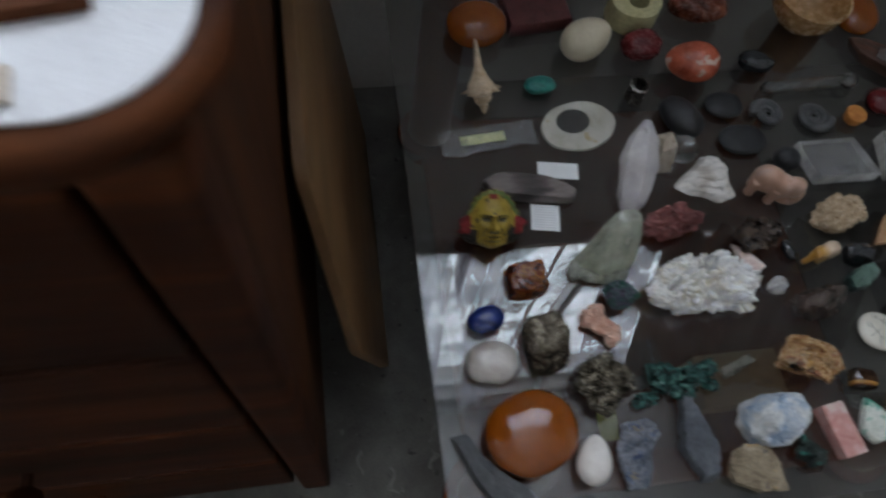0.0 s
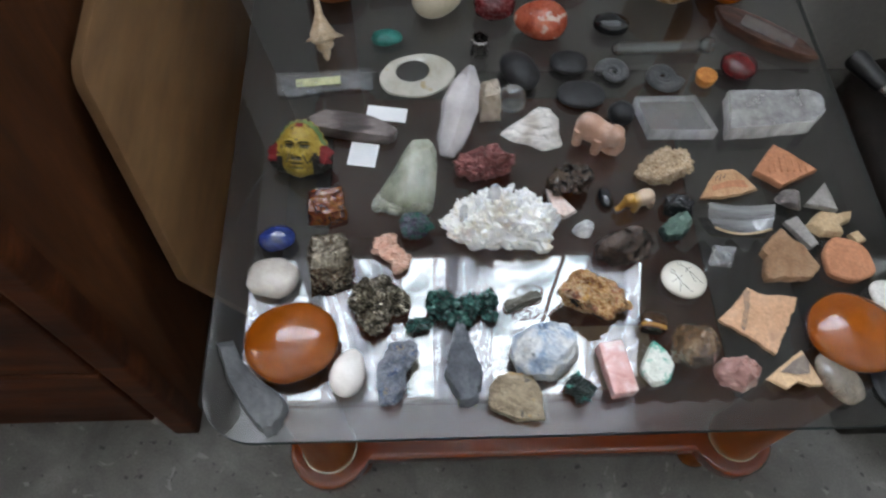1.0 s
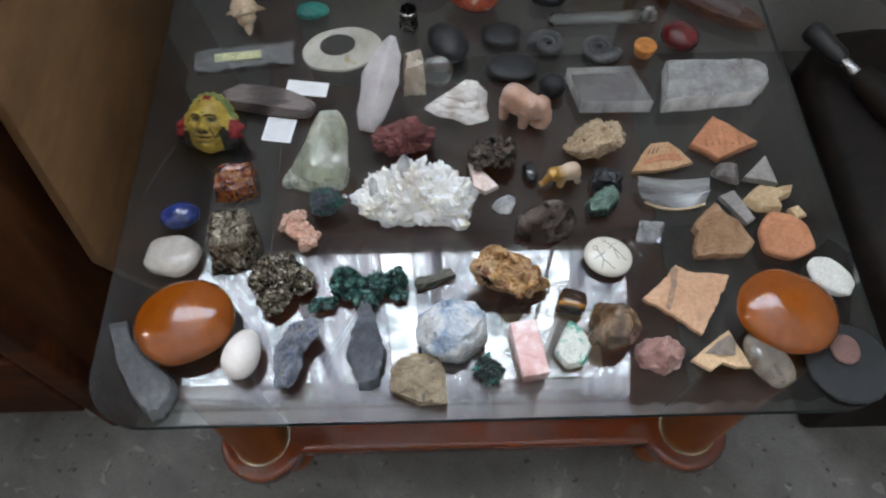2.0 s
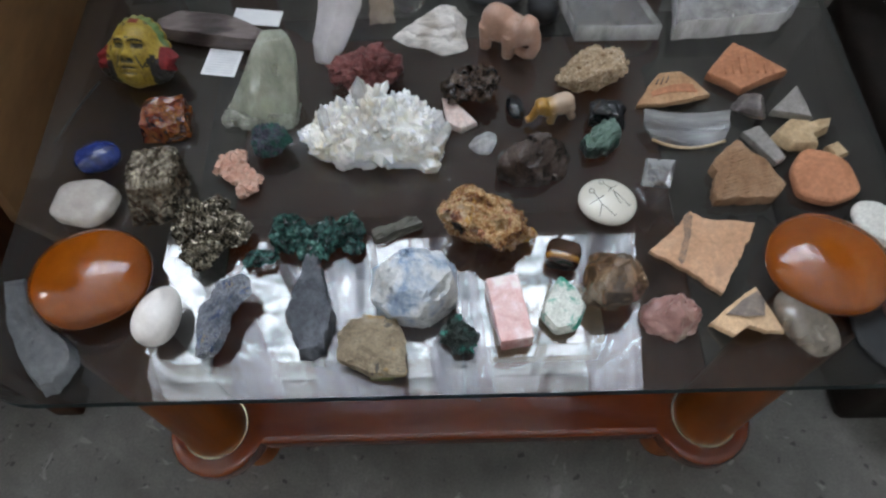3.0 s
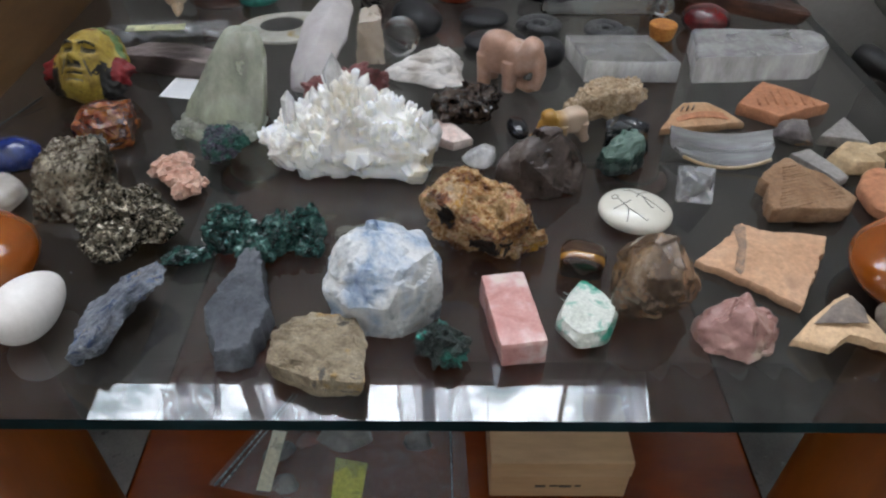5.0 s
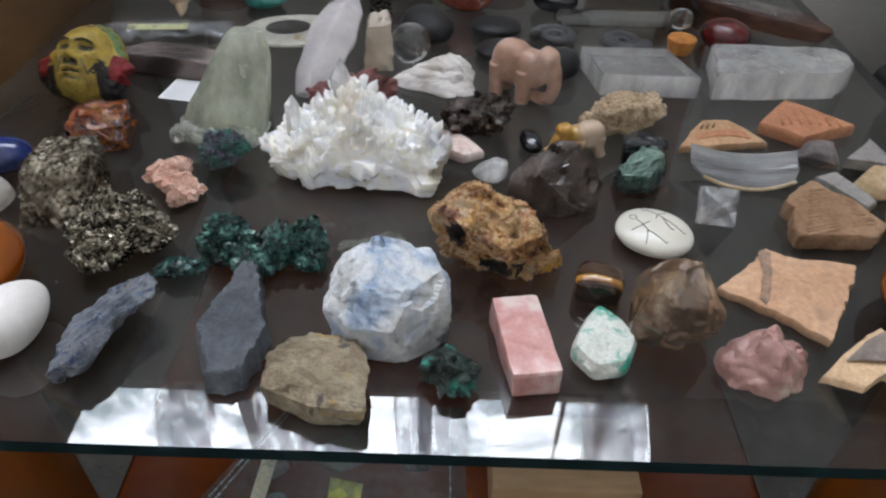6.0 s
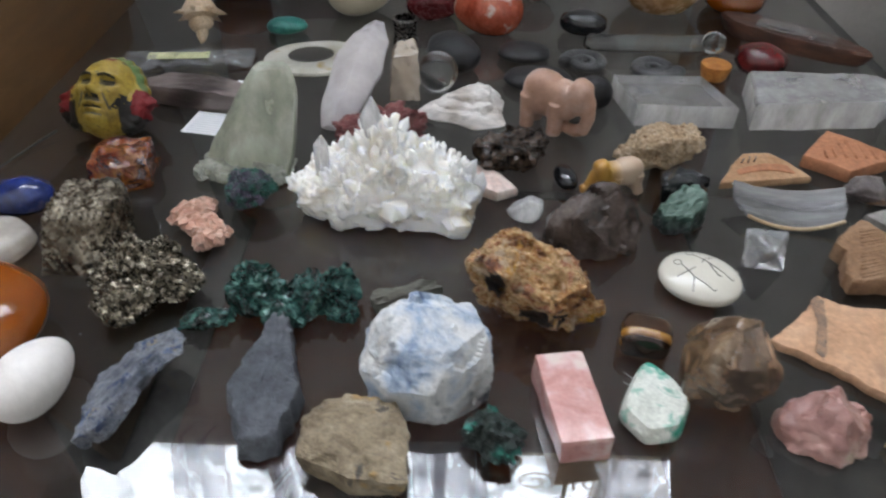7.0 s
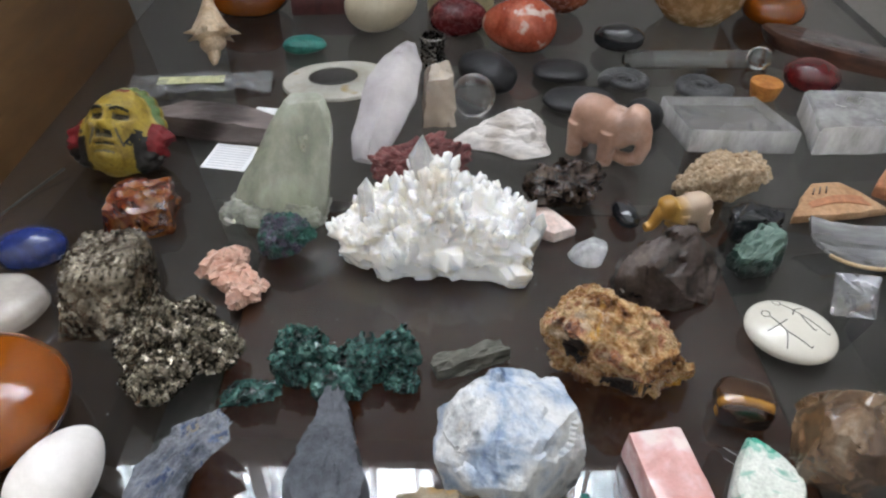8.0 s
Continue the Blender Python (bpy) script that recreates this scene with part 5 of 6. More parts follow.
GREENST = layered("green_stone", [(0.0, (0.007, 0.009, 0.008)), (0.56, (0.010, 0.015, 0.013)), (0.72, (0.018, 0.052, 0.041)), (0.86, (0.05, 0.11, 0.088)), (1.0, (0.09, 0.15, 0.12))], 2, 0.046, 0.22, 0.35, 0.2)
stone("green_stone", moved(chunk(tiers((0, (-20, -14), (-22, 2), (-6, 14), (16, 14), (21, -2), (4, -16)), (15, (-21, -12), (-20, 2), (3, -15)), (26, (20, -1), (16, 14), (4, 12)), (20, (-8, 8))), 66, 9, 0.0022, 110, 0, 0.0024, 130), Matrix.Diagonal((0.78, 0.8, 0.95, 1))), GREENST, (0.188, 0.228), "teal green stone with a dark base and chipped faces", 6)
stone("black_stone", rock(0.034, 0.028, 0.020, 67, 9, (0.7, 0.95), 0.02, 3, 4, 0.08), BLACKGL, (0.197, 0.260), "glossy black obsidian chip", -10)
stone("black_drop", pebble(0.016, 0.028, 0.012, 68, 2.2, 0.05), BLACKGL, (0.114, 0.272), "small glossy black drop-shaped stone", 12, "pebble")
CLEARQ = glass("clear_quartz", (0.99, 0.99, 0.985), 0.02, 1.42, 0.46, (0.96, 0.95, 0.93), 0.02, 0.3, (1, 1, 0.4), 60.0, 0.05, 0.35)
stone("quartz_chip", rock(0.027, 0.021, 0.014, 69, 8, (0.55, 0.85), 0.0, 3, 3, 0.1), CLEARQ, (0.082, 0.229), "small clear glittering quartz chip", 10, "crystal")
stone("grey_splinter", chunk(tiers((0, (-20, -5), (-20, 4), (20, 5), (21, -5)), (9, (-21, -4), (-20, 5), (19, 4), (20, -4))), 70, 9, 0.0022, 130, 0, 0.0016, 120), mineral("grey_green_stone", [(0.05, 0.045, 0.035), (0.095, 0.09, 0.07), (0.15, 0.145, 0.12)], 60, 0.6, 0.5, 6, stretch=(0.3, 1, 1)), (0.006, 0.143), "narrow grey-green stone splinter", 20)

MALA = mineral("malachite", [(0.002, 0.009, 0.0075), (0.008, 0.032, 0.027), (0.026, 0.085, 0.07), (0.10, 0.22, 0.18)], 110, 0.2, 0.4, 4, coat=0.4)
mal = rock(0.040, 0.036, 0.026, 72, 6, (0.5, 1.0), 0.3, 2.8, 5, 0.3, fine=0.16)
moved(mal, Matrix.Translation((-0.018, 0.003, 0)))
for mx, my, w, h, sd in ((0.012, -0.002, 0.034, 0.022, 721), (0.028, 0.004, 0.026, 0.026, 722), (-0.002, -0.012, 0.030, 0.018, 723), (-0.027, -0.004, 0.020, 0.018, 724), (0.030, -0.012, 0.018, 0.014, 725)):
    join(mal, moved(rock(w, w * 0.85, h, sd, 6, (0.5, 1.0), 0.3, 2.8, 4, 0.3, fine=0.16), Matrix.Translation((mx, my, 0))))
stone("malachite", crust(mal, 2600, 0.0027, 73, 4, -0.4, 0.0, flake=True), MALA, (-0.061, 0.136), "dark green malachite cluster of fine spiky crystals", 4, flatshade=True)
mal = rock(0.030, 0.018, 0.013, 74, 6, (0.5, 1.0), 0.25, 2.6, 3, 0.12)
stone("malachite", crust(mal, 500, 0.0026, 75, 4, -0.4, 0.0, flake=True), MALA, (-0.107, 0.117), "small dark green malachite crumb", 22, flatshade=True)
PYR = mineral("pyrite", [(0.05, 0.042, 0.031), (0.155, 0.134, 0.102), (0.37, 0.33, 0.26)], 110, 0.24, 0.15, 4, metal=0.96)
PYRM = mineral("pyrite_matrix", [(0.06, 0.048, 0.035), (0.15, 0.126, 0.096), (0.34, 0.30, 0.235)], 60, 0.22, 0.3, 6, metal=0.95, spots=(0.22, 0.195, 0.165), spot_scale=45, spot_size=0.12, speck=0.25)
py = chunk(tiers((0, (-23, -27), (-24, 10), (-18, 30), (17, 30), (24, 12), (21, -22), (0, -30)), (28, (-21, -10), (-22, 14), (-17, 30), (18, 30), (23, 12), (18, -8)), (33, (-17, 4), (-15, 28), (16, 28), (19, 2))), 77, 9, 0.0014, 90, 0, 0.0012, 120)
stone("pyrite", crust(py, 3200, 0.0021, 78, 4, -0.2, 0.45), PYRM, (-0.201, 0.185), "grey-gold pyrite block with a granular crust", 6, flatshade=True)
py = rock(0.052, 0.046, 0.030, 79, 8, (0.5, 0.95), 0.28, 3.0, 5, 0.1, fine=0.1)
join(py, moved(rock(0.036, 0.036, 0.024, 80, 8, (0.6, 0.95), 0.15, 3, 4, 0.1), Matrix.Translation((0.004, -0.026, 0))))
join(py, moved(rock(0.030, 0.034, 0.022, 81, 8, (0.6, 0.95), 0.15, 3, 4, 0.1), Matrix.Translation((0.024, 0.0, 0.003))))
stone("pyrite", crust(py, 3200, 0.0024, 82, 4, -0.3, 0.25), PYR, (-0.154, 0.147), "brassy pyrite cluster of small bright cubes", -8, flatshade=True)
REDAG = mineral("red_agate", [(0.012, 0.003, 0.002), (0.07, 0.011, 0.004), (0.15, 0.032, 0.009), (0.22, 0.075, 0.016), (0.05, 0.010, 0.005), (0.24, 0.17, 0.13)], 48, 0.08, 0.2, 7, coat=0.8, trans=0.1, dist=0.003)
stone("red_agate", moved(chunk(tiers((0, (-30, -22), (-30, 24), (28, 26), (30, -20), (0, -26)), (22, (-27, -12), (-26, 24), (27, 25), (29, -12), (2, -20)), (29, (-22, 6), (-20, 22), (24, 22), (22, 0))), 84, 9, 0.0028, 55, 0, 0.0030, 70), Matrix.Diagonal((0.74, 0.72, 0.80, 1))), REDAG, (-0.209, 0.262), "glossy rust-red resinous agate", 4)
LAPIS = mineral("lapis", [(0.008, 0.015, 0.07), (0.015, 0.03, 0.14), (0.03, 0.05, 0.2)], 40, 0.15, 0.03, 6, coat=0.7, spots=(0.05, 0.06, 0.16), spot_scale=60, spot_size=0.2)
stone("lapis", pebble(0.042, 0.030, 0.024, 86, 2.1, 0.05), LAPIS, (-0.262, 0.221), "polished deep blue lapis pebble", 14, "pebble")
MILK = glass("milky_quartz", (0.92, 0.89, 0.86), 0.12, 1.48, 0.55, (0.70, 0.64, 0.58), 0.02, 0.2, (1, 1, 1), 24.0, 0.04)
stone("milky_pebble", pebble(0.056, 0.046, 0.020, 87, 2.5, 0.1), MILK, (-0.263, 0.174), "flat milky translucent quartz pebble", -6, "pebble")
PINKF = mineral("pink_stilbite", [(0.46, 0.22, 0.15), (0.58, 0.33, 0.24), (0.64, 0.44, 0.35)], 90, 0.5, 0.4, 5, sss=0.1)
pf = rock(0.046, 0.024, 0.012, 89, 8, (0.5, 1), 0.25, 2.6, 3, 0.1)
pf = moved(pf, pose(0, 0, 0, 0, 0, -25))
join(pf, moved(rock(0.030, 0.018, 0.012, 90, 8, (0.5, 1), 0.2, 2.6, 3, 0.1), Matrix.Translation((-0.008, 0.012, 0)) @ pose(0, 0, 0, 0, 0, 40)))
join(pf, moved(rock(0.024, 0.018, 0.011, 91, 8, (0.5, 1), 0.2, 2.6, 3, 0.1), Matrix.Translation((0.009, -0.013, 0)) @ pose(0, 0, 0, 0, 0, 60)))
stone("pink_crystal_flower", crust(pf, 170, 0.0052, 92, 4, -0.1, 0.2), PINKF, (-0.136, 0.203), "salmon-pink flower of blocky crystals", 0, "crystal", flatshade=True)
BORN = mineral("bornite", [(0.008, 0.04, 0.03), (0.025, 0.11, 0.08), (0.09, 0.055, 0.10), (0.045, 0.22, 0.15)], 80, 0.28, 0.5, 5, metal=0.4)
bn = rock(0.036, 0.032, 0.026, 94, 9, (0.5, 0.95), 0.2, 3, 4, 0.1)
stone("bornite", crust(bn, 420, 0.0048, 95, 4, -0.3, 0.2, flake=True), BORN, (-0.107, 0.234), "dark green and purple metallic ore lump", 0, flatshade=True)


def big_calcite():
    """A tall block that leans back, rounded above, on a wide broken foot."""
    body_ = chunk(tiers((0, (-42, -8), (-40, 8), (-14, 20), (28, 20), (33, 2), (28, -14), (-8, -18)), (26, (-30, 0), (-24, 15), (35, 18), (36, -4), (-4, -14)),
                        (54, (-12, 10), (37, 12), (38, 26), (-6, 28)), (75, (4, 24), (9, 19), (28, 22), (33, 28), (27, 36), (8, 34)), (66, (-3, 22), (37, 24))), 98, 9, 0.0012, 24, 1, 0.0006, 40)
    foot = chips(chunk(tiers((0, (-46, -12), (-44, 4), (-20, 16), (24, 12), (34, -4), (28, -18), (-10, -22)), (8, (-45, -10), (-40, 5), (34, 4), (30, -14), (-10, -19)), (16, (-30, -6), (28, -8), (-8, -14), (10, -14))), 99, 9, 0.002, 80), 120, 0.0032, 5)
    return sharp(body_, 28), sharp(foot, 24)


GREENC = glass("green_calcite", (0.94, 0.96, 0.88), 0.06, 1.46, 0.36, (0.82, 0.855, 0.69), 0.03, 0.28, (1.3, 1.3, 0.3), 14.0, 0.04, 0.4)
CALCFOOT = glass("calcite_foot", (0.97, 0.98, 0.93), 0.06, 1.46, 0.34, (0.86, 0.87, 0.76), 0.02, 0.28, (1, 1, 1), 40.0, 0.08, 0.3)
calcite_body, calcite_foot = [moved(bm, Matrix.Diagonal((0.9, 1.0, 0.97, 1))) for bm in big_calcite()]
green_block = stone("green_calcite", calcite_body, GREENC, (-0.117, 0.274), "tall pale green translucent calcite block leaning back", 0, "crystal")
part("broken_foot", calcite_foot, CALCFOOT, green_block, "clear whitish broken foot")

def fused(ob, step, wear=10):
    """Melts the limbs of a carved figure into one skin."""
    m = ob.modifiers.new("skin", "REMESH")
    m.mode, m.voxel_size, m.use_smooth_shade = "VOXEL", step, True
    s = ob.modifiers.new("worn", "SMOOTH")
    s.factor, s.iterations = 0.5, wear
    return ob


# the quartz cluster

QBASE = mineral("quartz_matrix", [(0.74, 0.67, 0.575), (0.85, 0.825, 0.785), (0.89, 0.875, 0.845), (0.92, 0.91, 0.885)], 22, 0.1, 0.06, 9, sss=1.0, coat=0.5, trans=0.04, speck=0.03, spots=(0.74, 0.64, 0.49), spot_scale=26, spot_size=0.07)
QPOINT = mineral("quartz_points", [(0.80, 0.78, 0.745), (0.85, 0.835, 0.805), (0.88, 0.87, 0.85)], 30, 0.1, 0.03, 9, sss=0.9, coat=0.4, trans=0.15, speck=0.03)
cluster = hub("quartz_cluster", (-0.012, 0.236), "white quartz crystal cluster with clear upright points", "crystal")
base = chunk(tiers((0, (-52, -12), (-40, -26), (-14, -30), (16, -27), (50, -30), (61, -12), (58, 18), (30, 32), (-20, 32), (-52, 16)), (20, (-68, -8), (-56, -20), (-16, -29), (50, -28), (63, -8), (58, 18), (28, 30), (-22, 30), (-56, 14)), (37, (-36, -2), (-24, -15), (10, -17), (40, -8), (40, 12), (-30, 16)), (49, (-20, 2), (0, -5), (12, 6), (-8, 14))), 100, 13, 0.002, 45)
sharp(chips(chips(base, 48, 0.0068, 101), 95, 0.0018, 102), 20)
rngq = np.random.default_rng(7)
base.normal_update()
spots = [(v.co.copy(), v.normal.copy()) for v in base.verts if v.co.z > 0.012]
small = bmesh.new()
for k in rngq.choice(len(spots), 1500, replace=False):
    p, nrm = spots[k]
    high = p.z > 0.025 or nrm.z > 0.5
    if rngq.random() > (0.36 if high else 0.05):
        continue
    L = 0.007 + 0.013 * rngq.random() ** 1.6 * max(0.25, 1.1 - abs(p.x) / 0.055) if high else rngq.uniform(0.006, 0.010)
    fat = rngq.uniform(0.17, 0.28) if high else rngq.uniform(0.3, 0.45)
    way = (nrm * 0.8 + Vector((0, 0, 1.3 if high else 0.4)) + Vector(rngq.normal(size=3)) * 0.3).normalized()
    join(small, moved(crystal(L * fat, L, L * fat * rngq.uniform(0.9, 1.6), 6, int(k)), aimed(p - nrm * 0.0035, way)))
# blunt crystals that lean out round the foot
for k in range(15):
    a = radians(178 + 184 * k / 14 + rngq.uniform(-5, 5))
    r = rngq.uniform(0.007, 0.0105)
    at = Vector((0.046 * math.cos(a), 0.016 * math.sin(a), rngq.uniform(0.012, 0.022)))
    join(small, moved(crystal(r, rngq.uniform(0.017, 0.021), r * rngq.uniform(0.5, 0.9), 6, 300 + k), aimed(at, (math.cos(a), 1.1 * math.sin(a), rngq.uniform(-0.15, 0.6)))))
fused(part("matrix", join(base, small), QBASE, cluster, "milky white quartz body crusted with fine crystals"), 0.0006, 1)
BIG = [(-0.008, 0.004, 0.026, 0.058, 0.0088, -0.06, 0.04), (-0.043, -0.006, 0.030, 0.030, 0.0046, -0.02, 0.06), (0.002, 0.008, 0.030, 0.033, 0.0055, 0.06, 0.08),
       (-0.024, 0.004, 0.028, 0.030, 0.005, -0.1, 0.1), (0.014, 0.008, 0.030, 0.026, 0.0045, 0.1, 0.1), (0.030, 0.008, 0.028, 0.022, 0.004, 0.15, 0.1),
       (0.050, 0.0, 0.020, 0.024, 0.005, 0.35, 0.0), (0.056, -0.004, 0.012, 0.024, 0.006, 0.3, 0.1)]
for k, (x, y, z, L, r, tx, ty) in enumerate(BIG):
    part("crystal", crystal(r, L, r * 1.7, 6, 200 + k), CLEARQ if k < 2 else QPOINT, cluster, "clear upright quartz point" if k < 2 else "", aimed(Vector((x, y, z)), (tx, ty, 1.0)), smooth=False)

GARNET = mineral("garnet_rock", [(0.10, 0.03, 0.028), (0.19, 0.06, 0.055), (0.27, 0.10, 0.09)], 60, 0.4, 0.7, 5)
stone("garnet_rock", sharp(chips(rock(0.072, 0.042, 0.034, 103, 9, (0.55, 0.95), 0.2, 2.8, 6, 0.1, fine=0.06), 110, 0.005, 104), 28), GARNET, (-0.027, 0.316), "dull dark red rough garnet rock", -6)
SPIKY = mineral("dark_brown_ore", [(0.014, 0.008, 0.006), (0.04, 0.024, 0.016), (0.075, 0.048, 0.032)], 60, 0.16, 0.25, 5, coat=0.4)
sp = sharp(chips(rock(0.056, 0.042, 0.032, 105, 9, (0.5, 0.95), 0.25, 2.8, 6, 0.15), 95, 0.0065, 12), 20)
stone("brown_ore", sp, SPIKY, (0.074, 0.293), "dark brown glossy ore with jagged plates", 0, flatshade=True)
SHELLP = mineral("pink_shell", [(0.56, 0.38, 0.32), (0.66, 0.52, 0.46), (0.7, 0.62, 0.57)], 40, 0.35, 0.1, 8)
stone("shell_fragment", slab([(-16, 21), (-4, 10), (16, -12), (1, -20), (-12, -13)], 0.004, 108, 0.001, 0.0006, 5, 0.006, 0.0004), SHELLP, (0.062, 0.266), "pink and white broken shell fragment", 0, "shell")
CORAL = mineral("tan_coral", [(0.34, 0.22, 0.125), (0.54, 0.40, 0.255), (0.68, 0.555, 0.41)], 150, 0.8, 0.7, 3, dist=0.003, speck=0.3, spots=(0.22, 0.12, 0.055), spot_scale=110, spot_size=0.1)
stone("fossil_coral", crust(rock(0.068, 0.044, 0.028, 110, 8, (0.6, 0.98), 0.14, 3.0, 4, 0.1, fine=0.1), 1300, 0.0038, 111, 4, -0.3, 0.4), CORAL, (0.189, 0.312), "tan porous fossil coral lump", 18)


def elephant(length, curled=True):
    """A small carved animal on four legs: round rump, hollow back, high head; the trunk curls back or reaches out."""
    s = length
    bm = moved(pebble(0.78 * s, 0.58 * s, 0.70 * s, 0, 2.6, 0.0, 4, 0.0), Matrix.Translation((-0.20 * s, 0, 0.22 * s)))
    join(bm, moved(pebble(0.90 * s, 0.52 * s, 0.60 * s, 0, 2.8, 0.0, 4, 0.0), Matrix.Translation((0.10 * s, 0, 0.25 * s))))
    join(bm, moved(pebble(0.42 * s, 0.44 * s, 0.56 * s, 0, 3.0, 0, 4, 0), Matrix.Translation((0.42 * s, 0, 0.40 * s)) @ pose(0, 0, 0, 0, 14, 0)))
    spread = 0.0 if curled else 0.12
    for lx, ly in ((-0.42, 0.15), (-0.42, -0.15), (0.15, 0.15), (0.15, -0.15)):
        foot = lx - spread if lx < 0 else lx + spread * 0.4
        join(bm, tube_along([(lx * s, ly * s, 0.55 * s), (lx * s, ly * s, 0.3 * s), ((lx + foot) / 2 * s, ly * s, 0.12 * s), (foot * s, ly * s, 0.0)], [0.17 * s, 0.15 * s, 0.135 * s, 0.14 * s], 14))
    if curled:
        trunk = [(0.56, 0.78), (0.68, 0.60), (0.72, 0.38), (0.66, 0.18), (0.50, 0.10), (0.32, 0.11), (0.18, 0.13)]
    else:
        trunk = [(0.54, 0.74), (0.66, 0.56), (0.74, 0.36), (0.84, 0.22), (0.98, 0.20)]
    radii = [0.15, 0.145, 0.13, 0.12, 0.105, 0.09, 0.08]
    join(bm, tube_along([(x * s, 0, z * s) for x, z in trunk], [r * s for r in radii[:len(trunk)]], 14))
    for side in (-1, 1):
        join(bm, moved(pebble(0.15 * s, 0.08 * s, 0.46 * s, 0, 2.2, 0, 3, 0), Matrix.Translation((0.25 * s, side * 0.22 * s, 0.42 * s)) @ pose(0, 0, 0, 0, 22, side * -10)))
    join(bm, tube_along([(-0.56 * s, 0, 0.74 * s), (-0.61 * s, 0, 0.5 * s), (-0.58 * s, 0, 0.3 * s)], [0.03 * s, 0.028 * s, 0.035 * s], 8))
    low = min(v.co.z for v in bm.verts)
    return moved(bm, Matrix.Translation((0, 0, -low)))


PINKEL = mineral("pink_soapstone", [(0.37, 0.205, 0.14), (0.46, 0.28, 0.205), (0.50, 0.36, 0.31)], 30, 0.42, 0.06, 9, speck=0.1, spots=(0.33, 0.17, 0.10), spot_scale=55, spot_size=0.05)
stone("elephant_figurine", moved(elephant(0.046), Matrix.Diagonal((0.96, 1.0, 1.14, 1))), PINKEL, (0.110, 0.351), "carved pink soapstone elephant figurine", -34, "figurine", "elephant figurines")
fused(bpy.data.objects["elephant_figurine"], 0.0008, 12)
YEL = layered("yellow_and_cream_soapstone", [(0.0, (0.44, 0.31, 0.22)), (0.48, (0.50, 0.38, 0.28)), (0.62, (0.42, 0.27, 0.13)), (0.72, (0.40, 0.22, 0.035)), (1.0, (0.36, 0.18, 0.03))], 0, 0.044, 0.1, 0.35, 0.3)
stone("elephant_figurine", elephant(0.029, False), YEL, (0.150, 0.262), "tiny carved cream elephant figurine with a yellow head", 196, "figurine", "elephant figurines")
fused(bpy.data.objects["elephant_figurine.001"], 0.0004, 4)

# the painted head lying on the glass: plain shape in four colours
HEADY = mineral("yellow_paint", [(0.17, 0.105, 0.014), (0.30, 0.205, 0.026), (0.38, 0.28, 0.045)], 70, 0.38, 0.25, 6, spots=(0.06, 0.042, 0.018), spot_scale=80, spot_size=0.06)
HEADR = mineral("red_paint", [(0.12, 0.003, 0.005), (0.22, 0.006, 0.009)], 60, 0.6, 0.4, 7)
HEADB = mineral("black_paint", [(0.01, 0.009, 0.008), (0.02, 0.018, 0.016)], 60, 0.4, 0.2, 7)
HEADW = mineral("grey_wash", [(0.05, 0.042, 0.026), (0.10, 0.085, 0.05), (0.17, 0.15, 0.095)], 160, 0.4, 0.2, 6)
HEADG = mineral("green_paint", [(0.06, 0.14, 0.05), (0.2, 0.22, 0.07)], 60, 0.4, 0.2, 7)


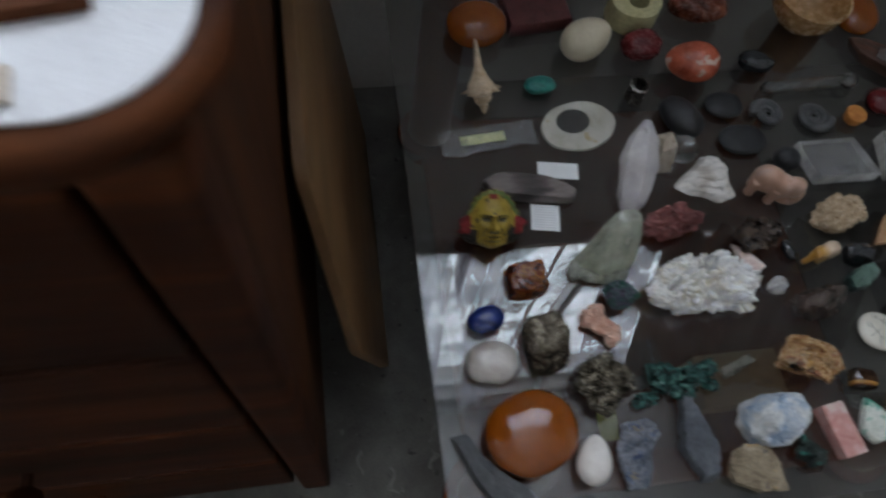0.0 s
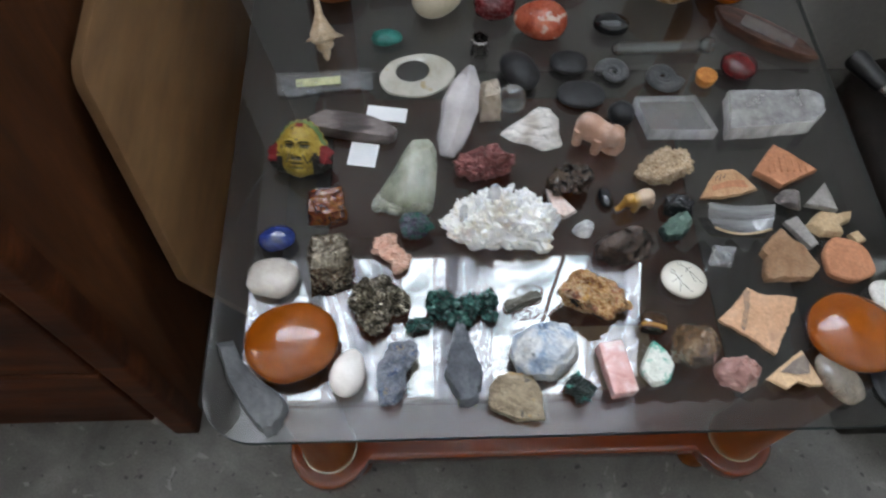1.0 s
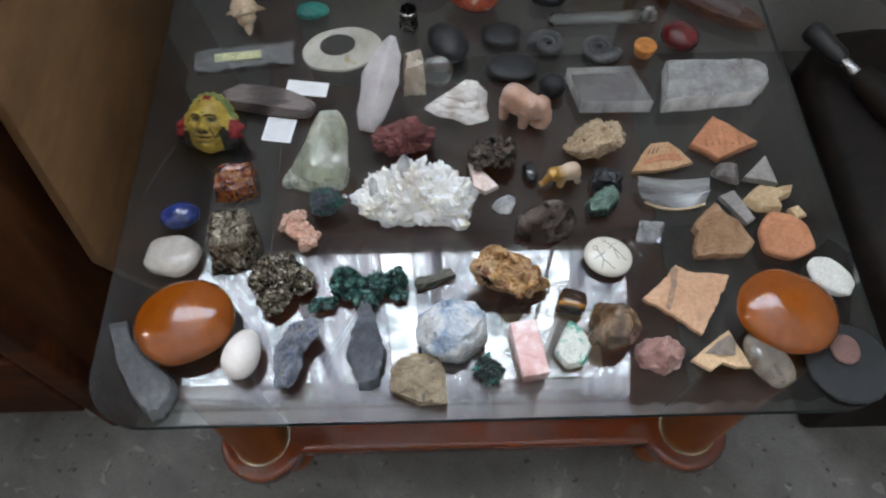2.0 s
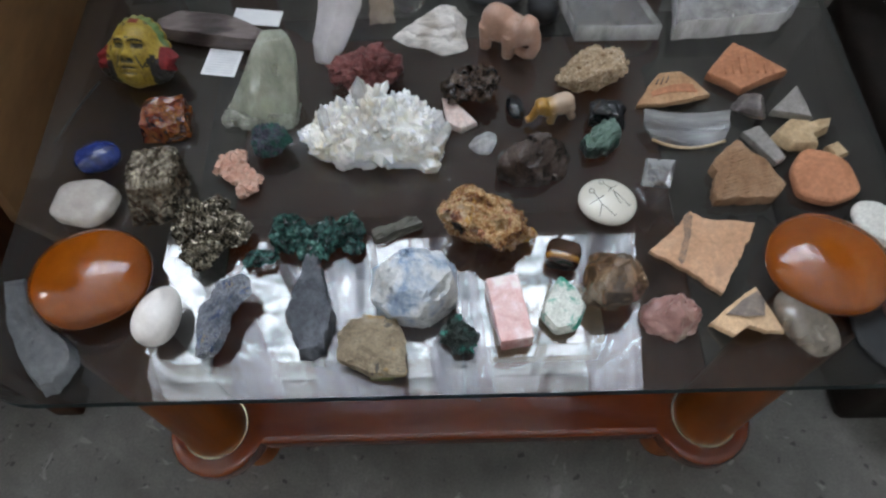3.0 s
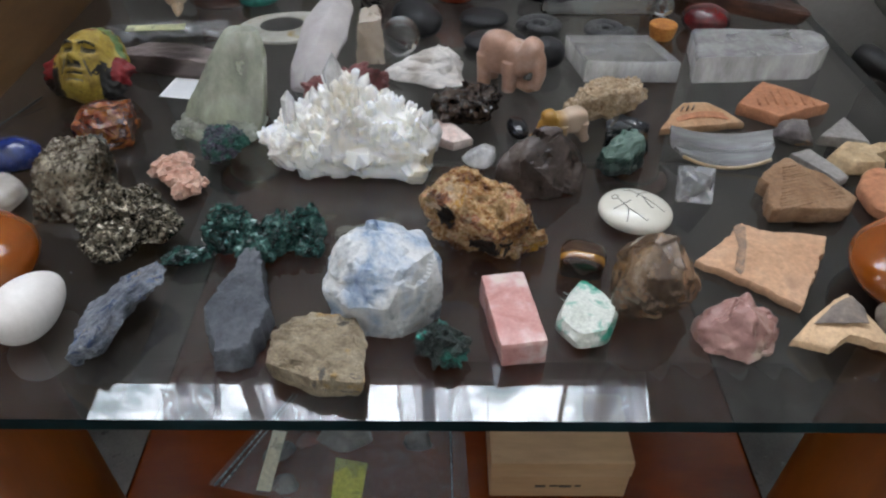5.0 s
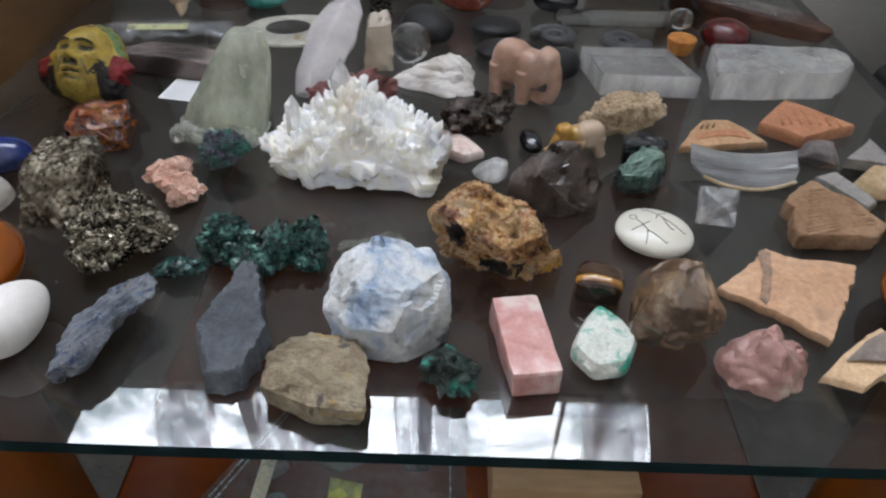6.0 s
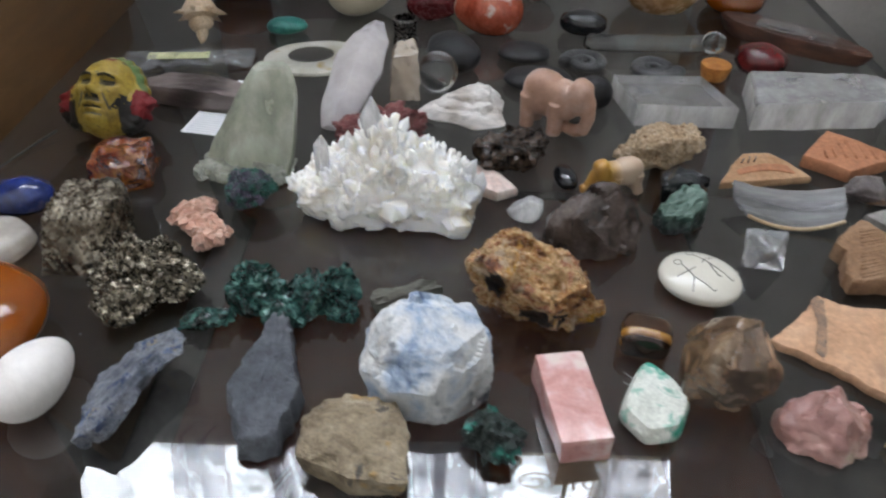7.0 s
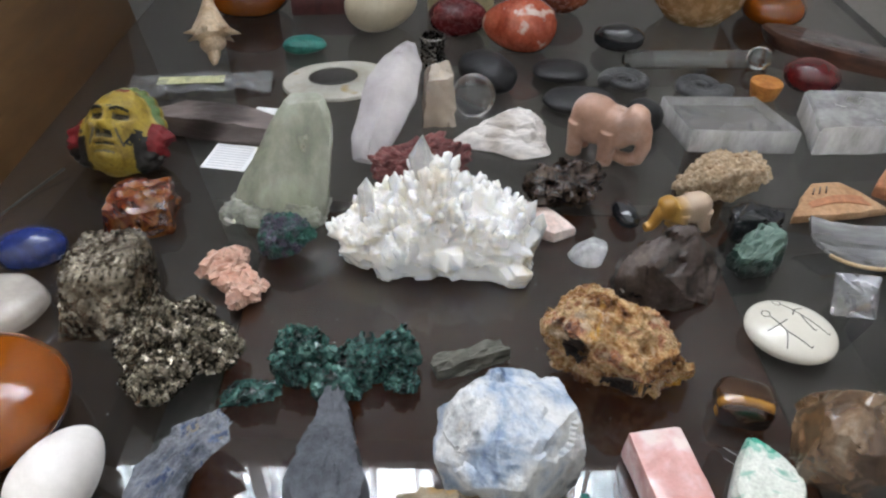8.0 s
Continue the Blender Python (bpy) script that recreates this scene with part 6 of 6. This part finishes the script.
def painted_head():
    """A carved head in one closed skin: face toward -y, crest of hair behind, ornaments at the ears."""
    bm = ball(6)

    def hump(d, w):
        return math.exp(-(d / w) ** 2)

    for v in bm.verts:
        c = v.co.normalized()
        X, Z = c.x * 27, c.z * 36
        U = abs(X)
        p = Vector((X * (1 - 0.12 * max(0.0, -c.z)), c.y * 25, Z))
        face = min(1.0, max(0.0, -c.y * 1.6))
        out = hump(X, 3.4) * (3.5 * hump(Z - 8, 7) + 8.5 * hump(Z + 3.0, 4.2)) + 3.2 * hump(U - 5.0, 2.4) * hump(Z + 5.2, 2.6)
        out += 5.6 * hump(U - 9, 7) * hump(Z - 13 + 0.02 * (U - 9) ** 2, 2.4) - 5.0 * hump(U - 9.5, 5.2) * hump(Z - 6.8, 3.4)
        out += 3.4 * hump(U - 9.5, 3.2) * hump(Z - 6.6, 1.8) + 3.0 * hump(U - 14, 5) * hump(Z + 2, 6)
        out += 3.4 * hump(X, 8) * hump(Z + 13.2, 1.9) + 3.2 * hump(X, 7) * hump(Z + 18.2, 2.0) - 2.6 * hump(X, 8.5) * hump(Z + 15.6, 0.9)
        out += 4.5 * hump(X, 9) * hump(Z + 26, 5) - 1.2 * hump(U - 10 - 0.35 * (-8 - Z), 1.2) * hump(Z + 10, 6)
        p.y -= 1.25 * out * face
        if c.y > -0.25 and c.z > -0.05:
            a = math.atan2(c.x, c.z)
            p += c * min(1.0, (c.y + 0.25) * 3) * (2.6 * abs(math.sin(a * 11)) + 2.5 * max(0.0, c.z) + 4.0 * max(0.0, c.x))
        for side in (-1, 1):
            near = math.exp(-((c.x - side * 0.93) ** 2 + (c.y + 0.05) ** 2 + (c.z + 0.12) ** 2) / 0.09)
            low = math.exp(-((c.x - side * 0.80) ** 2 + (c.y - 0.1) ** 2 + (c.z + 0.52) ** 2) / 0.09)
            lump = 1 + 0.5 * noise.noise(c * 9 + Vector((side, 0, 0)))
            p += c * (13.5 * near * lump + 11.0 * low * lump)
        v.co = p / 1000
        v.co += v.normal * 0.0003 * noise.fractal(v.co * 300, 0.8, 2, 3)
    sites = {}
    for f in bm.faces:
        c = f.calc_center_median() * 1000
        d = Vector((c.x / 27, c.y / 25, c.z / 36))
        u = abs(c.x)
        front = c.y < -8
        tone = 0
        if front:
            brow = abs(c.z - 12.6 + 0.035 * (u - 9) ** 2)
            if (abs(u - 9) < 6.2 and brow < 1.1) or (u < 7.5 and abs(c.z + 15.6) < 0.8) or (1.6 < u < 6.0 and abs(c.z + 7.4) < 1.1) or (abs(u - 9.5) < 4.2 and abs(c.z - 8.7 + 0.06 * (u - 9.5) ** 2) < 0.7):
                tone = 2
            elif (abs(u - 9.5) < 5.4 and abs(c.z - 6.8) < 2.6) or (u < 6.5 and -11 < c.z < -8) or (abs(u - 8.5 - 0.45 * (-4 - c.z)) < 1.0 and -16 < c.z < -4) or (u < 8 and abs(c.z + 21.6) < 0.8) or (u < 2.5 and abs(c.z - 15) < 1.0):
                tone = 4
        if u > 27.5 and -16 < c.z < 8:
            tone = 1
        elif u > 19 and c.z < -8 + 3 * noise.noise(c * 0.2) and c.y > -16:
            tone = 2
        elif c.x > 13 and -14 < c.z < -1 and -19 < c.y < -4 and noise.noise(c * 0.25) > -0.25:
            tone = 2
        elif c.y > -5 and c.z > 6 and c.y < 1:
            tone = 3
        elif c.y > 6 and c.z < 4:
            tone = 2
        elif c.z > 31 and abs(c.x) < 5 and c.y < 0:
            tone = 1
        f.material_index = tone
    moved(bm, pose(0, 0, 0, -50, 0, 0) @ Matrix.Diagonal((0.90, 0.89, 0.88, 1)))
    low = min(v.co.z for v in bm.verts)
    return moved(bm, Matrix.Translation((0, 0, -low)))


thing("painted_head", painted_head(), [HEADY, HEADR, HEADB, HEADG, HEADW], (-0.241, 0.330), -5, "small painted yellow plaster head with red and black ornaments", "statuette")
thing("cord", tube_along([(-0.284, 0.318, 0.004), (-0.296, 0.296, 0.0014), (-0.305, 0.270, 0.0012), (-0.312, 0.245, 0.0012)], [0.0009, 0.0008, 0.0007, 0.0006], 8), HEADB, (0, 0), label="thin black cord lying on the glass", category="cord")
thing("paper_label", moved(box(0.034, 0.034, 0.0006, 0), Matrix.Identity(4)), PAPER, (-0.170, 0.342), -9, "small white paper label with faint printed lines", "label")
lines = bmesh.new()
for k in range(9):
    join(lines, moved(box(0.028, 0.0009, 0.0001, 0), Matrix.Translation((0, -0.0133 + 0.0033 * k, 0.00062))))
part("printed_lines", lines, mineral("pale_print", [(0.45, 0.46, 0.48), (0.5, 0.5, 0.52)], 60, 0.8, 0.0), bpy.data.objects["paper_label"], "faint grey printed lines")
PETR = mineral("petrified_wood", [(0.03, 0.02, 0.018), (0.075, 0.055, 0.05), (0.17, 0.135, 0.125)], 26, 0.35, 0.5, 7, stretch=(0.2, 1.2, 1), bands=18)
stone("petrified_wood", slab([(-58, 12), (-35, 23), (25, 12), (57, -6), (50, -23), (0, -16), (-49, -4)], 0.014, 112, 0.004, 0.001, 6, 0.004, 0.001, smooth_n=2), PETR, (-0.184, 0.378), "long grey-brown petrified wood piece", 0)
thing("paper_slip", box(0.05, 0.022, 0.0006, 0), PAPER, (-0.142, 0.404), -8, "white paper slip lying under a stone", "label")


def long_crystal():
    """A blunt many-sided point that tapers to both ends, propped at a slant."""
    rows = []
    for s, r, n in ((0, 9, 5), (22, 19, 6), (62, 25, 6), (92, 19, 6), (116, 5, 4)):
        rows += [(r * math.cos(2 * math.pi * (k + 0.3) / n), s, r * 0.8 * math.sin(2 * math.pi * (k + 0.3) / n)) for k in range(n)]
    bm = chunk(rows, 31, 7, 0.0012, 40, 1, 0.0012, 60)
    moved(bm, pose(0, -0.062, 0, 26, 0, 0))
    low = min(v.co.z for v in bm.verts)
    return moved(bm, Matrix.Translation((0, 0.0, -low)))


MILKQ = glass("milky_long_quartz", (0.98, 0.96, 0.96), 0.12, 1.4, 0.5, (0.86, 0.79, 0.78), 0.03, 0.12, (1, 1, 1), 20.0, 0.06)
stone("milky_quartz_point", long_crystal(), MILKQ, (-0.050, 0.396), "large milky quartz point lying on its side", -18, "crystal")
TANQ = glass("tan_quartz", (0.92, 0.86, 0.78), 0.15, 1.45, 0.6, (0.66, 0.55, 0.44), 0.02)
stone("tan_quartz", chunk(tiers((0, (-13, -18), (-12, 20), (12, 20), (13, -16)), (36, (-9, -8), (-10, 16), (11, 17), (12, -4)), (44, (-6, 4), (7, 11))), 115, 7, 0.0015, 70, 0, 0.002, 90), TANQ, (-0.014, 0.408), "pale tan quartz block with yellow crust", 4)
BALL = glass("clear_ball_glass", (0.97, 0.98, 0.98), 0.0, 1.5)
thing("glass_marble", moved(ball(5), Matrix.Translation((0, 0, 0.0178)) @ Matrix.Diagonal((0.0178, 0.0178, 0.0178, 1))), BALL, (0.015, 0.412), 0, "clear glass marble among the stones", "marble")
def frosted_sides(bm):
    """Gives the upright faces of a slab its second, whiter material."""
    bm.normal_update()
    for f in bm.faces:
        f.material_index = 1 if abs(f.normal.z) < 0.6 else 0
    return bm


OYST = mineral("oyster", [(0.44, 0.385, 0.33), (0.60, 0.55, 0.50), (0.70, 0.66, 0.62)], 26, 0.55, 0.8, 6, stretch=(0.35, 1.4, 1), bands=20, dist=0.003)
oy = slab([(-39, -7), (-22, 8), (-5, 19), (10, 34), (26, 28), (39, 18), (36, -4), (39, -26), (12, -34), (-2, -24), (-21, -20)], 0.005, 116, 0.0012, 0.0014, 6, 0.004, 0.0018, taper=0.14, smooth_n=2)
join(oy, moved(slab([(-30, -4), (-14, 8), (2, 18), (14, 28), (28, 24), (34, 10), (30, -8), (20, -22), (2, -18), (-16, -14)], 0.0035, 1161, 0.001, 0.0022, 6, 0.003, 0.0018, taper=0.1), pose(0.001, 0.001, 0.0062, 2, -3, 4)))
join(oy, moved(slab([(-16, -2), (0, 10), (12, 20), (24, 14), (26, -4), (10, -10)], 0.003, 1162, 0.001, 0.0022, 6, 0.003, 0.0018, taper=0.1), pose(0.002, 0.001, 0.0105, 3, -5, -6)))
stone("oyster_shell", oy, OYST, (0.035, 0.376), "chalky white layered oyster shell", 0, "shell")
SELEN = glass("selenite", (0.985, 0.98, 0.975), 0.04, 1.45, 0.09, (0.95, 0.94, 0.93), 0.02, 0.06, (1, 1, 1), 40.0, 0.06)
SELENSIDE = glass("selenite_side", (0.98, 0.975, 0.97), 0.15, 1.42, 0.36, (0.88, 0.87, 0.86), 0.015, 0.18, (1, 1, 0.4), 40.0, 0.1, 0.3)
stone("selenite_slab", frosted_sides(slab([(-47, 26), (30, 27), (47, -28), (-36, -27)], 0.020, 117, 0.001, 0.0004, 6, 0.0, 0.0006)), [SELEN, SELENSIDE], (0.216, 0.386), "clear rhombic selenite slab", 0, "crystal", "selenite slabs")
SELEN2 = glass("selenite_white", (0.985, 0.98, 0.975), 0.10, 1.45, 0.20, (0.90, 0.885, 0.87), 0.02, 0.12, (1, 1, 1), 40.0, 0.08)
stone("selenite_slab", frosted_sides(slab([(-52, 31), (50, 31), (66, 22), (64, 0), (52, -12), (44, -20), (-64, -30)], 0.024, 118, 0.002, 0.0016, 6, 0.001, 0.0012)), [SELEN2, SELENSIDE], (0.339, 0.386), "frosted white selenite slab with a broken end", 0, "crystal", "selenite slabs")

# far rows
packet = hub("plastic_packet", (-0.221, 0.455), "small flat plastic packet with a yellow slip", "packet", rz=6)
part("packet", crumpled(0.122, 0.036, 0.005, 21, 20), PLASTIC, packet, "clear plastic film")
part("paper_slip", moved(box(0.056, 0.013, 0.0005, 0), Matrix.Translation((-0.008, -0.002, 0.0066))), mineral("faded_label", [(0.46, 0.46, 0.24), (0.54, 0.54, 0.32)], 40, 0.7, 0.05), packet, "yellow paper slip")


def holed_disc(rx, ry, hx, hy, cx, cy, thick, seed):
    """A polished slice with a wavy rim and a hole."""
    sh = Vector(np.random.default_rng(seed).uniform(-9, 9, 3))
    n = 56
    bm = bmesh.new()
    rings = []
    for s, z, kind in ((1, 0, 0), (1.0, thick * 0.5, 0), (0.975, thick, 0), (1.06, thick, 1), (1.0, thick * 0.7, 1), (1.0, 0, 1)):
        ring = []
        for k in range(n):
            a = 2 * math.pi * k / n
            if kind == 0:
                w = 1 + 0.05 * noise.noise(Vector((math.cos(a), math.sin(a), 0)) * 1.6 + sh)
                p = (rx * s * w * math.cos(a), ry * s * w * math.sin(a), z)
            else:
                p = (cx + hx * s * math.cos(a), cy + hy * s * math.sin(a), z)
            ring.append(bm.verts.new(p))
        rings.append(ring)
    rings.append(rings[0])
    for a, b in zip(rings, rings[1:]):
        for k in range(n):
            bm.faces.new((a[k], a[(k + 1) % n], b[(k + 1) % n], b[k]))
    bmesh.ops.recalc_face_normals(bm, faces=bm.faces)
    return sharp(bm, 45)


AGSL = mineral("agate_slice", [(0.36, 0.33, 0.25), (0.48, 0.46, 0.40), (0.55, 0.53, 0.47)], 22, 0.2, 0.05, 8, spots=(0.38, 0.27, 0.09), spot_scale=22, spot_size=0.06, sss=0.1, speck=0.05)
stone("agate_slice", holed_disc(0.050, 0.036, 0.022, 0.018, -0.004, 0.008, 0.0030, 5), AGSL, (-0.103, 0.466), "pale agate slice with a dark glassy core", 12)
part("core", moved(pebble(0.0445, 0.0365, 0.0026, 6, 2.1, 0.02, 4, 0), Matrix.Translation((-0.004, 0.008, 0.0))), glass("smoky_core", (0.55, 0.55, 0.54), 0.1, 1.45, 0.3, (0.16, 0.155, 0.15)), bpy.data.objects["agate_slice"], "dark glassy core")
thing("metal_thimble", lathe([(0.011, 0), (0.0125, 0.002), (0.0125, 0.006), (0.011, 0.008), (0.0112, 0.02), (0.0125, 0.023), (0.0125, 0.027), (0.010, 0.028), (0.009, 0.004), (0.002, 0.004)], 28, False), mineral("dark_metal", [(0.12, 0.11, 0.10), (0.3, 0.29, 0.27)], 60, 0.25, 0.1, metal=1.0), (-0.020, 0.505), 0, "small dark metal thimble standing upright", "thimble")
MATTB = mineral("matt_black_stone", [(0.008, 0.008, 0.0095), (0.014, 0.014, 0.016), (0.024, 0.024, 0.027)], 30, 0.45, 0.3, 8)
stone("black_stone", pebble(0.046, 0.064, 0.030, 121, 2.1, 0.06), MATTB, (0.028, 0.462), "smooth matt black oval stone", 25)
for w, d, x, y, rz, seed, lab in ((0.050, 0.040, 0.096, 0.482, -10, 122, "flat dark grey skimming stone"), (0.062, 0.044, 0.105, 0.428, 0, 123, "flat matt black oval stone"), (0.032, 0.030, 0.150, 0.392, 0, 124, "round matt black stone")):
    stone("black_stone", pebble(w, d, 0.013 if seed < 124 else 0.026, seed, 2.2, 0.05), MATTB, (x, y), lab, rz)


def ammonite(r, turns=2.4):
    """A flat coil that thickens outward, with ribs."""
    pts, radii = [], []
    n = 110
    for k in range(n):
        f = k / (n - 1)
        a = 2 * math.pi * turns * f
        q = r * (0.10 + 0.68 * f ** 1.2)
        pts.append((q * math.cos(a), q * math.sin(a), 0))
        radii.append(r * (0.05 + 0.24 * f) * (1 + 0.07 * math.sin(a * 16)))
    bm = tube_along(pts, radii, 12)
    for v in bm.verts:
        v.co.z *= 0.75
    low = min(v.co.z for v in bm.verts)
    return moved(bm, Matrix.Translation((0, 0, -low)))


for x, y, rz, r in ((0.153, 0.466, 40, 0.024), (0.217, 0.457, 200, 0.026)):
    stone("ammonite", ammonite(r), mineral("ammonite_stone", [(0.03, 0.03, 0.032), (0.06, 0.06, 0.062), (0.09, 0.09, 0.09)], 40, 0.5, 0.3, 7), (x, y), "dark grey coiled ammonite fossil", rz, "fossil", "ammonite fossils")
vial = hub("glass_tube", (0.222, 0.505), "clear glass tube with a bulb at one end", "tube", rz=2)
VIALG = glass("tube_glass", (0.93, 0.95, 0.94), 0.02, 1.48)
part("tube", moved(lathe([(0.004, -0.066), (0.0082, -0.062), (0.0085, -0.05), (0.0085, 0.05), (0.0078, 0.05), (0.0078, -0.058), (0.003, -0.062)], 24, False), pose(0, 0, 0.0088, 0, 90, 0)), VIALG, vial, "clear tube")
part("bulb", moved(pebble(0.022, 0.02, 0.02, 1, 2.6, 0.02, 4, 0), Matrix.Translation((0.062, 0, 0.0))), VIALG, vial, "rounded clear bulb")
stone("red_pebble", pebble(0.048, 0.040, 0.026, 126, 2.2, 0.05), mineral("red_jasper", [(0.06, 0.004, 0.005), (0.10, 0.007, 0.008), (0.14, 0.014, 0.013)], 30, 0.2, 0.03, 8, coat=0.4), (0.317, 0.468), "glossy dark red jasper pebble", -25, "pebble")
thing("cork", lathe([(0.0105, 0), (0.0115, 0.002), (0.0140, 0.0125), (0.0132, 0.014)], 28), mineral("cork_orange", [(0.34, 0.11, 0.018), (0.45, 0.17, 0.03), (0.52, 0.23, 0.05)], 90, 0.7, 0.4, 6), (0.271, 0.452), 0, "small orange-brown cork stopper", "cork")


def conch():
    """A spindle shell with a long canal, whorls and blunt spines."""
    bm = lathe([(0.0015, -0.052), (0.003, -0.040), (0.005, -0.020), (0.011, -0.006), (0.017, 0.004), (0.0165, 0.010), (0.011, 0.013), (0.012, 0.018), (0.009, 0.022), (0.006, 0.024), (0.0055, 0.029), (0.002, 0.036)], 26)
    for v in bm.verts:
        a = math.atan2(v.co.y, v.co.x)
        v.co.z += 0.003 * a / math.pi
    for k in range(7):
        a = 2 * math.pi * k / 7
        join(bm, moved(crystal(0.0042, 0.013, 0.011, 6, k), aimed((0.014 * math.cos(a), 0.014 * math.sin(a), 0.007), (math.cos(a), math.sin(a), 0.25))))
    moved(bm, pose(0, 0, 0, 138, 0, 0))
    low = min(v.co.z for v in bm.verts)
    return moved(bm, Matrix.Translation((0, 0, -low)))


stone("seashell", conch(), mineral("conch_shell", [(0.42, 0.28, 0.15), (0.56, 0.42, 0.28), (0.62, 0.5, 0.36)], 60, 0.45, 0.3, 6), (-0.224, 0.518), "spiny tan whelk shell with a long canal", 12, "shell")
stone("turquoise", pebble(0.042, 0.026, 0.014, 128, 2.2, 0.1), mineral("teal_stone", [(0.01, 0.10, 0.085), (0.02, 0.18, 0.15), (0.05, 0.25, 0.2)], 60, 0.35, 0.2, 7), (-0.142, 0.528), "small teal-green rounded stone", 4)
stone("black_stone", pebble(0.048, 0.032, 0.024, 129, 2.2, 0.08), BLACKGL, (0.160, 0.545), "glossy black obsidian pebble", -12)
JASP = mineral("brecciated_jasper", [(0.28, 0.045, 0.02), (0.42, 0.09, 0.045), (0.5, 0.16, 0.09)], 34, 0.18, 0.03, 7, coat=0.5, spots=(0.56, 0.4, 0.33), spot_scale=42, spot_size=0.22)
stone("jasper_egg", egg(0.072, 0.056, 0.050), JASP, (0.062, 0.540), "polished red and cream mottled jasper egg", 80, "egg")
BARK = mineral("brown_bark", [(0.025, 0.009, 0.005), (0.06, 0.022, 0.012), (0.14, 0.06, 0.032)], 40, 0.35, 0.4, 6, stretch=(0.3, 1, 1), coat=0.3)
bark = hub("wooden_boat", (0.365, 0.528), "narrow red-brown wooden dish with a clear sheet on it", "dish", rz=-36)
part("hull", slab([(-72, 6), (-50, 17), (0, 20), (45, 14), (78, -3), (50, -14), (0, -19), (-50, -15)], 0.016, 130, 0.003, 0.0008, 5, 0.0, 0.0008, smooth_n=2, taper=-0.08), BARK, bark, "bark-brown wooden hull")
part("sheet", moved(box(0.075, 0.022, 0.003, 0.0008), Matrix.Translation((0.005, 0, 0.0162))), SELEN, bark, "clear mica sheet")
stone("polished_pebble", pebble(0.082, 0.072, 0.040, 131, 2.15, 0.03), ORANGE, (-0.212, 0.622), "polished orange-brown pebble near the far rim", 10, "pebble", "polished orange pebbles")
stone("maroon_slab", slab([(-44, 28), (40, 40), (46, -34), (-40, -44)], 0.022, 132, 0.002, 0.001, 5, 0.0, 0.001), mineral("maroon_stone", [(0.05, 0.012, 0.012), (0.085, 0.02, 0.02), (0.12, 0.035, 0.032)], 30, 0.4, 0.2, 7), (-0.128, 0.655), "dark maroon polished stone slab", 0)
stone("maroon_stone", pebble(0.058, 0.044, 0.034, 133, 2.3, 0.1), mineral("maroon_gloss", [(0.07, 0.008, 0.01), (0.12, 0.014, 0.016), (0.16, 0.03, 0.03)], 30, 0.25, 0.1, 7), (0.004, 0.578), "glossy dark red rounded stone", 10)
stone("yellow_block", holed_disc(0.036, 0.034, 0.014, 0.013, 0.002, -0.003, 0.034, 9), mineral("yellow_soap", [(0.46, 0.42, 0.22), (0.58, 0.54, 0.32)], 30, 0.4, 0.1, 7), (0.008, 0.640), "pale yellow stone block with a dark hole", 10)
stone("red_stone", pebble(0.084, 0.05, 0.036, 134, 2.3, 0.1), mineral("red_black_stone", [(0.03, 0.01, 0.008), (0.14, 0.04, 0.022), (0.3, 0.1, 0.05)], 26, 0.25, 0.1, 7), (0.102, 0.640), "polished red-brown and black banded stone", -12)
BOWLM = mineral("onyx_bowl", [(0.34, 0.18, 0.07), (0.46, 0.28, 0.13), (0.5, 0.38, 0.23)], 14, 0.25, 0.05, 8, sss=0.2)
thing("stone_bowl", lathe([(0.022, 0), (0.03, 0.003), (0.046, 0.022), (0.051, 0.045), (0.052, 0.05), (0.049, 0.05), (0.044, 0.03), (0.028, 0.01), (0.002, 0.007)], 48), BOWLM, (0.254, 0.622), 0, "small banded onyx stone bowl", "bowl")
stone("polished_pebble", pebble(0.066, 0.082, 0.034, 136, 2.15, 0.03), ORANGE, (0.336, 0.622), "small polished orange-brown pebble beside the bowl", -20, "pebble", "polished orange pebbles")

# dust, crumbs and hairs on the glass
crumbs = bmesh.new()
rngc = np.random.default_rng(5)
for k in range(90):
    x, y = rngc.uniform(GX0 + 0.04, GX1 - 0.04), rngc.uniform(0.02, 0.5)
    if k < 40:
        x, y = rngc.normal(0.03, 0.05), rngc.normal(0.165, 0.035)
    s = rngc.uniform(0.0003, 0.0009)
    join(crumbs, moved(rock(s * 1.6, s, s * 0.7, 300 + k, 5, (0.6, 1), 0, 2, 1, 0.1), Matrix.Translation((x, y, 0))))
thing("crumbs", crumbs, GREYSH, (0, 0), label="pale crumbs and dust scattered on the glass", category="dust", kind="stuff", smooth=False)
for path in ([(0.128, 0.092, 0.0006), (0.136, 0.083, 0.002), (0.146, 0.072, 0.0006), (0.152, 0.060, 0.0006)], [(0.126, 0.086, 0.0006), (0.134, 0.079, 0.001), (0.143, 0.066, 0.0006)]):
    thing("hair_thread", tube_along(path, 0.00014, 5), EGGSHELL, (0, 0), label="fine pale thread lying on the glass", category="thread")
